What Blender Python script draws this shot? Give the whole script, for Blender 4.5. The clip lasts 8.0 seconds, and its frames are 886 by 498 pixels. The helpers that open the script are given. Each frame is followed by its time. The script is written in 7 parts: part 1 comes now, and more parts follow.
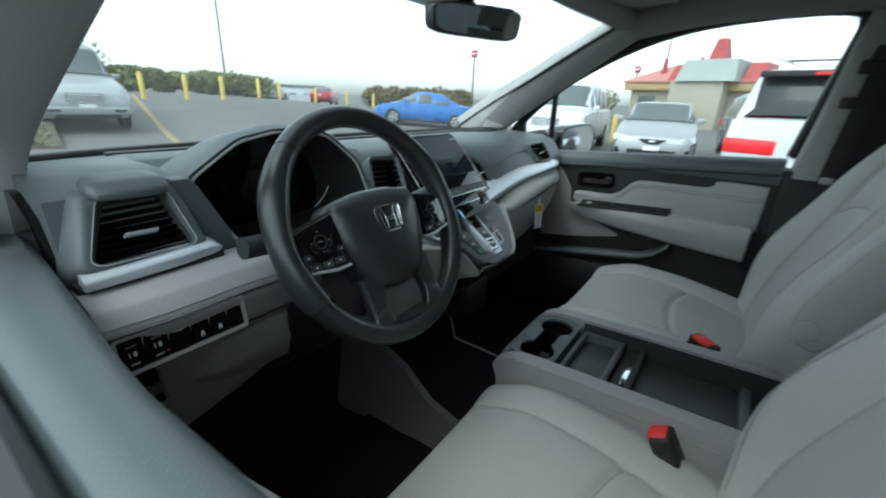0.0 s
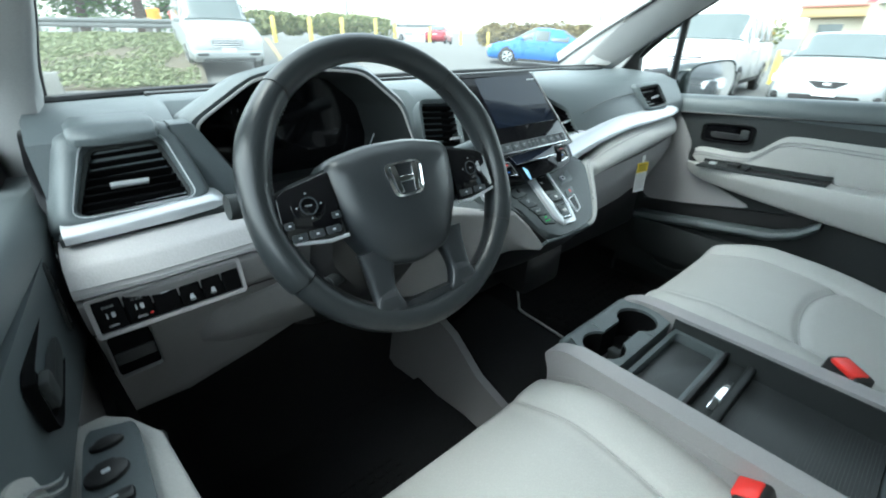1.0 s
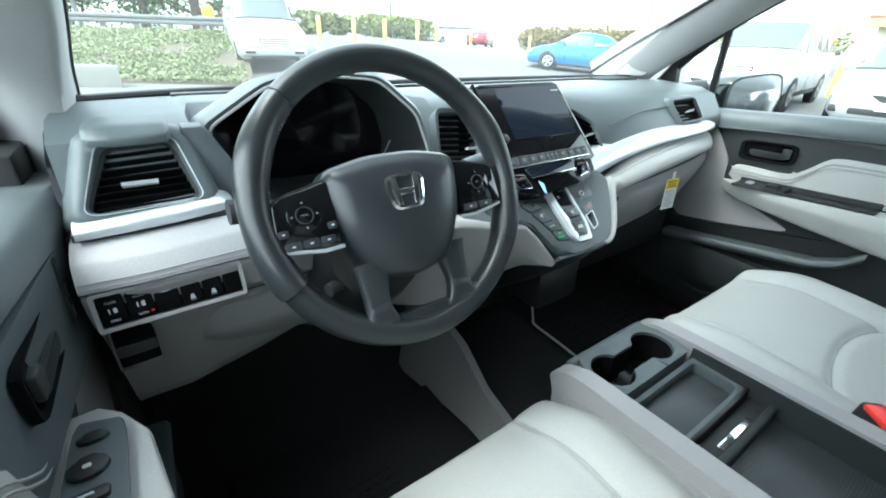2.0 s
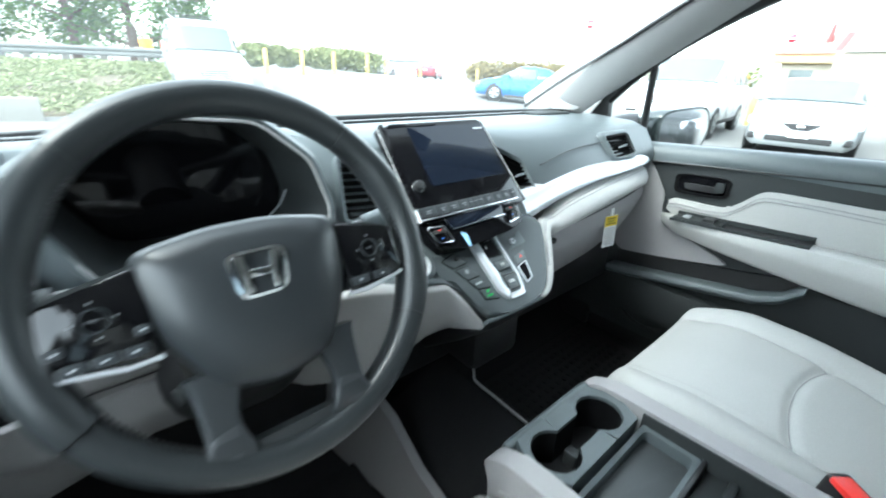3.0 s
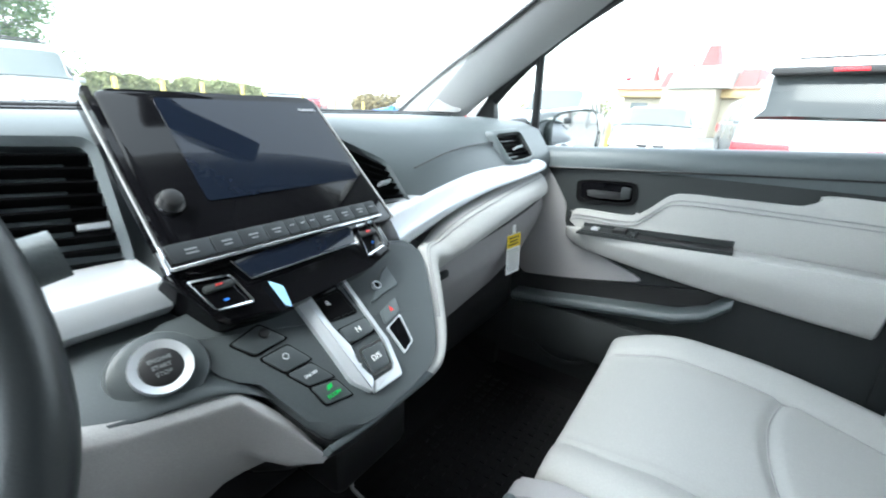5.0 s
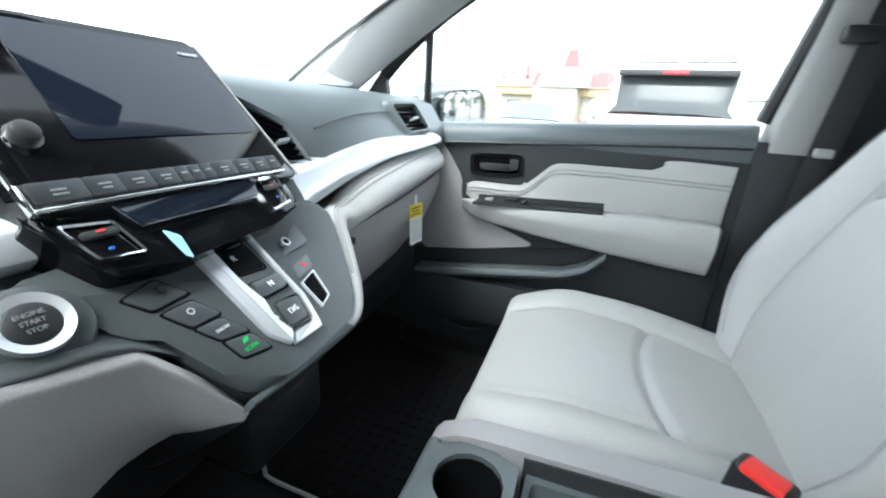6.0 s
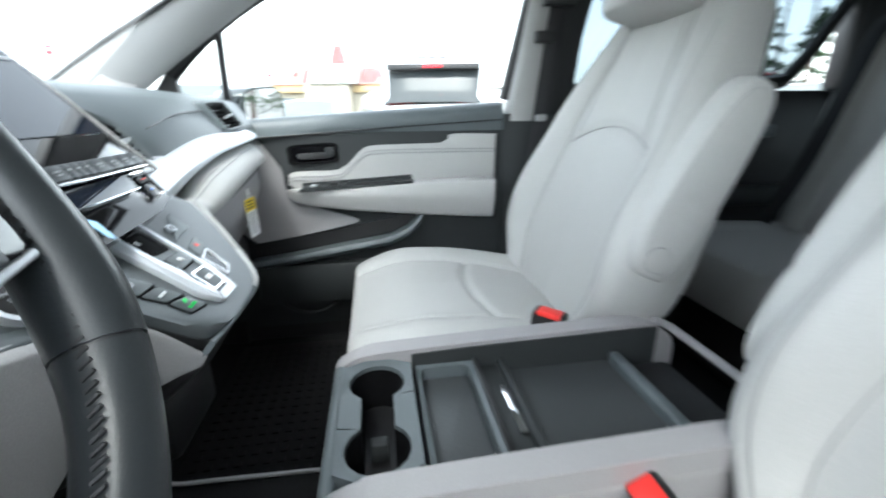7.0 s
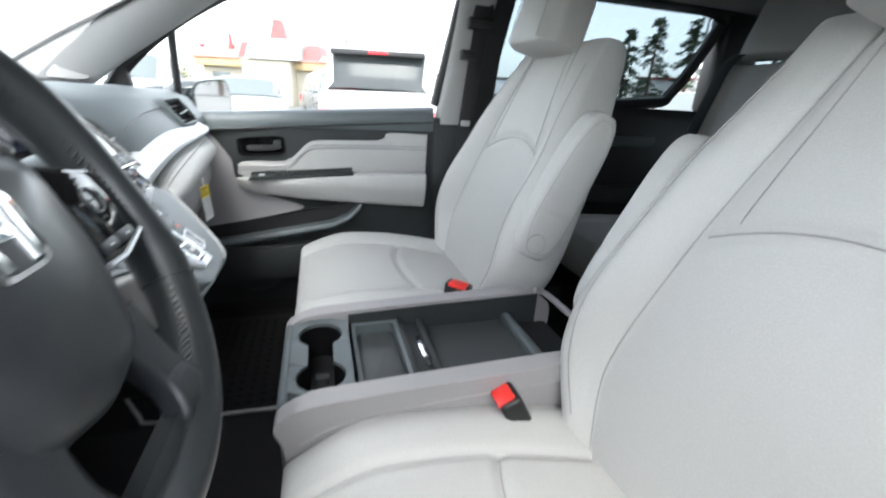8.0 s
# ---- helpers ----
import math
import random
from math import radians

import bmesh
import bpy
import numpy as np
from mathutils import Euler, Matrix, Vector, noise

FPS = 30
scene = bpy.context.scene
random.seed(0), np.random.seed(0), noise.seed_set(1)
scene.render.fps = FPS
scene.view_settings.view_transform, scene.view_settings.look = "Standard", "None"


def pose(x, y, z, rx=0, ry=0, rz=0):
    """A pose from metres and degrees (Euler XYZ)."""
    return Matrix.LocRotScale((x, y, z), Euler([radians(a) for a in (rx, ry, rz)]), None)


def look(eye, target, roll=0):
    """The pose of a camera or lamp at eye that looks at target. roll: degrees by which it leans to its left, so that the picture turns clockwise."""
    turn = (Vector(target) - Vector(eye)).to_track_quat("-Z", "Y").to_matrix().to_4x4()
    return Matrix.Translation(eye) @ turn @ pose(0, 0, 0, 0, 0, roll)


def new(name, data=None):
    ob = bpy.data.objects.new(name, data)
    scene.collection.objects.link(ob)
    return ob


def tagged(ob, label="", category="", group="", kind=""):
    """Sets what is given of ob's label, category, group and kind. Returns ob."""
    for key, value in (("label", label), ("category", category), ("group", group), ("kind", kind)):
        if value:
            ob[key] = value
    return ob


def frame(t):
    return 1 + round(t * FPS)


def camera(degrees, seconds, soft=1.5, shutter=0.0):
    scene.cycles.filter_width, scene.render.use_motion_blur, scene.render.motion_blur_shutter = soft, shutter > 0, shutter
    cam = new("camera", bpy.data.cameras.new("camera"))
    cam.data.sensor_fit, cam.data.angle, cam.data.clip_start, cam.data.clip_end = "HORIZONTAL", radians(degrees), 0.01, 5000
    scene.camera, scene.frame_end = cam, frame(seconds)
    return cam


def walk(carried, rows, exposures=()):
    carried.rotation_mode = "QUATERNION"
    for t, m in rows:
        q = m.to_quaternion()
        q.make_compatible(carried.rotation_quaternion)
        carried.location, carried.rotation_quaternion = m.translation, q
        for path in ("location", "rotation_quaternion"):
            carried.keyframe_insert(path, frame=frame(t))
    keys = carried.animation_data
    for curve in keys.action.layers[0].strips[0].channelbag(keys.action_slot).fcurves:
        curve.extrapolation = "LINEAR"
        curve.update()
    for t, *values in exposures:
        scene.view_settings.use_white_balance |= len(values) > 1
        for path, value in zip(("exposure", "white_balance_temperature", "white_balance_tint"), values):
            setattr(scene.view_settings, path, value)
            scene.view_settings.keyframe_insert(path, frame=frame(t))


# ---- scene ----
cam = camera(93.9, 8.0, 1.9, 0.5)
PATH = [
    (0, (-0.873, -0.42, 1.267), (0.672, 0.651, 0.583), 2.3),
    (0.5, (-0.778, -0.391, 1.256), (0.566, 0.836, 0.426), 1.2),
    (1, (-0.705, -0.409, 1.252), (0.438, 0.946, 0.327), 0.9),
    (1.2, (-0.687, -0.418, 1.258), (0.409, 0.971, 0.327), 1.9),
    (2.3, (-0.653, -0.419, 1.267), (0.373, 1.039, 0.361), 1.8),
    (2.5, (-0.635, -0.418, 1.271), (0.411, 1.043, 0.392), 2.2),
    (3, (-0.529, -0.363, 1.267), (0.691, 1.007, 0.47), 2.3),
    (3.5, (-0.4, -0.274, 1.227), (0.907, 1.025, 0.448), 1.2),
    (4, (-0.33, -0.226, 1.211), (1.023, 1.035, 0.449), 3.1),
    (4.2, (-0.312, -0.22, 1.21), (1.077, 1.023, 0.485), 2.8),
    (5.3, (-0.279, -0.221, 1.159), (1.35, 0.74, 0.51), 1.9),
    (5.5, (-0.282, -0.22, 1.151), (1.385, 0.652, 0.471), 2.1),
    (6, (-0.309, -0.214, 1.13), (1.485, 0.385, 0.48), 3.7),
    (6.5, (-0.369, -0.174, 1.095), (1.51, 0.15, 0.491), 1.2),
    (6.7, (-0.401, -0.176, 1.094), (1.497, -0.055, 0.475), 1.5),
    (7, (-0.474, -0.162, 1.112), (1.398, -0.458, 0.475), -0.4),
    (7.5, (-0.587, -0.157, 1.155), (1.224, -0.76, 0.558), 1.8),
    (7.8, (-0.63, -0.16, 1.168), (1.166, -0.776, 0.538), 2.6),
    (8, (-0.66, -0.161, 1.169), (1.135, -0.711, 0.478), 3.1),
]
EXPOSURES = [(0.0, 1.5, 5800, -6), (0.5, 2.35, 5900, -7), (1.0, 2.85, 5900, -7), (2.5, 3.30, 5900, -5), (3.0, 3.42, 5900, -3), (4.0, 3.58, 5950, 0), (5.5, 3.2, 6050, 1), (6.5, 3.34, 6100, 2), (7.0, 3.27, 6150, 3), (8.0, 3.06, 6350, 7)]
walk(cam, [(t, look(eye, target, roll)) for t, eye, target, roll in PATH], EXPOSURES)

# ---- world and sun ----
world = bpy.data.worlds.new("world")
scene.world = world
world.use_nodes = True
wn = world.node_tree.nodes
sky = wn.new("ShaderNodeTexSky")
sky.sky_type = 'NISHITA'
sky.sun_disc = False
sky.sun_elevation = radians(58)
sky.sun_rotation = radians(284)
sky.air_density, sky.dust_density, sky.ozone_density = 1.0, 2.0, 1.0
wn["Background"].inputs[1].default_value = 0.15
grey = wn.new("ShaderNodeHueSaturation")        # thin overcast: the sky's colour is washed out
grey.inputs["Saturation"].default_value = 0.24
world.node_tree.links.new(sky.outputs[0], grey.inputs["Color"])
world.node_tree.links.new(grey.outputs[0], wn["Background"].inputs[0])
sun = new("sun", bpy.data.lights.new("sun", 'SUN'))
sun.data.energy, sun.data.angle, sun.data.color = 0.3, radians(35), (1.0, 0.96, 0.9)
sun.matrix_world = look((-18.2, 4.5, 30), (0, 0, 0))


# ---- materials ----
def mat(name, colour, rough=0.5, metal=0.0, grain=0.06, scale=300.0, bump=0.15, stain=0.06, big=4.0, coat=0.0, spec=0.5, cells=False):
    """A surface with colour variation at two scales and a fine relief."""
    m = bpy.data.materials.new(name)
    m.use_nodes = True
    n, l = m.node_tree.nodes, m.node_tree.links
    b = n["Principled BSDF"]
    co = n.new("ShaderNodeTexCoord")
    fine = n.new("ShaderNodeTexVoronoi" if cells else "ShaderNodeTexNoise")
    fine.inputs["Scale"].default_value = scale
    wide = n.new("ShaderNodeTexNoise")
    wide.inputs["Scale"].default_value = big
    wide.inputs["Detail"].default_value = 5
    info = n.new("ShaderNodeObjectInfo")
    for t in (fine, wide):
        l.new(co.outputs["Object"], t.inputs["Vector"])
    mix = n.new("ShaderNodeMath"); mix.operation = 'MULTIPLY_ADD'
    l.new(fine.outputs[0], mix.inputs[0]); mix.inputs[1].default_value = grain * 2; mix.inputs[2].default_value = 1 - grain - stain
    add = n.new("ShaderNodeMath"); add.operation = 'MULTIPLY_ADD'
    l.new(wide.outputs[0], add.inputs[0]); add.inputs[1].default_value = stain * 2
    l.new(mix.outputs[0], add.inputs[2])
    tint = n.new("ShaderNodeMix"); tint.data_type = 'RGBA'; tint.blend_type = 'MULTIPLY'
    tint.inputs[0].default_value = 1.0
    tint.inputs[6].default_value = (*colour, 1)
    l.new(add.outputs[0], tint.inputs[7])
    l.new(tint.outputs[2], b.inputs["Base Color"])
    r = n.new("ShaderNodeMath"); r.operation = 'MULTIPLY_ADD'
    l.new(wide.outputs[0], r.inputs[0]); r.inputs[1].default_value = 0.12; r.inputs[2].default_value = rough - 0.06
    l.new(r.outputs[0], b.inputs["Roughness"])
    b.inputs["Metallic"].default_value = metal
    b.inputs["Coat Weight"].default_value = coat
    b.inputs["Specular IOR Level"].default_value = spec
    if bump:
        bp = n.new("ShaderNodeBump")
        bp.inputs["Strength"].default_value = bump
        bp.inputs["Distance"].default_value = 0.3 / scale
        l.new(fine.outputs[0], bp.inputs["Height"])
        l.new(bp.outputs[0], b.inputs["Normal"])
    return m


def glass_mat(name, tint=(1, 1, 1), rough=0.0, haze=0.0):
    """A thin pane: clear, with a mirror-like sheen by the angle of view and a translucent film that paints in haze."""
    m = bpy.data.materials.new(name)
    m.use_nodes = True
    n, l = m.node_tree.nodes, m.node_tree.links
    n.remove(n["Principled BSDF"])
    tr = n.new("ShaderNodeBsdfTransparent"); tr.inputs[0].default_value = (*tint, 1)
    gl = n.new("ShaderNodeBsdfGlossy"); gl.inputs["Roughness"].default_value = rough
    fr = n.new("ShaderNodeFresnel"); fr.inputs[0].default_value = 1.45
    mx = n.new("ShaderNodeMixShader")
    l.new(fr.outputs[0], mx.inputs[0]); l.new(tr.outputs[0], mx.inputs[1]); l.new(gl.outputs[0], mx.inputs[2])
    if haze:
        film = n.new("ShaderNodeBsdfTranslucent"); film.inputs[0].default_value = (0.9, 0.93, 0.92, 1)
        mottle = n.new("ShaderNodeTexNoise"); mottle.inputs["Scale"].default_value = 5.0
        amount = n.new("ShaderNodeMath"); amount.operation = "MULTIPLY"; amount.inputs[1].default_value = haze * 2
        hazed = n.new("ShaderNodeMixShader")
        l.new(mottle.outputs[0], amount.inputs[0]); l.new(amount.outputs[0], hazed.inputs[0])
        l.new(mx.outputs[0], hazed.inputs[1]); l.new(film.outputs[0], hazed.inputs[2])
        mx = hazed
    l.new(mx.outputs[0], n["Material Output"].inputs[0])
    return m


def glow_mat(name, colour, strength):
    m = bpy.data.materials.new(name)
    m.use_nodes = True
    b = m.node_tree.nodes["Principled BSDF"]
    b.inputs["Base Color"].default_value = (*colour, 1)
    b.inputs["Emission Color"].default_value = (*colour, 1)
    b.inputs["Emission Strength"].default_value = strength
    return m


# pale leather darkened: shade on the driver's band put into its colour
BANDSKIN = mat("shaded_band_leather", (0.31, 0.303, 0.308), 0.55, 0, 0.05, 420, 0.25, 0.05, 4, cells=True)
KEYCAP = mat("slate_key_plastic", (0.030, 0.034, 0.038), 0.4, 0, 0.08, 600, 0.1, 0.05, 4, spec=0.35)
LEATHER = mat("pale_grey_leather", (0.405, 0.402, 0.390), 0.58, 0, 0.05, 420, 0.25, 0.04, 3, cells=True)
SEAM = mat("seat_thread", (0.30, 0.295, 0.29), 0.8, 0, 0.1, 900, 0.2)
HUB = mat("charcoal_hub_leather", (0.023, 0.026, 0.029), 0.34, 0, 0.08, 600, 0.12, 0.06, 5, cells=True)
# window grey lifted: haze over the far buildings put into the colour
PALEPANE = mat("haze_paled_pane", (0.30, 0.33, 0.35), 0.2, 0, 0.05, 20, 0.0, 0.08, 1)
STITCH = mat("grey_stitching", (0.30, 0.30, 0.30), 0.8, 0, 0.15, 900, 0.2)
DASH = mat("slate_soft_plastic", (0.082, 0.096, 0.102), 0.46, 0, 0.08, 700, 0.3, 0.05, 3, cells=True)
SLATE = mat("slate_hard_plastic", (0.050, 0.058, 0.062), 0.38, 0, 0.08, 700, 0.2, 0.06, 4, cells=True)
DARK = mat("charcoal_plastic", (0.026, 0.029, 0.030), 0.6, 0, 0.1, 700, 0.3, 0.06, 3, cells=True, spec=0.3)
BLACK = mat("black_plastic", (0.012, 0.012, 0.013), 0.45, 0, 0.1, 600, 0.15)
PIANO = mat("piano_black", (0.004, 0.004, 0.005), 0.07, 0, 0.05, 300, 0.0, 0.05, 3, coat=0.0, spec=0.28)
SCREEN = mat("screen_glass", (0.007, 0.010, 0.018), 0.05, 0, 0.05, 200, 0.0, 0.05, 3, coat=0.0, spec=0.35)
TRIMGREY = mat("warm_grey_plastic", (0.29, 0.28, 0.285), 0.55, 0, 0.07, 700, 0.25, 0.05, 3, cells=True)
DOORGREY = mat("cool_grey_trim", (0.33, 0.33, 0.33), 0.5, 0, 0.06, 600, 0.25, 0.05, 3, cells=True)
SILVER = mat("satin_silver_trim", (0.62, 0.64, 0.67), 0.36, 0.55, 0.04, 900, 0.05, 0.05, 4)
CHROME = mat("chrome", (0.85, 0.86, 0.88), 0.10, 1.0, 0.02, 200, 0.0, 0.03, 4)
WHEELSKIN = mat("black_wheel_leather", (0.021, 0.024, 0.026), 0.33, 0, 0.08, 600, 0.12, 0.06, 5, cells=True)
CARPET = mat("black_carpet", (0.018, 0.018, 0.019), 0.95, 0, 0.4, 500, 0.8, 0.2, 6, spec=0.1)
RUBBER = mat("black_rubber_mat", (0.012, 0.012, 0.0125), 0.8, 0, 0.2, 300, 0.4, 0.1, 6, spec=0.2)
HEADLINER = mat("grey_headliner", (0.34, 0.335, 0.325), 0.95, 0, 0.15, 600, 0.4, 0.05, 4, spec=0.1)
PILLAR = mat("grey_pillar_trim", (0.35, 0.35, 0.347), 0.65, 0, 0.1, 500, 0.3, 0.05, 4)
RED = mat("red_button", (0.75, 0.035, 0.03), 0.35, 0, 0.05, 300, 0.0)
WHITE = mat("white_print", (0.8, 0.8, 0.8), 0.5, 0, 0.03, 300, 0.0)
PRINT = mat("pale_print", (0.55, 0.57, 0.6), 0.5, 0, 0.03, 300, 0.0)
YELLOW = mat("yellow_card", (0.85, 0.62, 0.03), 0.5, 0, 0.04, 300, 0.0)
TRAYMAT = mat("ribbed_tray_rubber", (0.045, 0.049, 0.052), 0.5, 0, 0.15, 300, 0.3, 0.08, 8)
BELT = mat("black_webbing", (0.02, 0.02, 0.022), 0.8, 0, 0.3, 900, 0.5)
MIRROR = mat("mirror_glass", (0.9, 0.9, 0.9), 0.02, 1.0, 0.0, 10, 0.0, 0.0, 2)
GREEN = glow_mat("green_lamp", (0.01, 0.30, 0.05), 0.12)
GLOSS = mat("mirror_gloss_black", (0.005, 0.005, 0.006), 0.06, 0, 0.05, 300, 0.0, 0.05, 3, spec=0.6)
# trim plastic lightened: light on the centre knee pad put into its colour
KNEELIT = mat("lit_warm_grey_plastic", (0.33, 0.325, 0.325), 0.55, 0, 0.07, 700, 0.25, 0.05, 3, cells=True)
VENT = mat("vent_black", (0.005, 0.005, 0.0055), 0.7, 0, 0.1, 600, 0.1, spec=0.05)
DIMPRINT = mat("dim_print", (0.22, 0.23, 0.24), 0.5, 0, 0.03, 300, 0.0)
# trim plastic darkened: shade low under the dash put into its colour
KNEESHADE = mat("shaded_warm_grey_plastic", (0.185, 0.18, 0.182), 0.6, 0, 0.07, 700, 0.25, 0.05, 3, cells=True)
BADGE = mat("polished_badge", (0.86, 0.87, 0.88), 0.10, 1.0, 0.02, 200, 0.0, 0.03, 4)
FILM = mat("clear_blue_film", (0.35, 0.6, 0.85), 0.2, 0, 0.1, 60, 0.1, 0.1, 20)
BLUEPRINT = mat("blue_print", (0.03, 0.15, 0.55), 0.4, 0, 0.03, 300, 0)
GLASS = glass_mat("clear_glass", (0.97, 0.985, 0.98))
# translucent film paints the veiling glare into the windshield
WINDSCREEN = glass_mat("hazed_windshield_glass", (0.97, 0.985, 0.98), haze=0.026)
TINTED = glass_mat("tinted_glass", (0.14, 0.165, 0.18))
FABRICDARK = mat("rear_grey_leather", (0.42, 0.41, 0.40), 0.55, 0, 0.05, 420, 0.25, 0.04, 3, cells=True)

# ---- building helpers ----
ROOT = {}


def thing(name, at, label, category, group="", kind=""):
    ob = new(name)
    ob.location = at
    ob.empty_display_size = 0.05
    ROOT[ob] = Vector(at)
    return tagged(ob, label, category, group, kind)


def finish(me, sharp=38):
    me.shade_smooth()
    me.set_sharp_from_angle(angle=radians(sharp))


def part(name, bm, material, parent=None, label="", sharp=38, subsurf=0):
    """One mesh object from a bmesh in world places; parent: its thing or part."""
    off = ROOT.get(parent, Vector())
    if off.length:
        bmesh.ops.translate(bm, verts=bm.verts, vec=-off)
    bmesh.ops.recalc_face_normals(bm, faces=bm.faces)
    if material in (GLASS, TINTED, WINDSCREEN):
        bm.normal_update()
        away = [f for f in bm.faces if f.normal.dot(Vector((CX, -0.8, 1.1)) - off - f.calc_center_median()) < 0]
        bmesh.ops.reverse_faces(bm, faces=away)
    me = bpy.data.meshes.new(name)
    bm.to_mesh(me)
    bm.free()
    me.materials.append(material)
    finish(me, sharp)
    ob = new(name, me)
    if parent is not None:
        ob.parent = parent
        ROOT[ob] = off
    if label:
        ob["label"] = label
    if subsurf:
        s = ob.modifiers.new("smooth", 'SUBSURF')
        s.levels = s.render_levels = subsurf
    return ob


def solid(name, bm, material, label, category, group="", kind="", sharp=38):
    return tagged(part(name, bm, material, None, label, sharp), label, category, group, kind)


def box(lo, hi, bevel=0.0, seg=2, bm=None, m=None):
    bm = bm or bmesh.new()
    c = [(a + b) / 2 for a, b in zip(lo, hi)]
    s = [abs(b - a) for a, b in zip(lo, hi)]
    r = bmesh.ops.create_cube(bm, size=1, matrix=(m or Matrix()) @ Matrix.Translation(c) @ Matrix.Diagonal((*s, 1)))
    if bevel:
        es = list({e for v in r["verts"] for e in v.link_edges})
        bmesh.ops.bevel(bm, geom=es, offset=min(bevel, min(s) * 0.49), segments=seg, affect='EDGES', profile=0.5)
    return bm


def plate(outline, depth, m, bevel=0.0, bm=None, seg=2):
    """A flat piece: outline of (u, v), thick along the third axis of m, front face at 0."""
    bm = bm or bmesh.new()
    top = [bm.verts.new(m @ Vector((u, v, 0))) for u, v in outline]
    bot = [bm.verts.new(m @ Vector((u, v, -depth))) for u, v in outline]
    ft = bm.faces.new(top)
    bm.faces.new(bot[::-1])
    n = len(top)
    for i in range(n):
        bm.faces.new((top[i], bot[i], bot[(i + 1) % n], top[(i + 1) % n]))
    if bevel:
        bmesh.ops.bevel(bm, geom=list(ft.edges), offset=bevel, segments=seg, affect='EDGES', profile=0.5)
    return bm


def rounded(w, h, r, n=5, cx=0.0, cy=0.0):
    """A rounded rectangle as an outline."""
    out = []
    for sx, sy, a0 in ((1, 1, 0), (-1, 1, 90), (-1, -1, 180), (1, -1, 270)):
        for i in range(n):
            a = radians(a0 + 90 * i / (n - 1))
            out.append((cx + sx * (w / 2 - r) + r * math.cos(a), cy + sy * (h / 2 - r) + r * math.sin(a)))
    return out


def soften(pts, r=0.2, n=4):
    """Rounds the corners of an outline; r: the share of each side."""
    out, k = [], len(pts)
    for i in range(k):
        p, a, b = Vector(pts[i]), Vector(pts[i - 1]), Vector(pts[(i + 1) % k])
        s, e = p.lerp(a, r), p.lerp(b, r)
        for j in range(n):
            t = j / (n - 1)
            out.append(s.lerp(p, t).lerp(p.lerp(e, t), t))
    return [tuple(v) for v in out]


def frame_plate(outer, inner, depth, m, bm=None, lip=0.0):
    """A flat frame between two outlines with the same number of points."""
    bm = bm or bmesh.new()
    rows = []
    for pts, z in ((outer, -depth), (outer, 0.0), (inner, lip), (inner, -depth)):
        rows.append([bm.verts.new(m @ Vector((u, v, z))) for u, v in pts])
    n = len(outer)
    for a, b in zip(rows, rows[1:] + rows[:1]):
        for i in range(n):
            bm.faces.new((a[i], a[(i + 1) % n], b[(i + 1) % n], b[i]))
    return bm


def skin(rings, closed=True, caps=True, bm=None):
    """A surface through rings of points."""
    bm = bm or bmesh.new()
    rows = [[bm.verts.new(p) for p in r] for r in rings]
    n = len(rows[0])
    for a, b in zip(rows, rows[1:]):
        for i in range(n if closed else n - 1):
            j = (i + 1) % n
            bm.faces.new((a[i], a[j], b[j], b[i]))
    if caps and closed:
        bm.faces.new(rows[0][::-1])
        bm.faces.new(rows[-1])
    return bm


def curve(pts, n=8, closed=False):
    """A smooth line through points (Catmull-Rom)."""
    p = [Vector(q) for q in pts]
    k = len(p)
    out = []
    for i in range(k if closed else k - 1):
        a, b, c, d = (p[(i - 1) % k], p[i], p[(i + 1) % k], p[(i + 2) % k]) if closed else (p[max(i - 1, 0)], p[i], p[i + 1], p[min(i + 2, k - 1)])
        for j in range(n):
            t = j / n
            out.append(0.5 * (2 * b + (c - a) * t + (2 * a - 5 * b + 4 * c - d) * t * t + (3 * b - a - 3 * c + d) * t ** 3))
    if not closed:
        out.append(p[-1])
    return out


def tube(path, r, sides=8, bm=None, closed=False, flat=1.0, up=(0, 0, 1)):
    """A tube along points; flat: its height against its width."""
    path = [Vector(p) for p in path]
    rings, k = [], len(path)
    for i, p in enumerate(path):
        d = (path[(i + 1) % k] - path[i - 1]) if closed else (path[min(i + 1, k - 1)] - path[max(i - 1, 0)])
        d.normalize()
        side = d.cross(Vector(up))
        if side.length < 1e-4:
            side = d.cross(Vector((1, 0, 0)))
        side.normalize()
        top = side.cross(d)
        rr = r(i / max(k - 1, 1)) if callable(r) else r
        rings.append([p + side * rr * math.cos(a) + top * rr * flat * math.sin(a) for a in (2 * math.pi * s / sides for s in range(sides))])
    if closed:
        rings.append(rings[0])
        bm = skin(rings, True, False, bm)
        bmesh.ops.remove_doubles(bm, verts=bm.verts, dist=1e-6)
        return bm
    return skin(rings, True, True, bm)


def disc(m, r, depth, bevel=0.0, n=32, bm=None):
    return plate([(r * math.cos(2 * math.pi * i / n), r * math.sin(2 * math.pi * i / n)) for i in range(n)], depth, m, bevel, bm)


def ring(m, r0, r1, depth, n=40, bm=None, lip=0.0):
    cs = [(math.cos(2 * math.pi * i / n), math.sin(2 * math.pi * i / n)) for i in range(n)]
    return frame_plate([(r1 * c, r1 * s) for c, s in cs], [(r0 * c, r0 * s) for c, s in cs], depth, m, bm, lip)


def facing(at, normal, up=(0, 0, 1)):
    """A pose whose third axis is the normal, second axis as near to up as can be."""
    z = Vector(normal).normalized()
    x = Vector(up).cross(z).normalized()
    y = z.cross(x)
    return Matrix.Translation(at) @ Matrix((x, y, z)).transposed().to_4x4()


def smoothstep(a, b, x):
    t = max(0.0, min(1.0, (x - a) / (b - a)))
    return t * t * (3 - 2 * t)


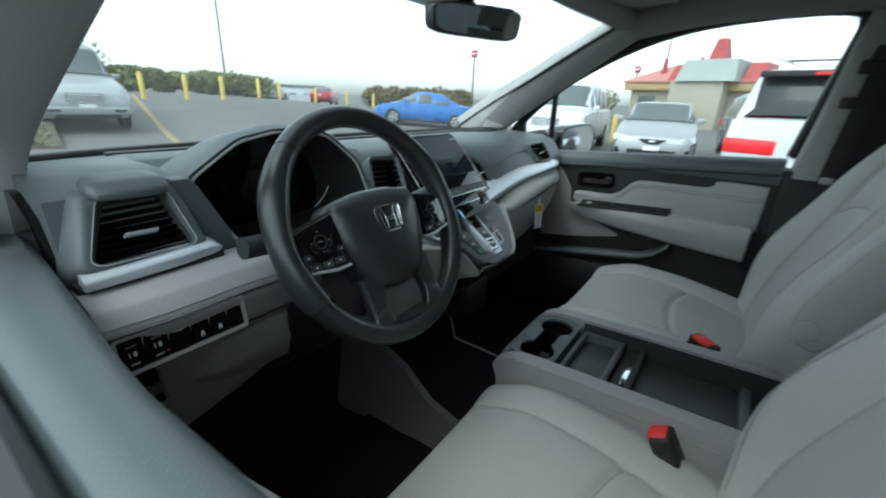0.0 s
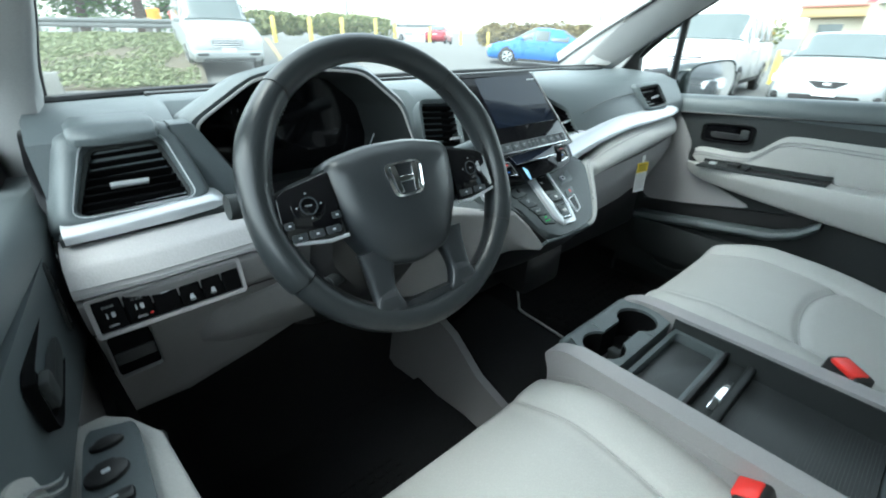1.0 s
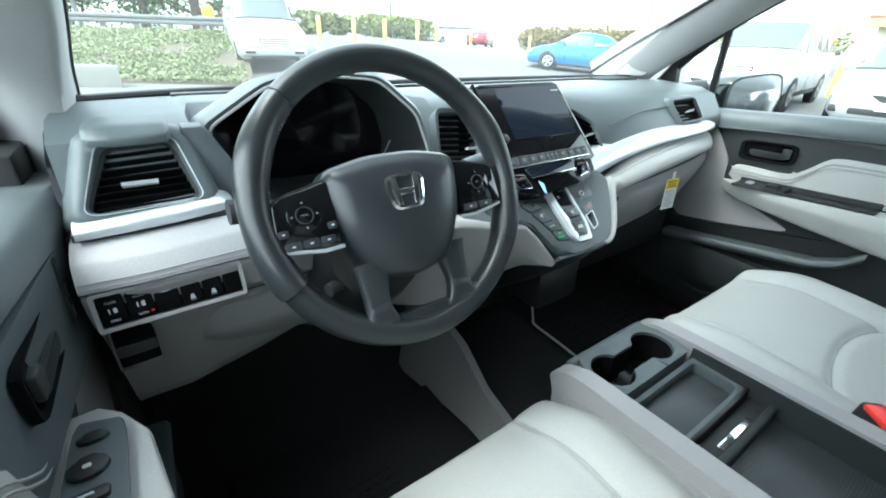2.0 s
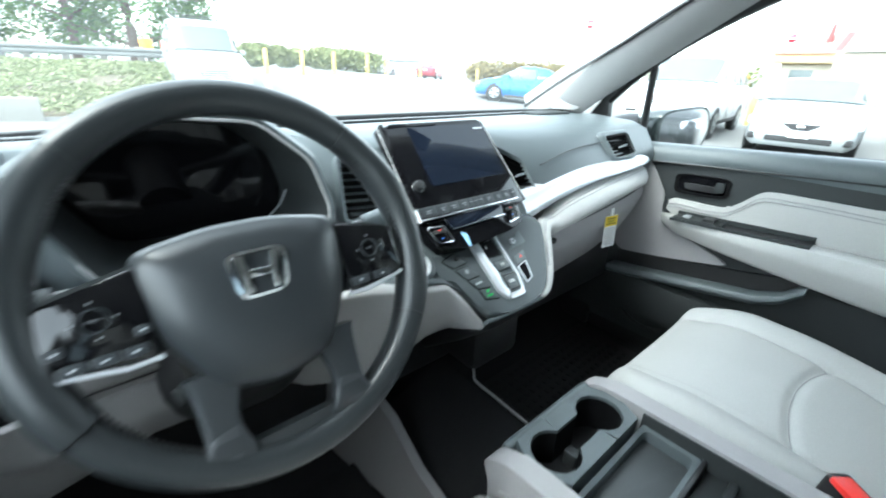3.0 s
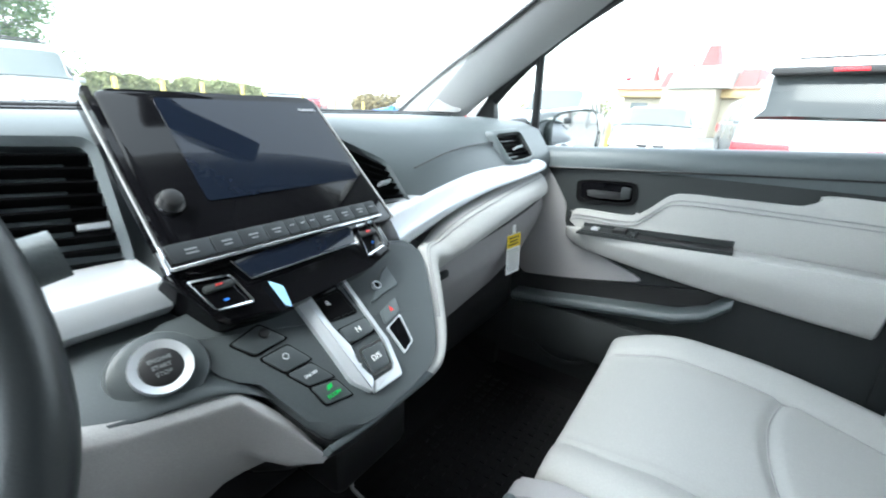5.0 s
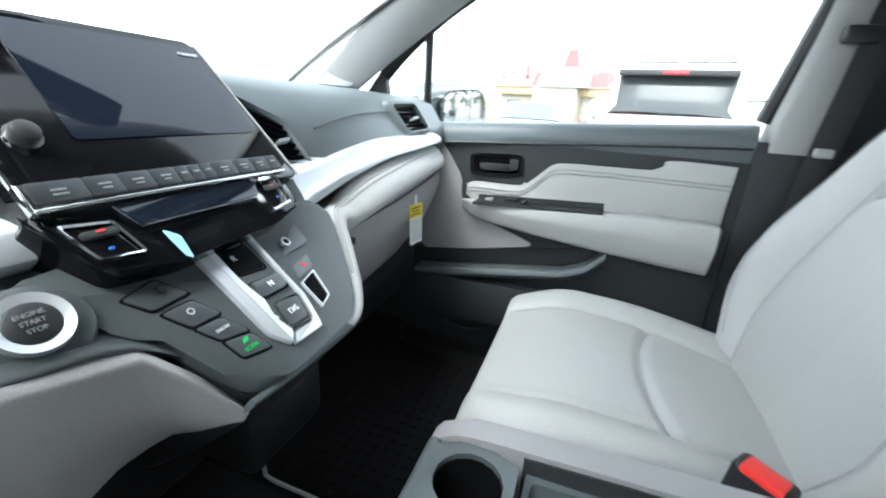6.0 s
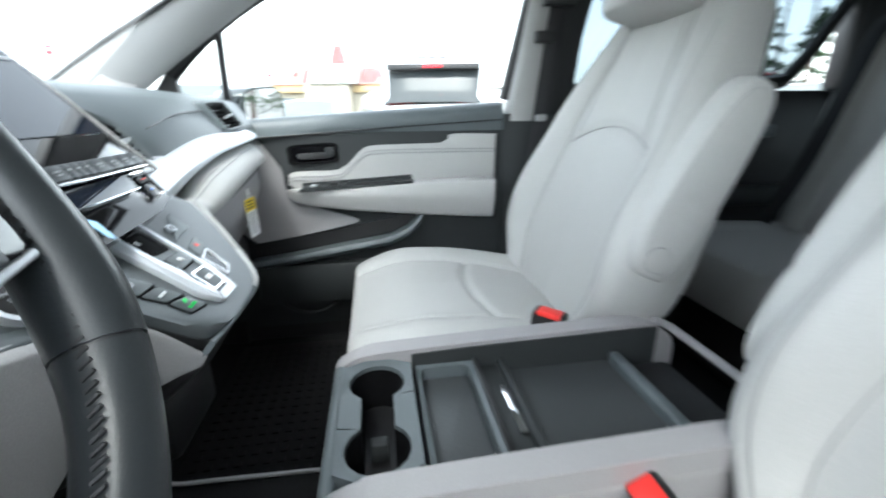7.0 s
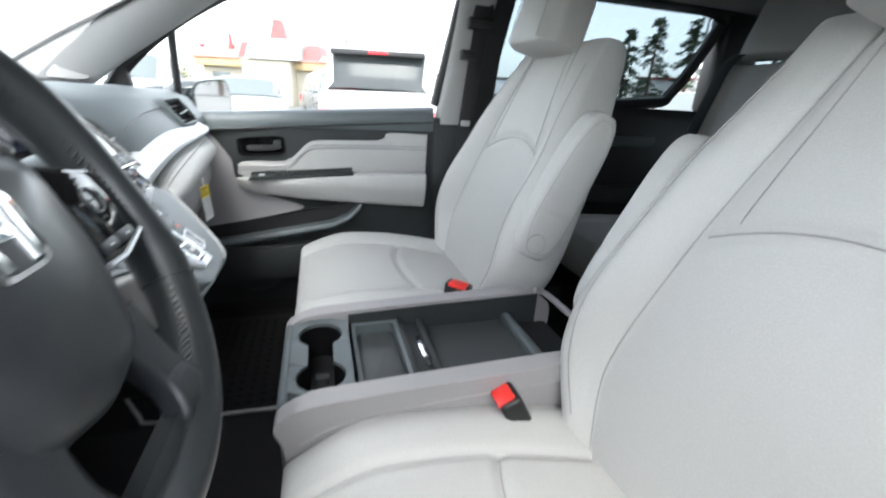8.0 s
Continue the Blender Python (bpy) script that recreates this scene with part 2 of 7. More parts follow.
def pad(width, length, top, under, m, height=None, wide=None, px=5.0, py=6.0, n=56):
    """A stuffed pad: soft edges all round, height(u, v) shapes its upper side, wide(v) its outline."""
    bm = bmesh.new()
    us = [0.5 * math.sin(math.pi / 2 * (2 * i / n - 1)) + 0.5 * (2 * i / n - 1) for i in range(n + 1)]
    rows = {}
    for side in (1, -1):
        for j, v in enumerate(us):
            for i, u in enumerate(us):
                edge = i in (0, n) or j in (0, n)
                if edge and side < 0:
                    rows[side, i, j] = rows[1, i, j]
                    continue
                e = (max(0.0, 1 - abs(u) ** px)) ** (1 / px) * (max(0.0, 1 - abs(v) ** py)) ** (1 / py)
                x = u * width / 2 * (wide(v) if wide else 1.0)
                z = (top + (height(u, v) if height else 0.0)) * e if side > 0 else -under * e
                rows[side, i, j] = bm.verts.new(m @ Vector((x, v * length / 2, z)))
        for j in range(n):
            for i in range(n):
                f = [rows[side, i, j], rows[side, i + 1, j], rows[side, i + 1, j + 1], rows[side, i, j + 1]]
                bm.faces.new(f if side > 0 else f[::-1])
    return bm


def on_pad(width, length, top, m, height=None, wide=None, px=5.0, py=6.0, lift=0.0):
    """The place on a pad's upper side at (u, v)."""
    def place(u, v):
        e = (max(0.0, 1 - abs(u) ** px)) ** (1 / px) * (max(0.0, 1 - abs(v) ** py)) ** (1 / py)
        return m @ Vector((u * width / 2 * (wide(v) if wide else 1.0), v * length / 2, (top + (height(u, v) if height else 0.0)) * e + lift))
    return place


def words(text, size, m, material, parent, name="lettering", depth=0.0004, align='CENTER'):
    cu = bpy.data.curves.new("text", 'FONT')
    cu.body, cu.size, cu.extrude = text, size, depth
    cu.align_x, cu.align_y = align, 'CENTER'
    tmp = new("text", cu)
    me = bpy.data.meshes.new_from_object(tmp.evaluated_get(bpy.context.evaluated_depsgraph_get()))
    bpy.data.objects.remove(tmp)
    me.transform(Matrix.Translation(-ROOT.get(parent, Vector())) @ m)
    me.materials.clear()
    me.materials.append(material)
    ob = new(name, me)
    ob.parent = parent
    ROOT[ob] = ROOT.get(parent, Vector())
    return ob


def dent(d, w, depth):
    """A seam's groove at the distance d from its line."""
    return -depth * math.exp(-(d / w) ** 2)

CX = -0.03          # the van's middle
WHEEL = Vector((-0.4275, 0.0095, 1.084))


def side(s):
    """Mirrors a place to the driver's side for s = -1."""
    return (lambda x, y, z: (x, y, z)) if s > 0 else (lambda x, y, z: (2 * CX - x, y, z))


# ---- ground ----
def ground_height(x, y):
    """The lot is level round the van and climbs to the north."""
    return 1.0 * smoothstep(9.5, 21.5, y) * smoothstep(-3.0, 2.5, x) / (1 + (max(0.0, x - 9) / 12) ** 2)


def build_ground():
    bm = bmesh.new()
    radii = [0.5, 3, 6, 8, 10, 11.5, 13, 14.5, 16, 18, 20, 22, 24, 26, 29, 33, 42, 60, 90, 140, 300, 900, 3000]
    k = 120
    rings = [[(r * math.cos(2 * math.pi * i / k), r * math.sin(2 * math.pi * i / k), ground_height(r * math.cos(2 * math.pi * i / k), r * math.sin(2 * math.pi * i / k))) for i in range(k)] for r in radii]
    skin(rings, True, False, bm)
    bm.verts.ensure_lookup_table()
    bm.faces.new(bm.verts[:k])
    return bm


ASPHALT = mat("worn_asphalt", (0.12, 0.12, 0.115), 0.9, 0, 0.25, 60, 0.5, 0.25, 0.25)
solid("ground", build_ground(), ASPHALT, "worn grey asphalt of a wide car park", "ground", kind="structure")


# ---- cabin shell ----
def build_floor():
    bm = box((-0.84, -3.2, 0.34), (0.78, 0.66, 0.42))
    toe = [(0.20, 0.419), (0.34, 0.43), (0.58, 0.62), (0.60, 0.60), (0.36, 0.40)]
    skin([[(x, y, z) for y, z in toe] for x in (-0.80, 0.74)], True, True, bm)
    return bm


for s_, nm in ((1, "right"), (-1, "left")):
    X_ = side(s_)
    solid("wall_kick_" + nm, box(X_(0.746, 0.26, 0.40), X_(0.83, 0.68, 1.12), 0.004), BLACK, "black kick panel beside the footwell", "side lining", kind="structure")
    solid("wall_sill_" + nm, box(X_(0.765, -3.2, 0.30), X_(0.86, 0.4, 0.47), 0.01), BLACK, "black door sill beside the floor", "door sill", kind="structure")
solid("floor", build_floor(), CARPET, "black carpeted cabin floor of the minivan", "floor", kind="structure")


def build_ceiling():
    bm = bmesh.new()
    rings = []
    for y, dz in ((0.02, 0.0), (-0.15, 0.05), (-0.6, 0.09), (-1.6, 0.10), (-3.0, 0.06), (-3.25, 0.0)):
        up = [(CX + 0.74 * u, y, 1.50 + dz + 0.05 * (1 - u * u)) for u in (-1, -0.8, -0.4, 0, 0.4, 0.8, 1)]
        rings.append(up + [(x, y, z + 0.05) for x, y, z in up[::-1]])
    return skin(rings, True, True, bm)


solid("ceiling", build_ceiling(), HEADLINER, "light grey fabric headliner of the minivan", "headliner", kind="structure")


def build_pillar_a(s):
    X = side(s)
    inner = curve([(0.690, 0.60, 1.160), (0.672, 0.53, 1.197), (0.655, 0.43, 1.255), (0.63, 0.257, 1.344), (0.615, 0.12, 1.42), (0.60, -0.04, 1.505)], 5)
    outer = curve([(0.760, 0.56, 1.03), (0.738, 0.46, 1.110), (0.725, 0.359, 1.186), (0.722, 0.206, 1.293), (0.715, 0.058, 1.39), (0.690, -0.10, 1.49)], 5)
    rings = []
    for a, b in zip(inner, outer):
        n = Vector((-0.62, -0.50, -0.60)).normalized()
        row = [a.lerp(b, t) + n * 0.016 * math.sin(math.pi * t) ** 0.7 for t in (0, 0.08, 0.2, 0.4, 0.6, 0.8, 0.92, 1)]
        row += [b + Vector((0.05, 0.0, 0.03)), a.lerp(b, 0.5) + Vector((0.05, 0.05, 0.06)), a + Vector((0.02, 0.03, 0.03))]
        rings.append([X(*p) for p in row])
    return skin(rings)


def build_pillar_driver():
    """The driver's pillar: windshield edge, inner ridge and door edge from the dash to the roof."""
    edge = curve([(-0.765, 0.57, 1.07), (-0.748, 0.50, 1.144), (-0.736, 0.425, 1.205), (-0.713, 0.31, 1.285), (-0.690, 0.14, 1.40), (-0.66, -0.04, 1.505)], 6)
    ridge = curve([(-0.757, 0.340, 1.070), (-0.750, 0.315, 1.155), (-0.736, 0.280, 1.210), (-0.716, 0.20, 1.275), (-0.694, 0.0, 1.385), (-0.680, -0.14, 1.47)], 6)
    door = curve([(-0.808, 0.362, 1.070), (-0.803, 0.335, 1.150), (-0.798, 0.295, 1.210), (-0.790, 0.19, 1.290), (-0.778, -0.02, 1.400), (-0.750, -0.18, 1.49)], 6)
    rings = []
    for w, q, e in zip(edge, ridge, door):
        row = [w, w.lerp(q, 0.6) + Vector((0.003, 0.0, 0.0)), w.lerp(q, 0.9) + Vector((0.002, -0.001, 0)), q + Vector((0.0, -0.003, 0)), q.lerp(e, 0.12) + Vector((0.0, -0.007, 0)), q.lerp(e, 0.4) + Vector((0.0, -0.010, 0)), q.lerp(e, 0.8) + Vector((0.0, -0.008, 0)), e]
        rings.append([tuple(p) for p in row] + [tuple(e + Vector((-0.05, 0.04, 0))), tuple(w + Vector((-0.04, 0.03, 0.03)))])
    return skin(rings)


for s, nm in ((1, "right"), (-1, "left")):
    solid("trim_pillar_" + nm, build_pillar_a(s) if s > 0 else build_pillar_driver(), PILLAR, "pale grey plastic windshield pillar trim", "pillar trim", kind="structure", sharp=60)
    seal = [(0.690, 0.60, 1.160), (0.655, 0.43, 1.255), (0.63, 0.257, 1.344), (0.615, 0.12, 1.42), (0.60, -0.04, 1.505)] if s > 0 else [(0.708, 0.575, 1.065), (0.690, 0.508, 1.142), (0.678, 0.433, 1.205), (0.655, 0.318, 1.285), (0.632, 0.148, 1.40), (0.602, -0.035, 1.505)]
    solid("trim_seal_" + nm, tube([side(s)(*(p + Vector((-0.003, 0.002, 0.0)))) for p in curve(seal, 5)], 0.005 if s > 0 else 0.0025, 6), BLACK, "black rubber seal along the windshield", "seal", kind="structure")
    if s > 0:
        solid("trim_grille_" + nm, plate(soften([(-0.05, -0.035), (0.045, -0.035), (0.045, 0.04), (0.025, 0.05)], 0.2, 4), 0.004, facing(side(s)(0.686, 0.442, 1.1945), (-0.62 * s, -0.52, 0.50)), 0.001), DOORGREY, "grey speaker grille at the foot of the pillar", "speaker grille", kind="structure")


solid("trim_dash_seal", tube(curve([(CX - 0.74, 0.44, 1.156), (CX - 0.5, 0.505, 1.156), (CX, 0.525, 1.156), (CX + 0.5, 0.505, 1.156), (CX + 0.72, 0.45, 1.156)], 8), 0.007, 8), BLACK, "black rubber seal along the foot of the windshield", "seal", kind="structure")


def build_pillar_b(s):
    X = side(s)
    rings = []
    for y, z, w, x, e in ((-0.60, 1.08, 0.085, 0.765, 0.004), (-0.605, 1.14, 0.085, 0.760, 0.006), (-0.635, 1.30, 0.080, 0.735, 0.018), (-0.69, 1.54, 0.080, 0.690, 0.050)):
        sec = soften([(-w / 2, 0.06), (w / 2 + e, 0.06), (w / 2 + e, -0.005), (w / 2, -0.02), (-w / 2, -0.02)], 0.3, 4)
        rings.append([X(x + v, y + u, z) for u, v in sec])
    return skin(rings)


for s, nm in ((1, "right"), (-1, "left")):
    solid("trim_pillar_b_" + nm, build_pillar_b(s), PILLAR, "pale grey plastic pillar trim behind the front door", "pillar trim", kind="structure")


for s, nm in ((1, "right"), (-1, "left")):
    solid("trim_post_" + nm, box(side(s)(0.748, -0.70, 0.44), side(s)(0.86, -0.536, 1.10), 0.004, 2), DARK, "dark lower pillar lining behind the front door", "pillar trim", kind="structure")
    solid("trim_back_post_" + nm, skin([[side(s)(x, y, z) for x, y in ((0.75 - e, -0.66 - g), (0.75 - e, -0.745 - g), (0.80 - e, -0.745 - g), (0.80 - e, -0.66 - g))] for z, e, g in ((1.08, 0.0, -0.01), (1.30, 0.03, 0.0), (1.54, 0.06, 0.04))]), BLACK, "black rear part of the pillar", "pillar trim", kind="structure")


def build_roof_rail(s):
    X = side(s)
    pts = curve([(0.655, -0.05, 1.505), (0.68, -0.30, 1.545), (0.685, -0.70, 1.555), (0.685, -1.6, 1.555), (0.68, -3.1, 1.52)], 6)
    return tube([X(*p) for p in pts], 0.045, 10)


for s, nm in ((1, "right"), (-1, "left")):
    solid("trim_rail_" + nm, build_roof_rail(s), HEADLINER, "grey fabric-covered roof rail", "roof trim", kind="structure")


def build_header():
    return tube(curve([(CX - 0.70, -0.05, 1.515), (CX - 0.35, 0.03, 1.535), (CX, 0.05, 1.545), (CX + 0.35, 0.03, 1.535), (CX + 0.70, -0.05, 1.515)], 6), 0.035, 10)


solid("trim_header", build_header(), HEADLINER, "grey fabric strip above the windshield", "roof trim", kind="structure")


def build_rear():
    bm = box((-0.82, -3.30, 0.42), (0.76, -3.22, 1.02), 0.02)
    box((-0.82, -3.30, 1.02), (-0.70, -3.22, 1.56), 0.02, bm=bm)
    box((0.64, -3.30, 1.02), (0.76, -3.22, 1.56), 0.02, bm=bm)
    return bm


rear_glass = bmesh.new()
rear_glass.faces.new([rear_glass.verts.new(p) for p in ((-0.72, -3.26, 1.0), (0.66, -3.26, 1.0), (0.66, -3.24, 1.58), (-0.72, -3.24, 1.58))])
solid("window_2", rear_glass, TINTED, "tinted tailgate window", "rear window", kind="structure")
solid("wall_rear", build_rear(), DARK, "dark plastic tailgate lining", "tailgate", kind="structure")


def build_cowl():
    bm = skin([[(x, y, z) for y, z in ((0.62, 1.10), (0.50, 1.148), (0.50, 1.13), (0.62, 1.04))] for x in (-0.80, CX, 0.74)])
    skin([[(x, y, z) for y, z in ((0.64, 0.40), (0.64, 1.06), (0.70, 1.06), (0.70, 0.40))] for x in (-0.82, 0.76)], bm=bm)
    return bm


solid("wall_front", build_cowl(), BLACK, "black cowl and bulkhead under the windshield", "bulkhead", kind="structure")


def build_windshield():
    bm = bmesh.new()
    rows = []
    for t in [i / 8 for i in range(9)]:
        row = []
        for u in [j / 12 * 2 - 1 for j in range(13)]:
            y = 0.66 - 0.62 * t - 0.10 * u * u
            z = 1.11 + 0.43 * t + 0.02 * math.sin(math.pi * t)
            row.append(bm.verts.new((CX + u * (0.78 - 0.08 * t), y, z)))
        rows.append(row)
    for a, b in zip(rows, rows[1:]):
        for i in range(12):
            bm.faces.new((a[i], a[i + 1], b[i + 1], b[i]))
    return bm


ws = solid("window_1", build_windshield(), WINDSCREEN, "clear curved glass windshield", "windshield", kind="structure")
ws.visible_shadow = False


# ---- front doors ----
def sill_z(y):
    return 1.088 + (0.19 - y) * 0.060


def build_door(s):
    X = side(s)
    mirror = lambda bm: bm if s > 0 else (bmesh.ops.transform(bm, matrix=Matrix.Translation((2 * CX, 0, 0)) @ Matrix.Diagonal((-1, 1, 1, 1)), verts=bm.verts), bm)[1]
    d = thing("door_1" if s > 0 else "door_2", X(0.80, -0.1, 0.45), "closed front door with dark upper trim, pale leather inlay and armrest" if s > 0 else "closed driver door with lowered window, dark sill and pale armrest", "car door")
    # core panel, dark
    prof = lambda y: [(0.775, 0.45), (0.745, 0.50), (0.742, 0.62), (0.752, 0.80), (0.749, 1.055), (0.835, 1.055), (0.835, 0.45)]
    part("panel", mirror(skin([[(x, y, z) for x, z in prof(y)] for y in (0.34, 0.2, 0.0, -0.25, -0.535)])), DARK, d, "dark charcoal plastic door lining")
    # upper sill section, slate
    rings = []
    for i in range(13):
        y = 0.34 - 0.875 * i / 12
        top = sill_z(y)
        f = 0.012 * smoothstep(0.0, 0.2, y) if s > 0 else 0.092 * max(0.0, y + 0.15)
        sec = [(0.752, 1.048), (0.744 - f, top - 0.044), (0.743 - f, top - 0.026), (0.748 - f, top - 0.010), (0.758 - f, top - 0.001), (0.778, top + 0.003), (0.792, top - 0.003), (0.797, top - 0.02), (0.832, top - 0.03), (0.832, 1.048)]
        rings.append([(x, y, z) for x, z in sec])
    part("sill", mirror(skin(rings)), DASH, d, "slate soft-touch window sill")
    part("weatherstrip", mirror(skin([[(0.799, y, sill_z(y) - 0.03), (0.800, y, sill_z(y) - 0.004), (0.806, y, sill_z(y) + 0.001), (0.816, y, sill_z(y) - 0.001), (0.819, y, sill_z(y) - 0.03)] for y in (0.32, 0.1, -0.2, -0.53)])), BLACK, d, "black rubber weatherstrip")
    # light front filler between dash and inlay
    M = Matrix(((0, 0, -1, 0.7445), (1, 0, 0, 0), (0, 1, 0, 0), (0, 0, 0, 1)))
    part("filler", mirror(plate(soften([(0.235, 1.044), (0.16, 1.044), (0.13, 1.005), (0.098, 0.955), (0.096, 0.90), (0.06, 0.862), (-0.12, 0.800), (0.02, 0.772), (0.19, 0.742), (0.25, 0.80), (0.255, 0.92)], 0.2, 4), 0.02, M, 0.003)), TRIMGREY, d, "warm grey plastic filler panel")
    part("sill_groove", mirror(tube([(0.7425 - 0.010 * smoothstep(0.0, 0.2, y), y, sill_z(y) - 0.046) for y in (0.2, 0.1, 0.0, -0.2, -0.53)], 0.0022, 6)), BLACK, d)
    # leather inlay with the step in its upper edge
    M = Matrix(((0, 0, -1, 0.742), (1, 0, 0, 0), (0, 1, 0, 0), (0, 0, 0, 1)))
    top = curve([(0.082, 0.938, 0), (0.06, 0.950, 0), (-0.05, 0.952, 0), (-0.085, 0.970, 0), (-0.125, 1.008, 0), (-0.16, 1.018, 0), (-0.25, 1.020, 0), (-0.366, 1.024, 0), (-0.382, 1.046, 0), (-0.515, 1.045, 0)], 5)
    out = [(p.x, p.y) for p in top] + [(-0.512, 0.90), (-0.2, 0.895), (0.06, 0.895), (0.085, 0.915)]
    part("inlay", mirror(plate(out, 0.022, M, 0.006)), LEATHER, d, "pale grey leather door inlay")
    low = [(p.x, p.y - 0.014) for p in top if p.x > -0.26] + [(-0.30, 1.0055), (-0.40, 1.005), (-0.512, 1.004)]
    for k, off in enumerate((0.0, -0.009)):
        part("stitching", mirror(tube([(0.7405, y, z + off) for y, z in low[2:]], 0.0016, 5)), STITCH, d, "grey sewn seam")
    # armrest
    rings = []
    back = 0.0 if s > 0 else -0.055
    wider = (lambda w: w) if s > 0 else (lambda w: w * 1.12 + 0.016)
    for y, w, z0, z1 in ((0.090, 0.012, 0.878, 0.900), (0.07, 0.03, 0.866, 0.903), (0.03, 0.05, 0.855, 0.904), (-0.10, 0.066, 0.838, 0.910), (-0.26, 0.072, 0.822, 0.918), (-0.40, 0.074, 0.810, 0.922), (-0.496, 0.070, 0.803, 0.922), (-0.502, 0.06, 0.806, 0.918)):
        w = wider(w)
        sec = soften([(0.0, z0), (0.0, z1), (-w, z1 + 0.002), (-w * 1.02, (z0 + z1) / 2 + 0.012), (-w * 0.7, z0 + 0.002)], 0.22, 4)
        rings.append([(0.748 + u, y + back, z) for u, z in sec])
    part("armrest", mirror(skin(rings)), LEATHER, d, "pale grey padded armrest")
    if s > 0:
        az = lambda y: 0.9075 + (0.03 - y) * 0.050
        bar_ = lambda x0, x1, y0, y1, lo, hi: skin([[(x0, y, az(y) + lo), (x0, y, az(y) + hi), (x1, y, az(y) + hi), (x1, y, az(y) + lo)] for y in (y0, (y0 + y1) / 2, y1)])
        part("pull_pocket", mirror(bar_(0.684, 0.742, 0.048, -0.262, -0.004, 0.0005)), BLACK, d, "black plastic pull pocket in the armrest")
        part("pocket_rim", mirror(bar_(0.681, 0.6855, 0.046, -0.262, -0.004, 0.0035)), DARK, d)
        part("pocket_rim", mirror(bar_(0.736, 0.742, 0.046, -0.262, -0.004, 0.012)), DARK, d)
        part("pocket_divider", mirror(bar_(0.686, 0.737, -0.072, -0.080, -0.004, 0.008)), DARK, d)
        sw = part("switch_plate", mirror(bar_(0.690, 0.736, 0.040, -0.068, -0.002, 0.005)), DARK, d)
        part("window_switch", mirror(bar_(0.698, 0.728, -0.030, -0.058, 0.004, 0.013)), BLACK, sw)
        part("lock_switch", mirror(bar_(0.702, 0.724, 0.020, 0.004, 0.004, 0.009)), SILVER, sw, "small lock switch with silver mark")
    # upper lining of the driver's door, swelling towards the dash
    if s < 0:
        part("upper_lining", mirror(skin([[(0.760, y, 0.915), (0.748 - 0.092 * (y + 0.15), y, 0.922), (0.745 - 0.092 * (y + 0.15), y, 1.046), (0.770, y, 1.050)] for y in (0.30, 0.15, 0.0, -0.148)])), DASH, d, "slate upper door lining")
    # handle recess with lever
    H = Matrix(((0, 0, -1, 0.7425 if s > 0 else 0.7275), (1, 0, 0, 0.008), (0, 1, 0, 1.000), (0, 0, 0, 1)))
    o = soften([(-0.068, -0.026), (0.068, -0.034), (0.072, 0.022), (-0.066, 0.030)], 0.22, 4)
    i = [(u * 0.86, v * 0.78) for u, v in o]
    h = part("handle_bezel", mirror(frame_plate(o, i, 0.008, H, lip=-0.002)), VENT, d, "black bezel round the door handle")
    part("handle_cup", mirror(plate(i, 0.002, H @ Matrix.Translation((0, 0, -0.006)))), PIANO, h)
    part("lever", mirror(plate(soften([(-0.046, -0.014), (0.040, -0.017), (0.046, 0.000), (-0.046, 0.002)], 0.25, 4), 0.006, H @ Matrix.Translation((0, 0, 0.003)), 0.002)), BLACK if s > 0 else DARK, h, "door release lever")
    part("lock_tab", mirror(plate(rounded(0.022, 0.026, 0.004, 4), 0.006, H @ Matrix.Translation((-0.044, 0.003, 0.004)), 0.002)), DARK, h)
    # map pocket
    rings = []
    for y, z in ((0.20, 0.702), (0.10, 0.714), (-0.05, 0.737), (-0.19, 0.758), (-0.245, 0.782), (-0.285, 0.822)):
        sec = soften([(0.0, z - 0.028), (0.0, z + 0.002), (-0.055, z + 0.004), (-0.060, z - 0.012), (-0.045, z - 0.026)], 0.25, 4)
        rings.append([(0.748 + u, y, q) for u, q in sec])
    part("map_pocket_rim", mirror(skin(rings)), DASH, d, "slate rim of the map pocket")
    part("map_pocket", mirror(box((0.70, -0.24, 0.56), (0.742, 0.20, 0.69), 0.02)), DARK, d)
    # flat black sheet, the shadow over the pocket put in as colour
    part("pocket_shadow_panel", mirror(skin([[(0.741, 0.2, 0.745), (0.741, -0.02, 0.775), (0.741, -0.27, 0.82), (0.752, -0.27, 0.82), (0.752, -0.02, 0.775), (0.752, 0.2, 0.745)], [(0.741, 0.2, 0.70), (0.741, -0.02, 0.73), (0.741, -0.24, 0.775), (0.752, -0.24, 0.775), (0.752, -0.02, 0.73), (0.752, 0.2, 0.70)]])), BLACK, d, "flat black panel laid in as the shadow above the map pocket")
    part("speaker_ring", mirror(tube([(0.738, 0.06 + 0.10 * math.cos(a), 0.60 + 0.085 * math.sin(a)) for a in (2 * math.pi * k / 28 for k in range(28))], 0.006, 8, closed=True, up=(1, 0, 0))), DARK, d)
    # window frame: rear edge, upper edge, bar of the quarter light, seal
    fr = curve([(0.822, 0.44, 1.10), (0.770, 0.32, 1.222), (0.738, 0.17, 1.335), (0.722, -0.02, 1.437), (0.722, -0.20, 1.497), (0.708, -0.40, 1.520), (0.704, -0.565, 1.520), (0.712, -0.602, 1.49), (0.735, -0.592, 1.40), (0.79, -0.548, 1.14)], 6)
    part("window_frame", mirror(tube(fr, 0.017, 8)), BLACK, d, "black rubber-edged window frame")
    bar = [(0.818, 0.234, 1.070), (0.790, 0.224, 1.180), (0.742, 0.206, 1.310)]
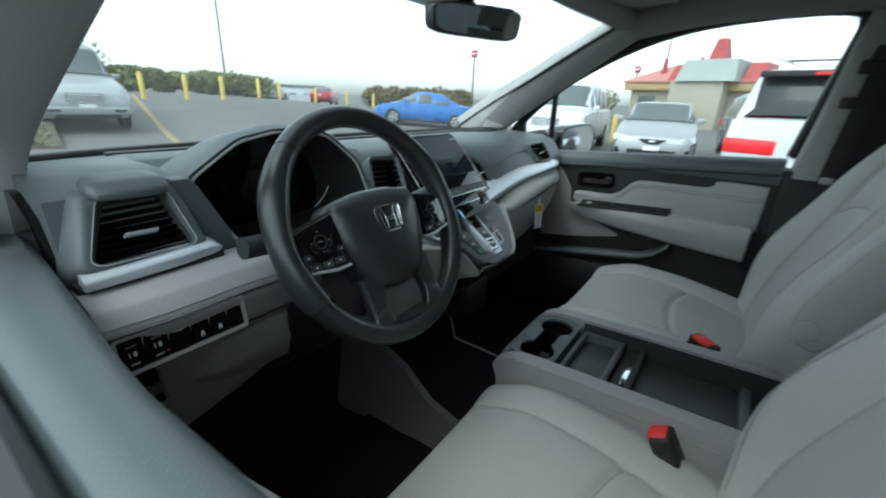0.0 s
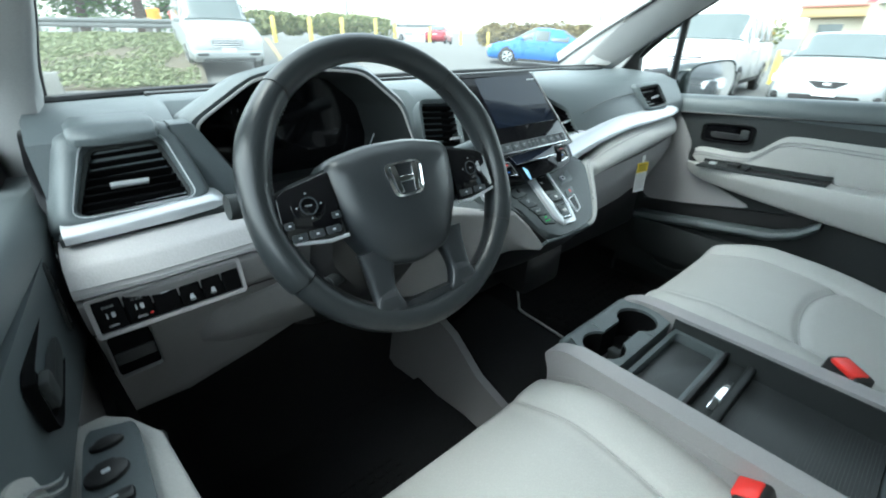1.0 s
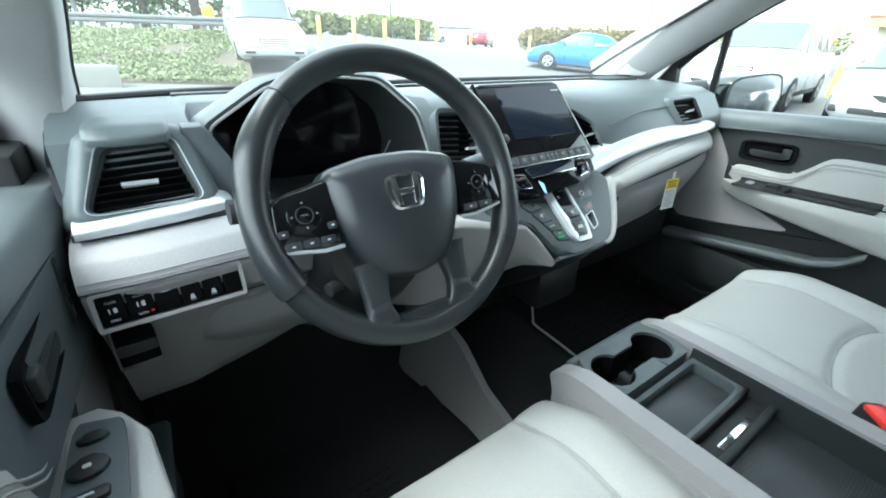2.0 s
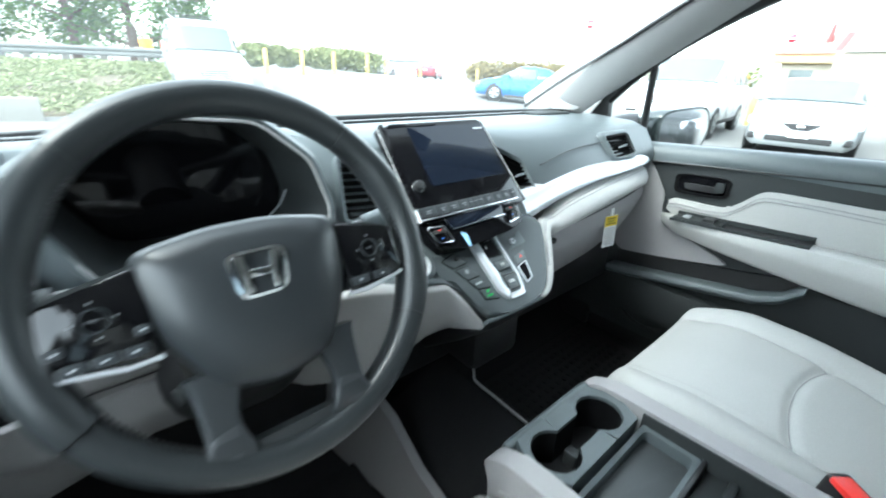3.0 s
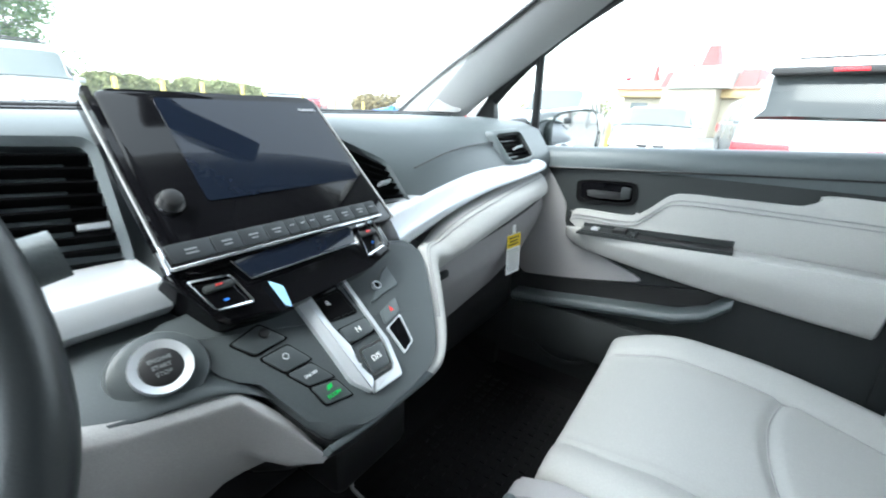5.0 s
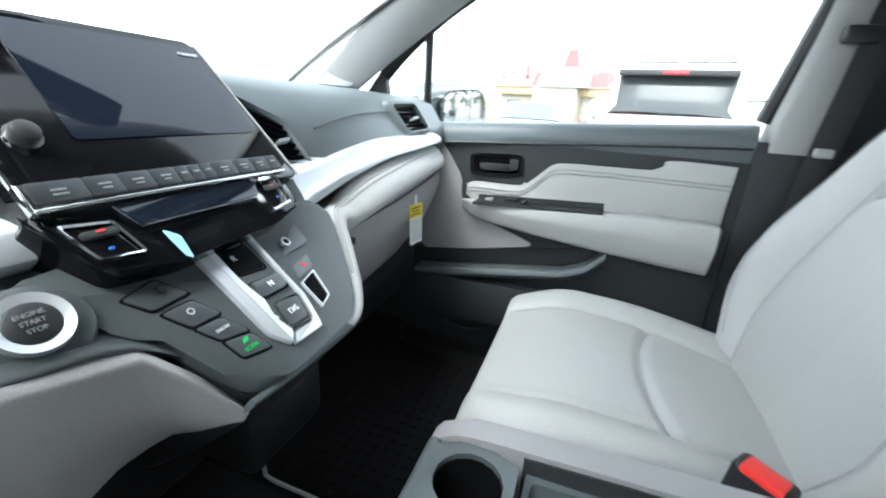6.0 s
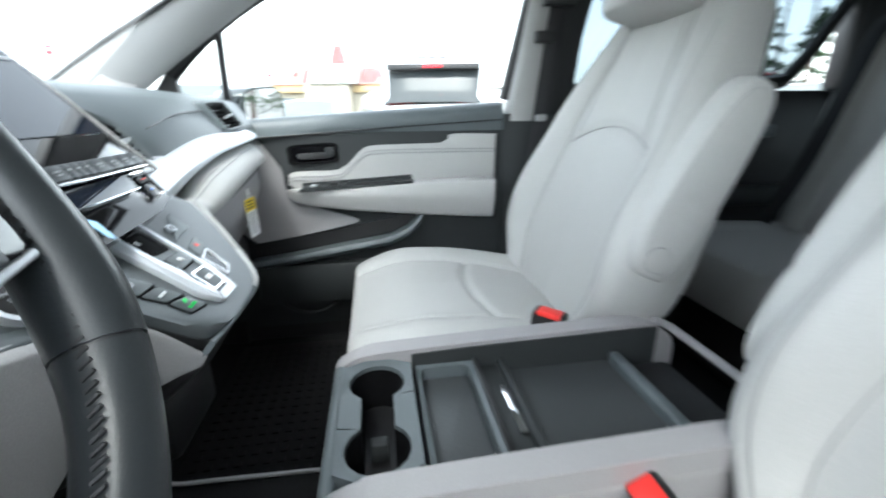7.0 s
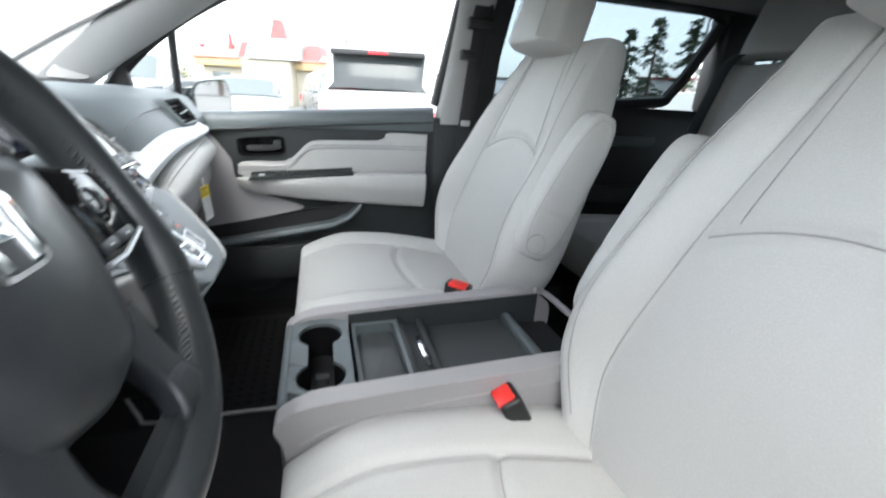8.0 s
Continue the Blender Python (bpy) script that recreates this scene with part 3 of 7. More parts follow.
    part("quarter_bar", mirror(tube(curve(bar, 5), 0.011, 8, flat=1.4)), BLACK, d)
    if s < 0:
        part("corner_lining", mirror(skin([[(0.742, 0.40, 1.07), (0.79, 0.60, 1.07), (0.79, 0.55, 1.20), (0.738, 0.33, 1.22)], [(0.80, 0.40, 1.07), (0.82, 0.60, 1.07), (0.82, 0.55, 1.20), (0.80, 0.33, 1.22)]])), BLACK, d, "black lining before the window")
    part("corner_cover", mirror(skin([[(0.778, 0.46, 1.07), (0.778, 0.330, 1.07), (0.760, 0.336, 1.222)], [(0.80, 0.46, 1.07), (0.80, 0.330, 1.07), (0.782, 0.336, 1.222)]])), BLACK, d, "black triangular corner cover")
    # outer skin
    part("outer_skin", mirror(skin([[(x, y, z) for x, z in ((0.84, 0.40), (0.90, 0.50), (0.915, 0.75), (0.905, 0.98), (0.845, sill_z(y) - 0.015), (0.836, sill_z(y) - 0.02), (0.836, 0.40))] for y in (0.42, 0.2, -0.1, -0.54)])), VANPAINT, d, "dark metallic painted outer skin")
    if s > 0:
        q = fr[:56]
        bm = bmesh.new()
        b = [bm.verts.new((0.823, p.y, sill_z(p.y) - 0.01)) for p in q]
        t = [bm.verts.new(p) for p in q]
        for k in range(len(q) - 1):
            if t[k].co.z > b[k].co.z + 0.005:
                bm.faces.new((b[k], b[k + 1], t[k + 1], t[k]))
        g = part("pane", bm, GLASS, d, "clear side window")
        g.visible_shadow = False
    else:
        # switch panel of the driver's armrest
        a = part("switch_plate", mirror(plate(soften([(-0.245, 0.684), (0.040, 0.690), (0.052, 0.730), (-0.245, 0.744)], 0.12, 4), 0.005, Matrix(((0, 1, 0, 0), (1, 0, 0, back), (0, 0, 1, 0.924), (0, 0, 0, 1))), 0.002)), DASH, d, "slate plate with window and mirror switches")
        Z = lambda y, x: facing(X(x, y + back, 0.9285), (0, 0, 1), (0, 1, 0))
        part("mirror_selector", disc(Z(0.022, 0.714) @ Matrix.Diagonal((1.4, 0.7, 1, 1)), 0.009, 0.006, 0.002, 24), BLACK, a)
        part("mirror_pad", disc(Z(-0.012, 0.716) @ Matrix.Diagonal((1.15, 0.9, 1, 1)), 0.0135, 0.007, 0.002), BLACK, a, "round mirror control with pale mark")
        part("mark", plate(rounded(0.006, 0.004, 0.001, 3), 0.001, Z(-0.012, 0.716) @ Matrix.Translation((0, 0, 0.001))), PRINT, a)
        part("lock_rocker", plate(rounded(0.032, 0.012, 0.003, 4), 0.006, Z(-0.043, 0.716), 0.002), BLACK, a)
        part("mark", plate(rounded(0.012, 0.002, 0.0009, 3), 0.001, Z(-0.043, 0.716) @ Matrix.Translation((0, 0, 0.001))), PRINT, a)
        part("window_lock", plate(rounded(0.034, 0.011, 0.003, 4), 0.005, Z(-0.064, 0.716), 0.002), BLACK, a)
        for k in range(4):
            part("window_switch", plate(rounded(0.019, 0.024, 0.003, 4), 0.010, Z(-0.100 - 0.032 * (k // 2), 0.704 + 0.024 * (k % 2)) @ Matrix.Translation((0, 0, 0.004)), 0.003), BLACK, a)
        m = part("memory_plate", plate(rounded(0.016, 0.075, 0.006, 4), 0.003, facing(X(0.7190, 0.115, 1.006), (1, 0, 0), (0, 0.2, 1)), 0.001), DARK, d)
        for k in range(3):
            part("memory_button", plate(rounded(0.010, 0.014, 0.002, 4), 0.004, facing(X(0.7175, 0.112 + 0.004 * k, 0.983 + 0.022 * k), (1, 0, 0), (0, 0.2, 1)), 0.001), BLACK, m)
    return d


VANPAINT = mat("dark_metallic_paint", (0.03, 0.04, 0.04), 0.25, 0.4, 0.05, 900, 0.0, 0.05, 3, coat=0.8)
for s in (1, -1):
    build_door(s)


# ---- rear side wall with the sliding door's window ----
def build_rear_side(s):
    X = side(s)
    d = thing("sliding_door", X(0.80, -1.3, 0.45), "dark grey sliding rear door with tinted window", "car door")
    mir = lambda bm: bm if s > 0 else (bmesh.ops.transform(bm, matrix=Matrix.Translation((2 * CX, 0, 0)) @ Matrix.Diagonal((-1, 1, 1, 1)), verts=bm.verts), bm)[1]
    rings = [[(x, y, z) for x, z in ((0.76, 0.42), (0.745, 0.60), (0.75, 0.95), (0.755, 1.12), (0.775, 1.165), (0.83, 1.165), (0.84, 0.42))] for y in (-0.66, -1.2, -1.62, -3.25)]
    part("lining", mir(skin(rings)), BLACK, d, "black lining below the window")
    part("armrest", mir(box((0.69, -1.55, 0.80), (0.75, -0.95, 0.87), 0.02, 3)), DARK, d)
    part("tray", mir(box((0.735, -1.45, 1.02), (0.752, -1.02, 1.06), 0.008)), DASH, d)
    out = curve([(0.80, -0.74, 1.17), (0.79, -1.40, 1.185), (0.785, -1.52, 1.23), (0.745, -1.62, 1.44), (0.725, -1.60, 1.50), (0.715, -1.30, 1.525), (0.715, -0.80, 1.52), (0.735, -0.735, 1.44)], 5, True)
    part("window_frame", mir(tube(out, 0.022, 8, closed=True)), BLACK, d, "black window surround")
    bm = bmesh.new()
    bm.faces.new([bm.verts.new(p) for p in out])
    part("pane", mir(bm), TINTED, d, "lightly tinted window")
    c = thing("rear_quarter", X(0.8, -2.4, 0.45), "dark rear quarter panel with tinted window", "car body")
    part("pillar", mir(box((0.70, -1.82, 1.16), (0.80, -1.64, 1.56), 0.02)), BLACK, c)
    out = curve([(0.79, -1.86, 1.20), (0.79, -3.0, 1.24), (0.735, -3.05, 1.48), (0.72, -1.84, 1.52)], 5, True)
    part("window_frame", mir(tube(out, 0.022, 8, closed=True)), BLACK, c)
    bm = bmesh.new()
    bm.faces.new([bm.verts.new(p) for p in out])
    part("pane", mir(bm), TINTED, c)
    part("header", mir(box((0.69, -3.2, 1.50), (0.78, -0.62, 1.58), 0.02)), BLACK, c)


for s in (1, -1):
    build_rear_side(s)


# ---- seats ----
def build_seat(cx, dx, label, group="front seats", buckle=1, armrest=True, y0=0.0, z0=0.0, leather=None):
    """A front seat; dx: +1 where the van's middle lies to its left."""
    L = leather or LEATHER
    seat = thing("car_seat", (cx, -0.35 + y0, 0.42), label, "car seat", group)
    O = Matrix.Translation((cx, y0, z0))

    def cushion(u, v):
        w = abs(u)
        bol = 0.026 * smoothstep(0.52, 0.86, w)
        rear = -0.025 * smoothstep(0.2, -1.0, v) - 0.024 * smoothstep(0.45, 1.0, v)
        h = bol + rear + 0.010 * math.cos(math.pi * v * 0.8) * (1 - w)
        s1 = (w - 0.60 - 0.05 * v) * 0.27
        arch = (v - 0.03 + 0.12 * (w / 0.6) ** 2) * 0.25
        h += dent(s1, 0.007, 0.008)
        if w < 0.60:
            h += dent(arch, 0.009, 0.008)
        return h

    M = O @ Matrix.Translation((0, -0.353, 0.660)) @ Matrix.Rotation(radians(4), 4, 'X')
    taper = lambda v: 0.94 + 0.06 * math.cos(v * 1.4) - 0.09 * smoothstep(0.6, 1.0, v)
    c = part("cushion", pad(0.52, 0.53, 0.072, 0.085, M, cushion, taper, 6, 5, 110), L, seat, "pale grey leather seat cushion", 80)
    at = on_pad(0.52, 0.53, 0.072, M, cushion, taper, 6, 5, 0.0012)
    for sg in (-1, 1):
        part("seam", tube([at(sg * (0.60 + 0.05 * v), v) for v in np.linspace(-0.92, 0.93, 40)], 0.0011, 5), SEAM, c, "dark sewn seam")
        part("seam", tube([M @ Vector((sg * 0.26 * taper(v) * 1.001, v * 0.265, -0.004)) for v in np.linspace(-0.8, 0.85, 30)], 0.0011, 5), SEAM, c)
    part("seam", tube([at(u, 0.03 - 0.12 * (abs(u) / 0.6) ** 2) for u in np.linspace(-0.585, 0.585, 40)], 0.0011, 5), SEAM, c, "dark curved seam")

    def back(u, v):
        w = abs(u)
        edge = 0.70 - 0.10 * v
        h = 0.050 * (0.7 + 0.75 * math.exp(-((v + 0.30) / 0.42) ** 2)) * smoothstep(edge - 0.12, edge + 0.16, w) * smoothstep(1.0, 0.3, v) - 0.012 * (1 - w)
        s1 = (w - edge + 0.06) * 0.25
        arch = (v - 0.29 + 0.13 * (w / 0.6) ** 2) * 0.32
        h += dent(s1, 0.007, 0.005)
        if w < edge - 0.06:
            h += dent(arch, 0.010, 0.007)
        return h

    axis = Vector((0, -0.33, 0.944)).normalized()
    front = Vector((0, 0.944, 0.33)).normalized()
    B = O @ Matrix.Translation(Vector((0, -0.560, 0.64)) + axis * 0.345) @ Matrix((Vector((1, 0, 0)), axis, front)).transposed().to_4x4()
    shape = lambda v: 1.0 + 0.06 * math.exp(-((v + 0.35) / 0.32) ** 2) - 0.30 * smoothstep(-0.48, -1.05, v) - 0.29 * smoothstep(0.0, 1.05, v)
    b = part("backrest", pad(0.535, 0.71, 0.055, 0.065, B, back, shape, 5, 5, 110), L, seat, "pale grey leather backrest with bolsters", 80)
    at = on_pad(0.535, 0.71, 0.055, B, back, shape, 5, 5, 0.0020)
    for sg in (-1, 1):
        part("seam", tube([at(sg * (0.64 - 0.10 * v), v) for v in np.linspace(-0.9, 0.93, 44)], 0.0011, 5), SEAM, b, "dark sewn seam")
        part("seam", tube([at(sg * (0.50 - 0.04 * v), v) for v in np.linspace(0.24, 0.93, 24)], 0.0009, 5), SEAM, b)
        part("seam", tube([at(sg * (0.86 + 0.05 * v), v) for v in np.linspace(-0.75, 0.80, 34)], 0.0009, 5), SEAM, b)
    part("seam", tube([at(u, 0.29 - 0.13 * (abs(u) / 0.6) ** 2) for u in np.linspace(-0.60, 0.60, 40)], 0.0014, 5), SEAM, b, "dark arched seam")
    # headrest
    Hm = O @ Matrix.Translation(Vector((0, -0.730, 1.392))) @ Matrix((Vector((1, 0, 0)), Vector((0, -0.26, 0.966)), Vector((0, 0.966, 0.26)))).transposed().to_4x4()
    hs = soften([(-0.112, 0.026), (-0.072, 0.058), (0.072, 0.058), (0.112, 0.026), (0.106, -0.048), (0.080, -0.060), (-0.080, -0.060), (-0.106, -0.048)], 0.18, 4)
    rings = []
    for f, v in ((0.86, -0.108), (0.98, -0.102), (1.0, -0.088), (0.98, 0.0), (0.86, 0.075), (0.76, 0.105), (0.58, 0.116)):
        rings.append([Hm @ Vector((x * f * (1 - 0.08 * max(0, v) / 0.1), v, z * f)) for x, z in hs])
    hr = part("headrest", skin(rings), L, seat, "pale grey leather headrest with side seams", 50)
    for sg in (-1, 1):
        part("seam", tube([Hm @ Vector((sg * 0.077 * (0.985 - 0.13 * max(0, v) / 0.08), v, 0.0565 - 0.07 * max(0, v))) for v in np.linspace(-0.10, 0.085, 20)], 0.0011, 5), SEAM, hr)
    for k in (-1, 1):
        part("headrest_post", tube([O @ Vector((k * 0.065, -0.765, 1.20)), O @ Vector((k * 0.065, -0.735, 1.33))], 0.006, 8), CHROME, seat)
    # side shield, rail and buckle on the inner side
    part("side_shield", box((cx - 0.262 * 1, -0.60 + y0, 0.55 + z0), (cx - 0.235, -0.14 + y0, 0.66 + z0), 0.012, 3), TRIMGREY, seat)
    part("side_shield", box((cx + 0.235, -0.60 + y0, 0.55 + z0), (cx + 0.262, -0.14 + y0, 0.66 + z0), 0.012, 3), TRIMGREY, seat)
    part("base", box((cx - 0.22, -0.56 + y0, 0.43 + z0), (cx + 0.22, -0.12 + y0, 0.62 + z0), 0.02), BLACK, seat, "black seat base and rails")
    if armrest:
        ax = cx - dx * 0.268
        ad = Vector((0, -0.42, 0.907)).normalized()
        af = Vector((0, 0.907, 0.42)).normalized()
        A = Matrix.Translation(O.to_translation() * 0 + Vector((ax, -0.655 + y0, 1.000 + z0))) @ Matrix((af, ad, Vector((-dx, 0, 0)))).transposed().to_4x4()
        arm = part("armrest", pad(0.105, 0.335, 0.030, 0.03, A, lambda u, v: dent((v + 0.30) * 0.18, 0.004, 0.005), lambda v: (max(0.0, 1 - abs(v) ** 4)) ** (1 / 3) * (1.0 - 0.16 * v), 4, 9, 44), L, seat, "folded-up grey leather armrest", 80)
        wide_ = lambda v: (max(0.0, 1 - abs(v) ** 4)) ** (1 / 3) * (1.0 - 0.16 * v)
        over = on_pad(0.105, 0.335, 0.030, A, None, wide_, 4, 9, 0.0008)
        loop = [over(0.80 * math.copysign(abs(math.cos(q)) ** 0.5, math.cos(q)), 0.90 * math.copysign(abs(math.sin(q)) ** 0.6, math.sin(q))) for q in (2 * math.pi * k / 60 for k in range(60))]
        part("seam", tube(loop, 0.0007, 5, closed=True, up=(1, 0, 0)), SEAM, arm, "grey sewn edge seam")
        cap = part("pivot_cap", disc(facing((ax - dx * 0.0325, -0.592 + y0, 0.885 + z0), (-dx, 0, 0)), 0.021, 0.004, 0.0015), L, arm)
        part("cap_gap", ring(facing((ax - dx * 0.0310, -0.592 + y0, 0.885 + z0), (-dx, 0, 0)), 0.0212, 0.0225, 0.002), SEAM, cap)
    if buckle:
        bx, by, bz = (0.139, -0.447, 0.756) if buckle == 1 else (-0.196, -0.425, 0.730)
        Bk = Matrix.Translation((bx, by, bz)) @ Matrix.Rotation(radians(6 if buckle == 1 else -28), 4, 'X') @ Matrix.Rotation(radians(52 if buckle == 1 else 0), 4, 'Z') @ Matrix.Diagonal((1.12 if buckle == 1 else 0.95, 1, 1, 1))
        st = part("buckle", box((-0.026, -0.018, -0.085), (0.026, 0.018, 0.022), 0.007, 3, m=Bk), BLACK, seat, "black seat-belt buckle")
        part("release_button", box((-0.019, -0.011, 0.014), (0.019, 0.0195, 0.0245), 0.004, 2, m=Bk), RED, st, "red release button")
        part("buckle_stalk", box((-0.018, -0.008, -0.17), (0.018, 0.008, -0.07), 0.004, m=Bk), BLACK, st)
    return seat


build_seat(0.375, 1, "pale grey leather front passenger seat with raised armrest")
build_seat(-0.418, -1, "pale grey leather driver seat beside the console", buckle=2, armrest=True, z0=-0.022)


# ---- second row ----
def build_rear_seat(cx):
    d = thing("car_seat", (cx, -1.5, 0.42), "grey leather second-row seat with black belt", "car seat", "second-row seats")
    M = Matrix.Translation((cx, -1.22, 0.69)) @ Matrix.Rotation(radians(3), 4, 'X')
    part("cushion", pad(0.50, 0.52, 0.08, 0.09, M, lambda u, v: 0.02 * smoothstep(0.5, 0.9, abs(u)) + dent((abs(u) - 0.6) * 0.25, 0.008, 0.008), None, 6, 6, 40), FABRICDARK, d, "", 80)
    axis, front = Vector((0, -0.20, 0.98)).normalized(), Vector((0, 0.98, 0.20)).normalized()
    B = Matrix.Translation(Vector((cx, -1.45, 0.70)) + axis * 0.31) @ Matrix((Vector((1, 0, 0)), axis, front)).transposed().to_4x4()
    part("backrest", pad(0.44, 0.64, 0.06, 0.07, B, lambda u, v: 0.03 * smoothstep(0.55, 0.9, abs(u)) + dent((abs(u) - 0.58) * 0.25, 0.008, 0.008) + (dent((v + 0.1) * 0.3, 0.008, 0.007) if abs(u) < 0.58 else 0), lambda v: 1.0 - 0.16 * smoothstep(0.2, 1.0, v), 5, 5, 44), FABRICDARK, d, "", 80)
    H = Matrix.Translation((cx + 0.015, -1.60, 1.435)) @ Matrix((Vector((1, 0, 0)), Vector((0, -0.2, 0.98)), Vector((0, 0.98, 0.2)))).transposed().to_4x4()
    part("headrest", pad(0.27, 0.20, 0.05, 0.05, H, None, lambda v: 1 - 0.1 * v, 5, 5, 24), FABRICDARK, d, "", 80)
    for k in (-1, 1):
        part("headrest_post", tube([(cx + k * 0.06, -1.58, 1.26), (cx + k * 0.06, -1.60, 1.36)], 0.006, 8), CHROME, d)
    part("base", box((cx - 0.2, -1.42, 0.43), (cx + 0.2, -1.02, 0.62), 0.02), BLACK, d)
    belt = curve([(cx + 0.15, -1.66, 1.38), (cx + 0.15, -1.52, 1.335), (cx + 0.16, -1.47, 1.20), (cx + 0.17, -1.40, 0.95), (cx + 0.20, -1.34, 0.77)], 6)
    part("shoulder_belt", tube(belt, 0.024, 8, flat=0.12, up=(0, 0.9, 0.4)), BELT, d, "black webbing over the backrest")


for x in (0.40, -0.46):
    build_rear_seat(x)


# ---- seat belt on the pillar ----
def build_belt():
    d = thing("seat_belt", (0.72, -0.64, 0.5), "black front seat belt with anchor on the pillar", "seat belt")
    part("webbing", tube(curve([(0.700, -0.665, 1.40), (0.705, -0.645, 1.20), (0.715, -0.63, 1.0), (0.73, -0.62, 0.70), (0.74, -0.62, 0.5)], 6), 0.024, 8, flat=0.12, up=(1, 0, 0)), BELT, d)
    a = part("height_adjuster", box((0.690, -0.70, 1.37), (0.715, -0.63, 1.47), 0.010, 3), BLACK, d)
    part("slip_ring", box((0.672, -0.698, 1.365), (0.695, -0.612, 1.40), 0.008, 3), BLACK, a)
    part("tongue", box((0.688, -0.645, 1.080), (0.703, -0.615, 1.098), 0.004), DOORGREY, d, "steel belt tongue")
    part("stop_block", box((0.690, -0.655, 1.28), (0.712, -0.60, 1.31), 0.006), BLACK, d)


build_belt()


# ---- centre console ----
def build_console():
    d = thing("center_console", (-0.045, -0.35, 0.42), "grey centre console with cup holders and open tray", "console")
    x0, x1 = -0.178, 0.112

    def wall(xa, xb, name):
        # side wall with rounded nose, rising a little towards the rear
        pts = soften([(-0.085, 0.50), (-0.630, 0.50), (-0.655, 0.735), (-0.60, 0.775), (-0.30, 0.768), (-0.12, 0.762), (-0.078, 0.735), (-0.095, 0.69)], 0.28, 5)
        M = Matrix(((0, 0, 1, xb), (1, 0, 0, 0), (0, 1, 0, 0), (0, 0, 0, 1)))
        part(name, plate(pts, xb - xa, M, 0.006, seg=3), TRIMGREY, d, "warm grey plastic side wall of the console")

    wall(x0, x0 + 0.036, "side_wall")
    wall(x1 - 0.034, x1, "side_wall")
    part("body", box((x0 + 0.03, -0.63, 0.45), (x1 - 0.03, -0.10, 0.655), 0.01), DARK, d)
    # cup holder block with two wells joined by a slot
    ix0, ix1 = x0 + 0.036, x1 - 0.034
    mx = (ix0 + ix1) / 2
    out = [(ix0, -0.196), (ix1, -0.196), (ix1, -0.098), (ix0, -0.098)]
    M = Matrix(((1, 0, 0, 0), (0, 1, 0, 0), (0, 0, 1, 0.752), (0, 0, 0, 1)))
    r, c0, c1, cy, n = 0.039, ix0 + 0.050, ix1 - 0.048, -0.146, 14
    hw = 0.021
    a = math.asin(hw / r)
    inner = [(c1 + r * math.cos(t), cy + r * math.sin(t)) for t in np.linspace(-math.pi + a, math.pi - a, n)]
    inner += [(c0 + r * math.cos(t), cy + r * math.sin(t)) for t in np.linspace(a, 2 * math.pi - a, n)]
    outer = []
    hx, hy = (ix1 - ix0) / 2, 0.049
    for x, y in inner:
        vx, vy = (x - mx), (y - cy) * 2.2
        k = min(hx / max(abs(vx), 1e-6), hy / max(abs(vy / 1.0), 1e-6))
        outer.append((mx + vx * k, cy - 0.001 + vy * k))
    cup = part("cup_holder", frame_plate(outer, inner, 0.09, M, lip=-0.004), DASH, d, "slate cup holder with two dark wells")
    part("well_wall", skin([[(mx + (x - mx) * 0.985, cy + (y - cy) * 0.97, z) for x, y in inner] for z in (0.742, 0.668)], True, False), VENT, cup)
    part("well_floor", box((ix0 + 0.005, -0.193, 0.668), (ix1 - 0.005, -0.10, 0.676)), BLACK, cup)
    part("well_divider", box((mx - 0.012, -0.158, 0.676), (mx + 0.006, -0.134, 0.705), 0.004), DARK, cup)
    part("nose", box((ix0 - 0.004, -0.101, 0.50), (ix1 + 0.004, -0.083, 0.748), 0.008, 3), DASH, d)
    for xa, xb in ((ix0, ix0 + 0.003), (ix1 - 0.003, ix1)):
        part("tray_liner", skin([[(xa, y, 0.68), (xb, y, 0.68), (xb, y, z), (xa, y, z)] for y, z in ((-0.199, 0.757), (-0.30, 0.761), (-0.50, 0.765), (-0.612, 0.767))]), DARK, d, "charcoal inner wall of the tray")
    # small tray
    ta, tb = -0.205, -0.292
    T = Matrix(((1, 0, 0, mx), (0, 1, 0, (ta + tb) / 2), (0, 0, 1, 0.738), (0, 0, 0, 1)))
    o, i = rounded(ix1 - ix0 - 0.004, 0.090, 0.006, 5), rounded(ix1 - ix0 - 0.018, 0.076, 0.010, 5)
    part("coin_tray", frame_plate(o, i, 0.05, T, lip=-0.003), DASH, d, "small slate tray with raised rim")
    part("coin_tray_mat", plate(rounded(ix1 - ix0 - 0.020, 0.074, 0.010, 5), 0.004, T @ Matrix.Translation((0, 0, -0.022)), 0.001), TRAYMAT, d, "dark rubber mat")
    # sliding cover with silver grip
    part("slide_rail", box((ix0, -0.301, 0.70), (ix1, -0.294, 0.742), 0.002), BLACK, d)
    lid = part("sliding_cover", box((ix0 + 0.002, -0.345, 0.700), (ix1 - 0.002, -0.303, 0.726), 0.004), DARK, d)
    part("grip_bar", box((ix0 + 0.004, -0.346, 0.724), (ix1 - 0.004, -0.333, 0.738), 0.004, 3), DARK, lid)
    part("grip_plate", box((mx - 0.048, -0.332, 0.727), (mx + 0.048, -0.321, 0.7315), 0.002), CHROME, lid, "polished metal grip plate")
    # long tray with ribs
    part("tray_floor", box((ix0, -0.525, 0.690), (ix1, -0.346, 0.712)), TRAYMAT, d, "dark ribbed rubber tray floor")
    for k in range(40):
        y = -0.352 - 0.0043 * k
        part("rib", box((ix0 + 0.002, y - 0.0012, 0.711), (ix1 - 0.002, y + 0.0004, 0.7135)), TRAYMAT, d)
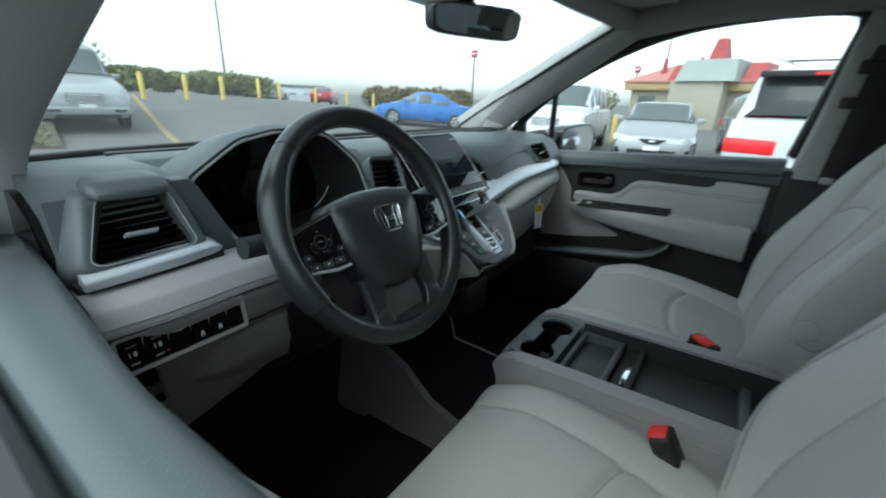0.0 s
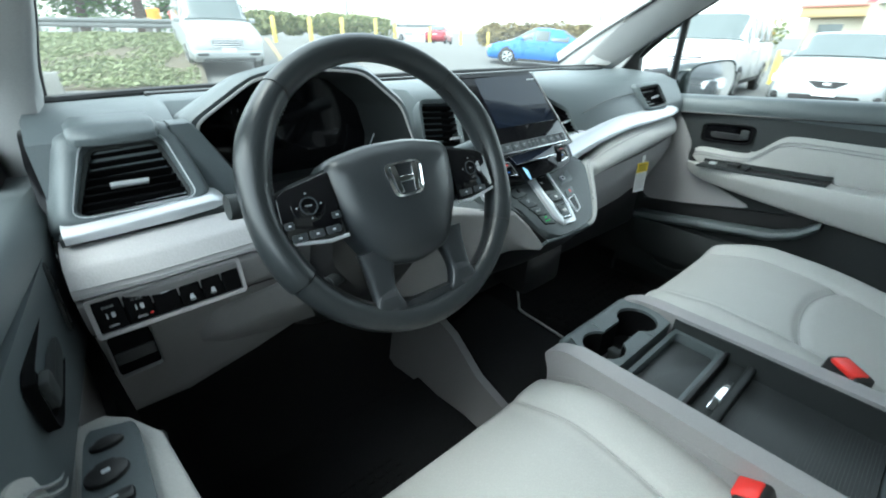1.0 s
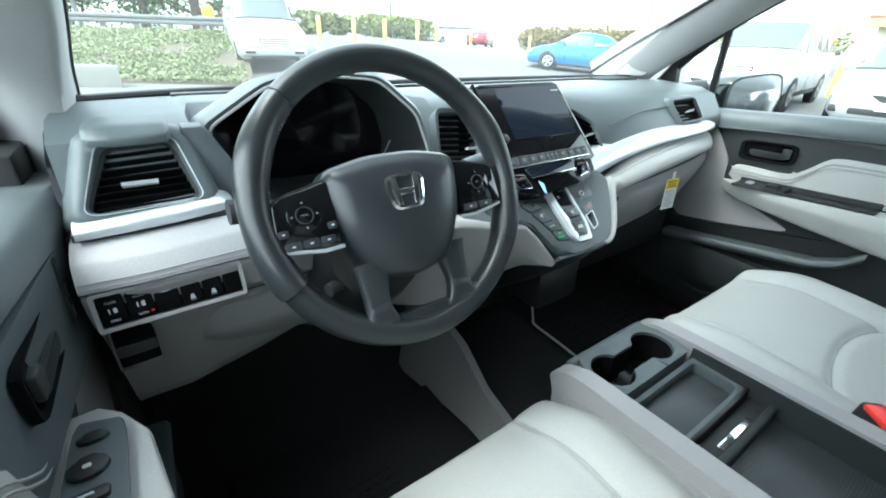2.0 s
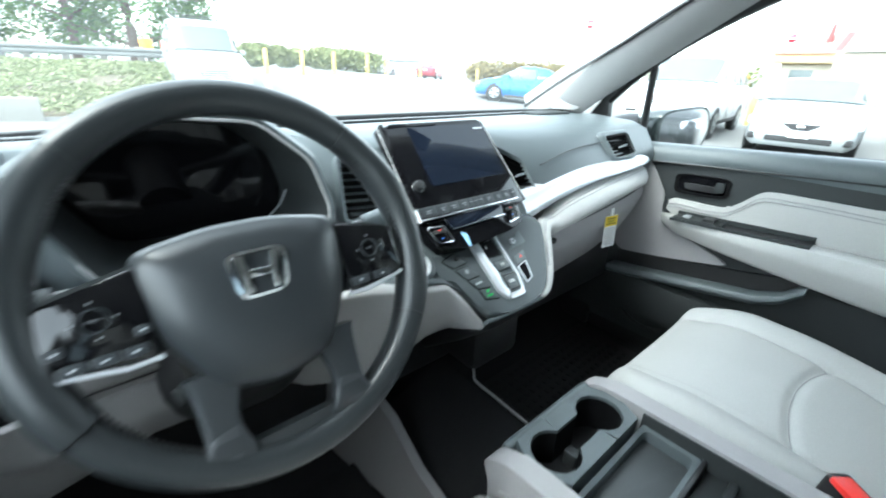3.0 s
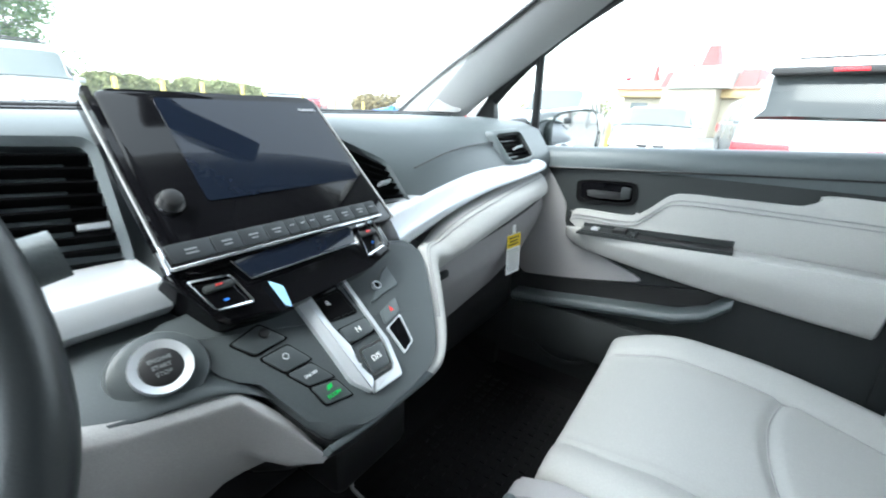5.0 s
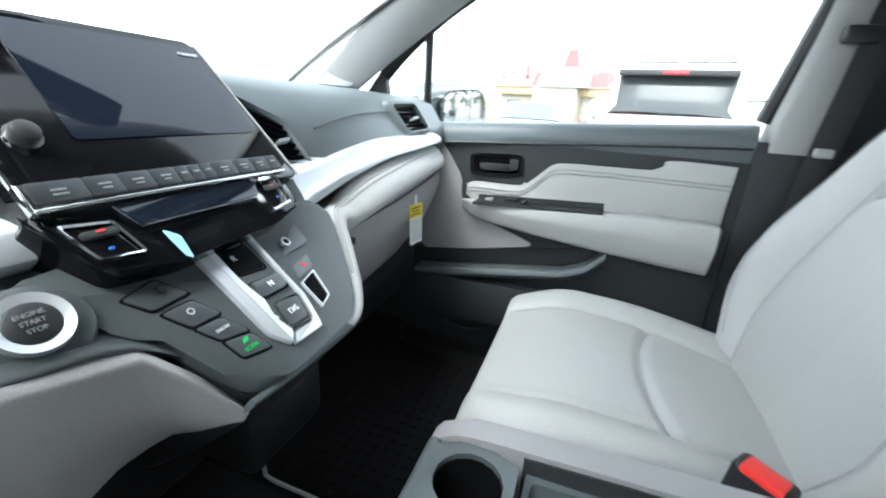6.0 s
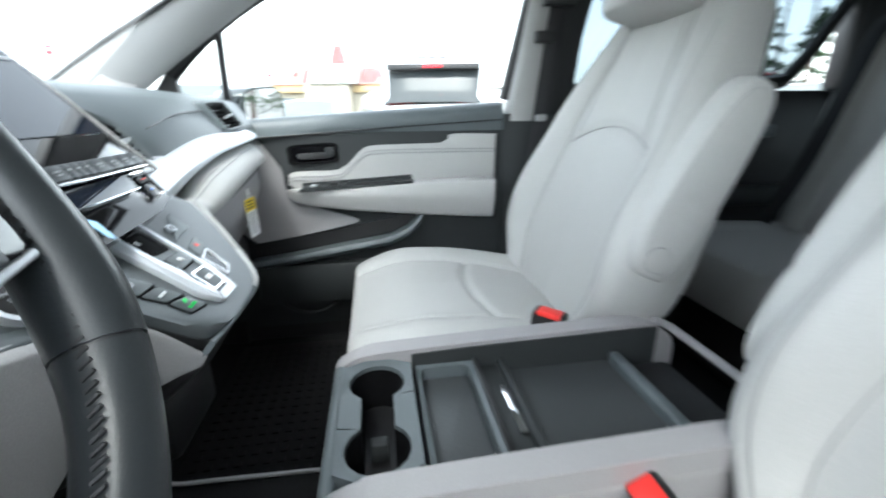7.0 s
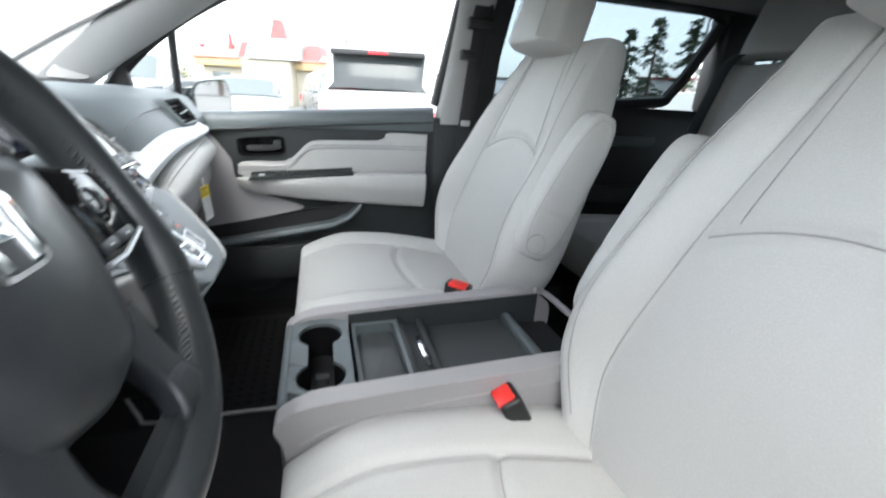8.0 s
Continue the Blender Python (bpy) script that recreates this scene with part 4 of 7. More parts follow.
    part("tray_end", box((ix0, -0.548, 0.69), (ix1, -0.527, 0.728), 0.006, 3), DASH, d)
    part("rear_bin", box((ix0, -0.640, 0.66), (ix1, -0.545, 0.700), 0.01), BLACK, d)
    part("rear_lip", tube(curve([(x1 - 0.017, -0.615, 0.768), (x1 - 0.024, -0.646, 0.755), (mx, -0.656, 0.748), (x0 + 0.024, -0.646, 0.755), (x0 + 0.017, -0.615, 0.768)], 6), 0.007, 8), TRIMGREY, d)
    # crease on the driver's side wall
    crease = curve([(x0 - 0.0006, -0.115, 0.700), (x0 - 0.0006, -0.17, 0.722), (x0 - 0.0006, -0.30, 0.736), (x0 - 0.0006, -0.55, 0.742)], 8)
    part("crease", tube(crease, 0.0016, 5), SEAM, d)


build_console()


# ---- between console and dashboard: low tunnel panel, mats ----
def build_tunnel():
    d = thing("tunnel_trim", (-0.1, 0.1, 0.42), "warm grey lower trim between dashboard and console", "lower trim")
    rings = []
    for y, z0, z1, x in ((0.36, 0.42, 0.72, -0.215), (0.18, 0.42, 0.60, -0.175), (0.10, 0.42, 0.52, -0.165), (-0.02, 0.42, 0.485, -0.165), (-0.12, 0.42, 0.50, -0.168)):
        rings.append([(x - 0.035, y, z0), (x - 0.012, y, (z0 + z1) / 2), (x, y, z1), (x + 0.02, y, z1), (x + 0.02, y, z0)])
    part("side_panel", skin(rings), KNEESHADE, d)
    e = thing("floor_mat", (0.4, 0.1, 0.43), "black rubber floor mat with pale edge in the passenger footwell", "floor mat")
    part("mat", box((0.02, -0.16, 0.425), (0.70, 0.26, 0.437), 0.004), RUBBER, e)
    dots = bmesh.new()
    for i in range(22):
        for j in range(14):
            box((0.06 + i * 0.028, -0.14 + j * 0.028, 0.436), (0.074 + i * 0.028, -0.126 + j * 0.028, 0.440), bm=dots)
    tagged(part("studs", dots, RUBBER, e), kind="stuff")
    f = thing("driver_mat", (-0.45, 0.0, 0.43), "black carpet floor mat in the driver footwell", "floor mat")
    part("mat", box((-0.70, -0.16, 0.425), (-0.22, 0.26, 0.437), 0.004), CARPET, f)
    dots = bmesh.new()
    for i in range(9):
        for j in range(7):
            box((-0.60 + i * 0.022 + 0.011 * (j % 2), -0.02 + j * 0.020, 0.436), (-0.586 + i * 0.022 + 0.011 * (j % 2), -0.008 + j * 0.020, 0.440), bm=dots)
    tagged(part("heel_pad", dots, RUBBER, f, "studded rubber heel pad"), kind="stuff")
    h = thing("carpet_edge", (0.045, 0.06, 0.55), "thin pale edging strip of the tunnel carpet", "edging")
    part("strip", tube(curve([(0.088, 0.215, 0.66), (0.079, 0.187, 0.585), (0.077, 0.175, 0.566), (0.074, 0.10, 0.566), (0.070, 0.0, 0.566), (0.066, -0.09, 0.566)], 6), 0.0035, 6), PILLAR, h)
    part("tunnel_cover", skin([[(-0.15, y, 0.42), (-0.14, y, 0.48), (0.03, y, 0.560), (0.07, y, 0.560), (0.08, y, 0.42)] for y in (0.30, 0.1, -0.10)]), CARPET, h, "black carpet over the tunnel")


build_tunnel()


# ---- dashboard ----
def build_dashboard():
    d = thing("dashboard", (CX, 0.3, 0.8), "slate dashboard with silver band, pale leather band and vents", "dashboard")
    # profiles of (y, z) from the windshield over the edge and down to the knees
    left = [(0.52, 1.150), (0.36, 1.158), (0.255, 1.158), (0.205, 1.140), (0.190, 1.06), (0.150, 1.045), (0.150, 1.005), (0.150, 0.97), (0.175, 0.83), (0.30, 0.80), (0.52, 0.80)]
    clus = [(0.52, 1.150), (0.44, 1.156), (0.40, 1.150), (0.36, 1.10), (0.36, 1.02), (0.20, 1.010), (0.160, 0.995), (0.155, 0.96), (0.165, 0.85), (0.28, 0.78), (0.52, 0.78)]
    mid = [(0.52, 1.150), (0.36, 1.158), (0.275, 1.155), (0.245, 1.140), (0.215, 1.06), (0.175, 1.03), (0.165, 1.005), (0.165, 0.96), (0.17, 0.85), (0.26, 0.74), (0.52, 0.74)]
    pas = [(0.52, 1.150), (0.36, 1.158), (0.255, 1.153), (0.195, 1.132), (0.150, 1.075), (0.142, 1.045), (0.145, 1.02), (0.175, 0.97), (0.185, 0.85), (0.26, 0.80), (0.52, 0.80)]
    end = [(0.52, 1.148), (0.36, 1.155), (0.235, 1.148), (0.190, 1.132), (0.155, 1.080), (0.150, 1.060), (0.155, 1.03), (0.17, 0.98), (0.21, 0.86), (0.28, 0.82), (0.52, 0.82)]
    rows = [(-0.764, left), (-0.62, left), (-0.605, clus), (-0.245, clus), (-0.225, mid), (0.12, mid), (0.20, pas), (0.45, pas), (0.60, end), (0.735, end)]
    part("body", skin([[(x, y, z) for y, z in p] for x, p in rows]), DASH, d, "slate soft-touch dashboard body", 50)
    # top pad seam on the passenger side
    part("stitching", tube(curve([(0.20, 0.157, 1.090), (0.32, 0.170, 1.107), (0.45, 0.176, 1.113), (0.56, 0.172, 1.112)], 8), 0.0015, 5), BLACK, d)
    # defroster slot line
    part("defroster_slot", box((-0.62, 0.455, 1.150), (0.55, 0.475, 1.1585), 0.002), BLACK, d)

    # instrument hood
    def arch(k, y, lift=0.0, base=1.0):
        pts = [(-0.115, -0.078), (-0.186, 0.040), (-0.178, 0.058), (-0.095, 0.106), (-0.02, 0.119), (0.085, 0.109), (0.152, 0.052), (0.172, -0.02), (0.160, -0.078)]
        return [(-0.425 + u * k, y + (0.0 if v < 0.08 else lift), 1.092 + v * k) for u, v in soften(pts, 0.2, 4)]

    def hood_ring(k, y, dz=0.0, dy=0.0):
        return [(x, yy + dy * (z - 1.02) * 2, z + dz) for x, yy, z in arch(k, y)]

    rings = [hood_ring(1.02, 0.42, -0.045), hood_ring(1.06, 0.30, -0.012), hood_ring(1.04, 0.20, 0.0, 0.10), hood_ring(1.0, 0.188, -0.001, 0.10), hood_ring(0.965, 0.192, -0.002, 0.10)]
    part("instrument_hood", skin(rings, True, False), DASH, d, "slate hood over the instruments", 60)
    part("hood_lining", skin([hood_ring(0.965, 0.1925, -0.002, 0.10), hood_ring(0.90, 0.27, -0.004), hood_ring(0.84, 0.345, -0.006)], True, False), DARK, d, "black inner lining of the hood", 60)
    # pale tube paints in the highlight on the hood's bevel
    part("hood_edge_highlight", tube([Vector(p) for p in hood_ring(0.955, 0.190, -0.002, 0.10)], 0.0022, 6, closed=True, up=(0, 1, 0)), DOORGREY, d, "pale line painted in as the highlight along the hood's edge")
    part("cluster_side_panel", plate(soften([(-0.634, 1.150), (-0.606, 1.150), (-0.545, 1.030), (-0.545, 0.995), (-0.634, 0.995)][::-1], 0.1, 3), 0.03, Matrix(((1, 0, 0, 0), (0, 0, -1, 0.196), (0, 1, 0, 0), (0, 0, 0, 1))), 0.004), DASH, d)
    face = bmesh.new()
    face.faces.new([face.verts.new(p) for p in hood_ring(0.85, 0.344, -0.006)])
    inst = part("instrument_panel", face, PIANO, d, "unlit black instrument cluster")
    part("gauge_rim", tube(curve([(-0.315, 0.31, 1.035), (-0.300, 0.30, 1.055), (-0.292, 0.29, 1.08)], 6), 0.0013, 6), SILVER, inst)

    # driver's corner vent
    def vent(name, quad, normal_depth, slats, tab=None, frame=DASH, bezel=0.012, label="", mid_bar=False):
        """quad: bottom-left, bottom-right, top-right, top-left."""
        bl, br, tr, tl = (Vector(q) for q in quad)
        nrm = (br - bl).cross(tl - bl).normalized()
        c = (bl + br + tr + tl) / 4
        q2 = lambda s: [c + (p - c) * s for p in (bl, br, tr, tl)]
        M = facing(c, nrm, (0, 0, 1))
        inv = M.inverted()
        flat = [tuple((inv @ p).xy) for p in (bl, br, tr, tl)]
        out = soften([(u + math.copysign(bezel, u), v + math.copysign(bezel, v)) for u, v in flat], 0.16, 5)
        inn = soften(flat, 0.12, 5)
        v = part(name, frame_plate(out, inn, normal_depth, M, lip=-0.004), frame, d, label)
        part("back", plate(inn, 0.003, M @ Matrix.Translation((0, 0, -normal_depth + 0.004))), VENT, v)
        for k in range(slats):
            t = (k + 0.5) / slats
            a, b = bl.lerp(tl, t), br.lerp(tr, t)
            w = 0.0065
            dirn = (nrm * 0.8 + Vector((0, 0, 0.35))).normalized()
            bm = skin([[p - nrm * 0.003, p - nrm * 0.003 - Vector((0, 0, 0.0016)), p - nrm * 0.016 - Vector((0, 0, 0.0055)), p - nrm * 0.016 - Vector((0, 0, 0.0042))] for p in (a, b)])
            part("slat", bm, VENT, v)
        if tab:
            a, b = (Vector(p) for p in tab)
            part("tab", skin([[p + nrm * 0.004 + Vector((0, 0, h)) for h in (-0.0022, 0.0022)] + [p - nrm * 0.006 + Vector((0, 0, h)) for h in (0.0022, -0.0022)] for p in (a, b)]), SILVER, v, "silver vent tab")
        return v

    vent("corner_vent", ((-0.742, 0.158, 1.070), (-0.632, 0.164, 1.068), (-0.650, 0.196, 1.133), (-0.712, 0.196, 1.130)), 0.022, 8, ((-0.706, 0.163, 1.097), (-0.670, 0.165, 1.096)), DARK, 0.005, "slate driver-side air vent")
    def housing(quad, steps, name="vent_surround", label="", material=DASH, brow=0.0):
        """A bevelled frame round a vent; steps: (outwards, forwards) from the opening."""
        bl, br, tr, tl = (Vector(q) for q in quad)
        nrm = (br - bl).cross(tl - bl).normalized()
        c = (bl + br + tr + tl) / 4
        M = facing(c, nrm, (0, 0, 1))
        flat = [tuple((M.inverted() @ p).xy) for p in (bl, br, tr, tl)]
        rings = []
        for o_, z in steps:
            pts = soften([(u + math.copysign(o_, u), v + (o_ if v > 0 else -o_ * 0.55)) for u, v in flat], 0.17, 6)
            rings.append([M @ Vector((u, v, z + brow * smoothstep(0.0, 0.03, v) * (o_ > 0.006))) for u, v in pts])
        part(name, skin(rings, True, False), material, d, label, 60)

    corner = ((-0.742, 0.158, 1.070), (-0.632, 0.164, 1.068), (-0.650, 0.196, 1.133), (-0.712, 0.196, 1.130))
    housing(corner, ((0.003, -0.012), (0.004, 0.002), (0.007, 0.004), (0.015, 0.004), (0.020, 0.001), (0.026, -0.010), (0.034, -0.034)), label="slate housing round the corner vent", brow=0.006)
    housing(corner, ((0.0062, 0.0), (0.0068, 0.0052), (0.0078, 0.0054), (0.0084, 0.0)), "bright_edge", "", SILVER, 0.006)
    rings = []
    for x, k in ((-0.728, 0.55), (-0.722, 0.9), (-0.70, 1.0), (-0.665, 1.0), (-0.650, 0.9), (-0.645, 0.5)):
        rings.append([(x, 0.190 + (y - 0.190) * k, 1.150 + (z - 1.150) * k) for y, z in soften([(0.162, 1.139), (0.160, 1.150), (0.176, 1.162), (0.222, 1.166), (0.222, 1.140)], 0.25, 4)])
    part("vent_brow", skin(rings), DASH, d, "rounded slate brow over the corner vent", 50)
    # silver strip and pale band of the driver's side
    def sweep(name, path, sec, material, label=""):
        """sec: (y, z) outline about each point of the path, path: (x, y, z)."""
        return part(name, skin([[(p.x, p.y + u, p.z + v) for u, v in sec] for p in path]), material, d, label, 50)

    strip = soften([(0.03, 0.020), (0.000, 0.016), (-0.008, 0.006), (-0.009, -0.010), (0.03, -0.014)], 0.16, 4)
    rings = []
    for x, y, z, k in ((-0.760, 0.146, 1.054, 0.62), (-0.72, 0.147, 1.0545, 0.66), (-0.66, 0.151, 1.0555, 0.70), (-0.612, 0.158, 1.057, 0.66), (-0.600, 0.163, 1.056, 0.40), (-0.594, 0.170, 1.054, 0.12)):
        rings.append([(x, y + u, z + v * k) for u, v in strip])
    part("silver_strip", skin(rings), SILVER, d, "satin silver strip under the vent", 50)
    part("gap", box((-0.765, 0.150, 1.034), (-0.598, 0.178, 1.052), 0.002), DARK, d)
    rings = []
    xs = [(-0.768, 0.004, 0.0), (-0.70, 0.0, 0.0), (-0.60, 0.004, 0.001), (-0.52, 0.012, -0.004), (-0.47, 0.03, -0.010)]
    for x, dy, dz in xs:
        rings.append([(x, y + dy, z + dz) for y, z in soften([(0.175, 1.042), (0.140, 1.043), (0.108, 1.034), (0.093, 1.015), (0.0895, 1.0035), (0.175, 1.002)], 0.2, 4)])
    part("leather_band", skin(rings), BANDSKIN, d, "pale leather-wrapped band, shaded in its colour, with double stitching", 60)
    for off in (0.0, 0.006):
        part("stitching", tube([(x, 0.0915 + dy + off * 0.25, 1.0095 + dz + off) for x, dy, dz in xs[:4]], 0.0011, 5), STITCH, d)
    # lower panel with switches
    rings = []
    for x, dy, dz in xs + [(-0.40, 0.06, -0.02), (-0.30, 0.08, -0.02)]:
        rings.append([(x, y + dy, z + dz * (z > 0.93) - 0.045 * smoothstep(0.93, 0.83, z) * smoothstep(-0.45, -0.75, x)) for y, z in soften([(0.19, 1.000), (0.096, 1.0015), (0.0915, 0.996), (0.0985, 0.958), (0.112, 0.948), (0.130, 0.905), (0.160, 0.845), (0.172, 0.820), (0.24, 0.818)], 0.16, 3)])
    part("lower_panel", skin(rings), KNEESHADE, d, "warm grey knee panel", 50)
    part("panel_gap", tube([(x, 0.1035 + dy, 0.9515 + dz) for x, dy, dz in xs[:4]], 0.0012, 5), BLACK, d)
    part("column_shroud", skin([[(x, y, z) for x, z in soften([(-0.50 - k, 1.02), (-0.35 + k, 1.02), (-0.345 + k, 0.90 + dz), (-0.38, 0.845 + dz), (-0.47, 0.845 + dz), (-0.505 - k, 0.90 + dz)], 0.2, 3)] for y, k, dz in ((0.06, 0.0, 0.07), (0.10, 0.01, 0.02), (0.16, 0.03, -0.04), (0.24, 0.05, -0.10), (0.30, 0.05, -0.14))]), BLACK, d, "dark steering column shroud", 50)
    part("knee_bulge", skin([[(x, y + b, z) for y, z in soften([(0.22, 0.945), (0.118, 0.935), (0.122, 0.88), (0.165, 0.80 + e), (0.26, 0.79 + e)], 0.2, 4)] for x, b, e in ((-0.685, 0.035, 0.04), (-0.67, 0.012, 0.03), (-0.64, 0.003, 0.03), (-0.55, 0.004, 0.02), (-0.46, 0.02, 0.0), (-0.40, 0.05, -0.02))]), KNEESHADE, d, "", 60)
    # switch bank
    S = facing((-0.686, 0.0905, 0.9805), (0.03, -1, 0.17))
    bank = part("switch_bank", frame_plate(rounded(0.153, 0.046, 0.004, 4), rounded(0.145, 0.038, 0.002, 4), 0.016, S @ Matrix.Translation((0, 0, 0.001)), lip=-0.001), TRIMGREY, d, "dark bank of six switches")
    part("bank_back", plate(rounded(0.147, 0.040, 0.003, 4), 0.002, S @ Matrix.Translation((0, 0, -0.006))), VENT, bank)
    for k, w in enumerate((0.026, 0.026, 0.026, 0.023, 0.023, 0.021)):
        x = -0.0725 + sum((0.026, 0.026, 0.026, 0.023, 0.023, 0.021)[:k]) + w / 2
        b = part("switch", plate(rounded(w - 0.0015, 0.036, 0.002, 4), 0.006, S @ Matrix.Translation((x, 0, -0.002)), 0.0012), VENT, bank)
        tip = S @ Matrix.Translation((x, 0, -0.0017))
        if k < 2:
            words("CLOSE", 0.0036, tip @ Matrix.Translation((0, 0.010, 0)), DIMPRINT, b)
            words("OPEN", 0.0036, tip @ Matrix.Translation((0, -0.012, 0)), PRINT, b)
            part("symbol", plate(rounded(0.0035, 0.006, 0.001, 3, 0.0025), 0.0004, tip), PRINT, b)
            part("symbol", plate(rounded(0.0012, 0.006, 0.0005, 3, -0.003), 0.0004, tip), PRINT, b)
        elif k == 2:
            part("symbol", plate([(-0.005, -0.0008), (0.005, 0.0002), (0.005, 0.0014), (-0.002, 0.0012)], 0.0004, tip @ Matrix.Translation((0, 0.007, 0))), PRINT, b)
        elif k < 5:
            part("symbol", plate(rounded(0.006, 0.002, 0.0005, 3), 0.0004, tip @ Matrix.Translation((0, 0.011, 0))), DIMPRINT if k == 3 else PRINT, b)
            part("symbol", plate([(-0.003, -0.003), (0.003, -0.003), (0.0015, 0.003), (-0.0015, 0.003)], 0.0004, tip @ Matrix.Translation((0, -0.008, 0))), PRINT, b)
            part("symbol", plate(rounded(0.006, 0.0008, 0.0003, 3), 0.0004, tip @ Matrix.Translation((0, -0.0125, 0))), DIMPRINT, b)
    part("warning_dot", plate(rounded(0.003, 0.002, 0.0008, 3), 0.0004, S @ Matrix.Translation((-0.0245, -0.011, -0.0015))), RED, bank)
    # coin cubby
    C = facing((-0.739, 0.1065, 0.917), (0.05, -1, 0.36))
    cub = part("cubby", frame_plate(rounded(0.045, 0.052, 0.004, 4), rounded(0.042, 0.049, 0.003, 4), 0.02, C, lip=-0.002), KNEESHADE, d)
    part("cubby_back", plate(rounded(0.044, 0.051, 0.003, 4), 0.002, C @ Matrix.Translation((0, 0, -0.010))), VENT, cub)
    part("cubby_flap", plate(rounded(0.040, 0.020, 0.002, 4, 0, 0.013), 0.004, C @ Matrix.Translation((0, 0, -0.003)), 0.001), VENT, cub)
    part("cubby_flap", plate(rounded(0.040, 0.013, 0.002, 4, 0, -0.005), 0.004, C @ Matrix.Translation((0, 0, -0.006)), 0.001), BLACK, cub)

    # centre vents
    vent("centre_vent", ((-0.236, 0.190, 1.045), (-0.162, 0.175, 1.042), (-0.160, 0.214, 1.135), (-0.225, 0.226, 1.138)), 0.03, 9, ((-0.185, 0.188, 1.075), (-0.165, 0.184, 1.075)), DASH, 0.007, "slate centre air vent")
    vent("centre_vent", ((0.112, 0.150, 1.032), (0.175, 0.140, 1.038), (0.160, 0.178, 1.098), (0.105, 0.212, 1.130)), 0.03, 8, ((0.128, 0.160, 1.075), (0.146, 0.158, 1.077)), DASH, 0.004, "slate centre air vent")
    end_quad = ((0.498, 0.142, 1.080), (0.592, 0.139, 1.084), (0.580, 0.174, 1.126), (0.480, 0.172, 1.126))
    housing(end_quad, ((0.003, -0.010), (0.004, 0.001), (0.009, 0.001), (0.015, -0.006), (0.024, -0.028)))
    vent("end_vent", end_quad, 0.016, 6, ((0.526, 0.152, 1.101), (0.553, 0.152, 1.103)), DARK, 0.004, "slate passenger-side air vent")

    # screen slab
    axis = Vector((0, 0.110, 0.123)).normalized()
    N = Vector((0, -0.123, 0.110)).normalized()
    F = lambda p: Matrix.Translation(p) @ Matrix((Vector((1, 0, 0)), axis, N)).transposed().to_4x4()
    C0 = Vector((-0.032, 0.172, 1.118))
    slab = part("display_unit", plate(soften([(-0.117, -0.100), (0.128, -0.100), (0.111, 0.083), (-0.113, 0.083)], 0.05, 4), 0.022, F(C0), 0.003), PIANO, d, "gloss black display unit")
    part("display_edge", plate([(-0.1195, -0.100), (-0.1155, -0.100), (-0.1140, 0.084), (-0.1195, 0.084)], 0.026, F(C0 + N * 0.0005)), PIANO, slab)
    part("bright_edge", tube([F(C0 - N * 0.010) @ Vector((-0.1205, -0.098, 0)), F(C0 - N * 0.010) @ Vector((-0.1200, 0.082, 0))], 0.0010, 6), DOORGREY, slab)
    part("screen", plate(rounded(0.178, 0.112, 0.003, 3), 0.001, F(C0 + N * 0.0012) @ Matrix.Translation((0.018, 0.018, 0))), SCREEN, slab, "unlit touch screen reflecting the windows")
    words("PASSENGER", 0.0045, F(C0 + N * 0.0022) @ Matrix.Translation((0.090, 0.062, 0)), PRINT, slab)
    kn = part("volume_knob", disc(F(C0 + N * 0.012) @ Matrix.Translation((-0.101, -0.035, 0)), 0.0085, 0.012, 0.003), BLACK, slab, "black volume knob")
    part("knob_rim", ring(F(C0 + N * 0.004) @ Matrix.Translation((-0.101, -0.035, 0)), 0.0085, 0.0105, 0.004), CHROME, kn)
    part("bright_edge", plate([(0.1260, -0.098), (0.1272, -0.098), (0.1103, 0.080), (0.109, 0.080)], 0.004, F(C0 + N * 0.0012)), DOORGREY, slab)
    # lower stack with the climate key row
    part("stack_body", plate(soften([(-0.132, -0.088), (0.106, -0.088), (0.098, -0.134), (0.055, -0.146), (-0.055, -0.152), (-0.105, -0.146)], 0.12, 4), 0.055, F(C0 - N * 0.002), 0.006, seg=3), PIANO, d, "gloss black lower centre stack")
    K = F(C0 + N * 0.004) @ Matrix.Translation((-0.010, -0.0825, 0))
    row = part("climate_panel", plate(rounded(0.230, 0.022, 0.003, 4), 0.008, K, 0.002), BLACK, d, "row of slate climate keys")
    widths = (0.034, 0.024, 0.024, 0.022, 0.012, 0.012, 0.012, 0.026, 0.022, 0.022, 0.016)
    x = -0.1125
    for k, w in enumerate(widths):
        key = part("climate_key", plate(rounded(w - 0.0008, 0.0165, 0.0018, 4), 0.003, K @ Matrix.Translation((x + w / 2, 0.0015, 0.0025)), 0.001), KEYCAP, row)
        part("symbol", plate(rounded(min(w * 0.45, 0.009), 0.0014, 0.0004, 3), 0.0003, K @ Matrix.Translation((x + w / 2, 0.0025, 0.0028))), DIMPRINT, key)
        if w > 0.02:
            part("symbol", plate(rounded(w * 0.28, 0.0012, 0.0004, 3), 0.0003, K @ Matrix.Translation((x + w / 2, -0.0010, 0.0028))), DIMPRINT, key)
        x += w
    part("chrome_strip", plate([(-0.115, -0.0125), (0.113, -0.0115), (0.113, -0.0092), (-0.115, -0.0098)], 0.006, K @ Matrix.Translation((0, 0, 0.003)), 0.0006), CHROME, row)
    part("chrome_strip", plate([(-0.117, -0.012), (-0.1148, -0.012), (-0.1148, 0.009), (-0.117, 0.009)], 0.006, K @ Matrix.Translation((0, 0, 0.003)), 0.0006), CHROME, row)
    D2 = F(C0 + N * 0.003)
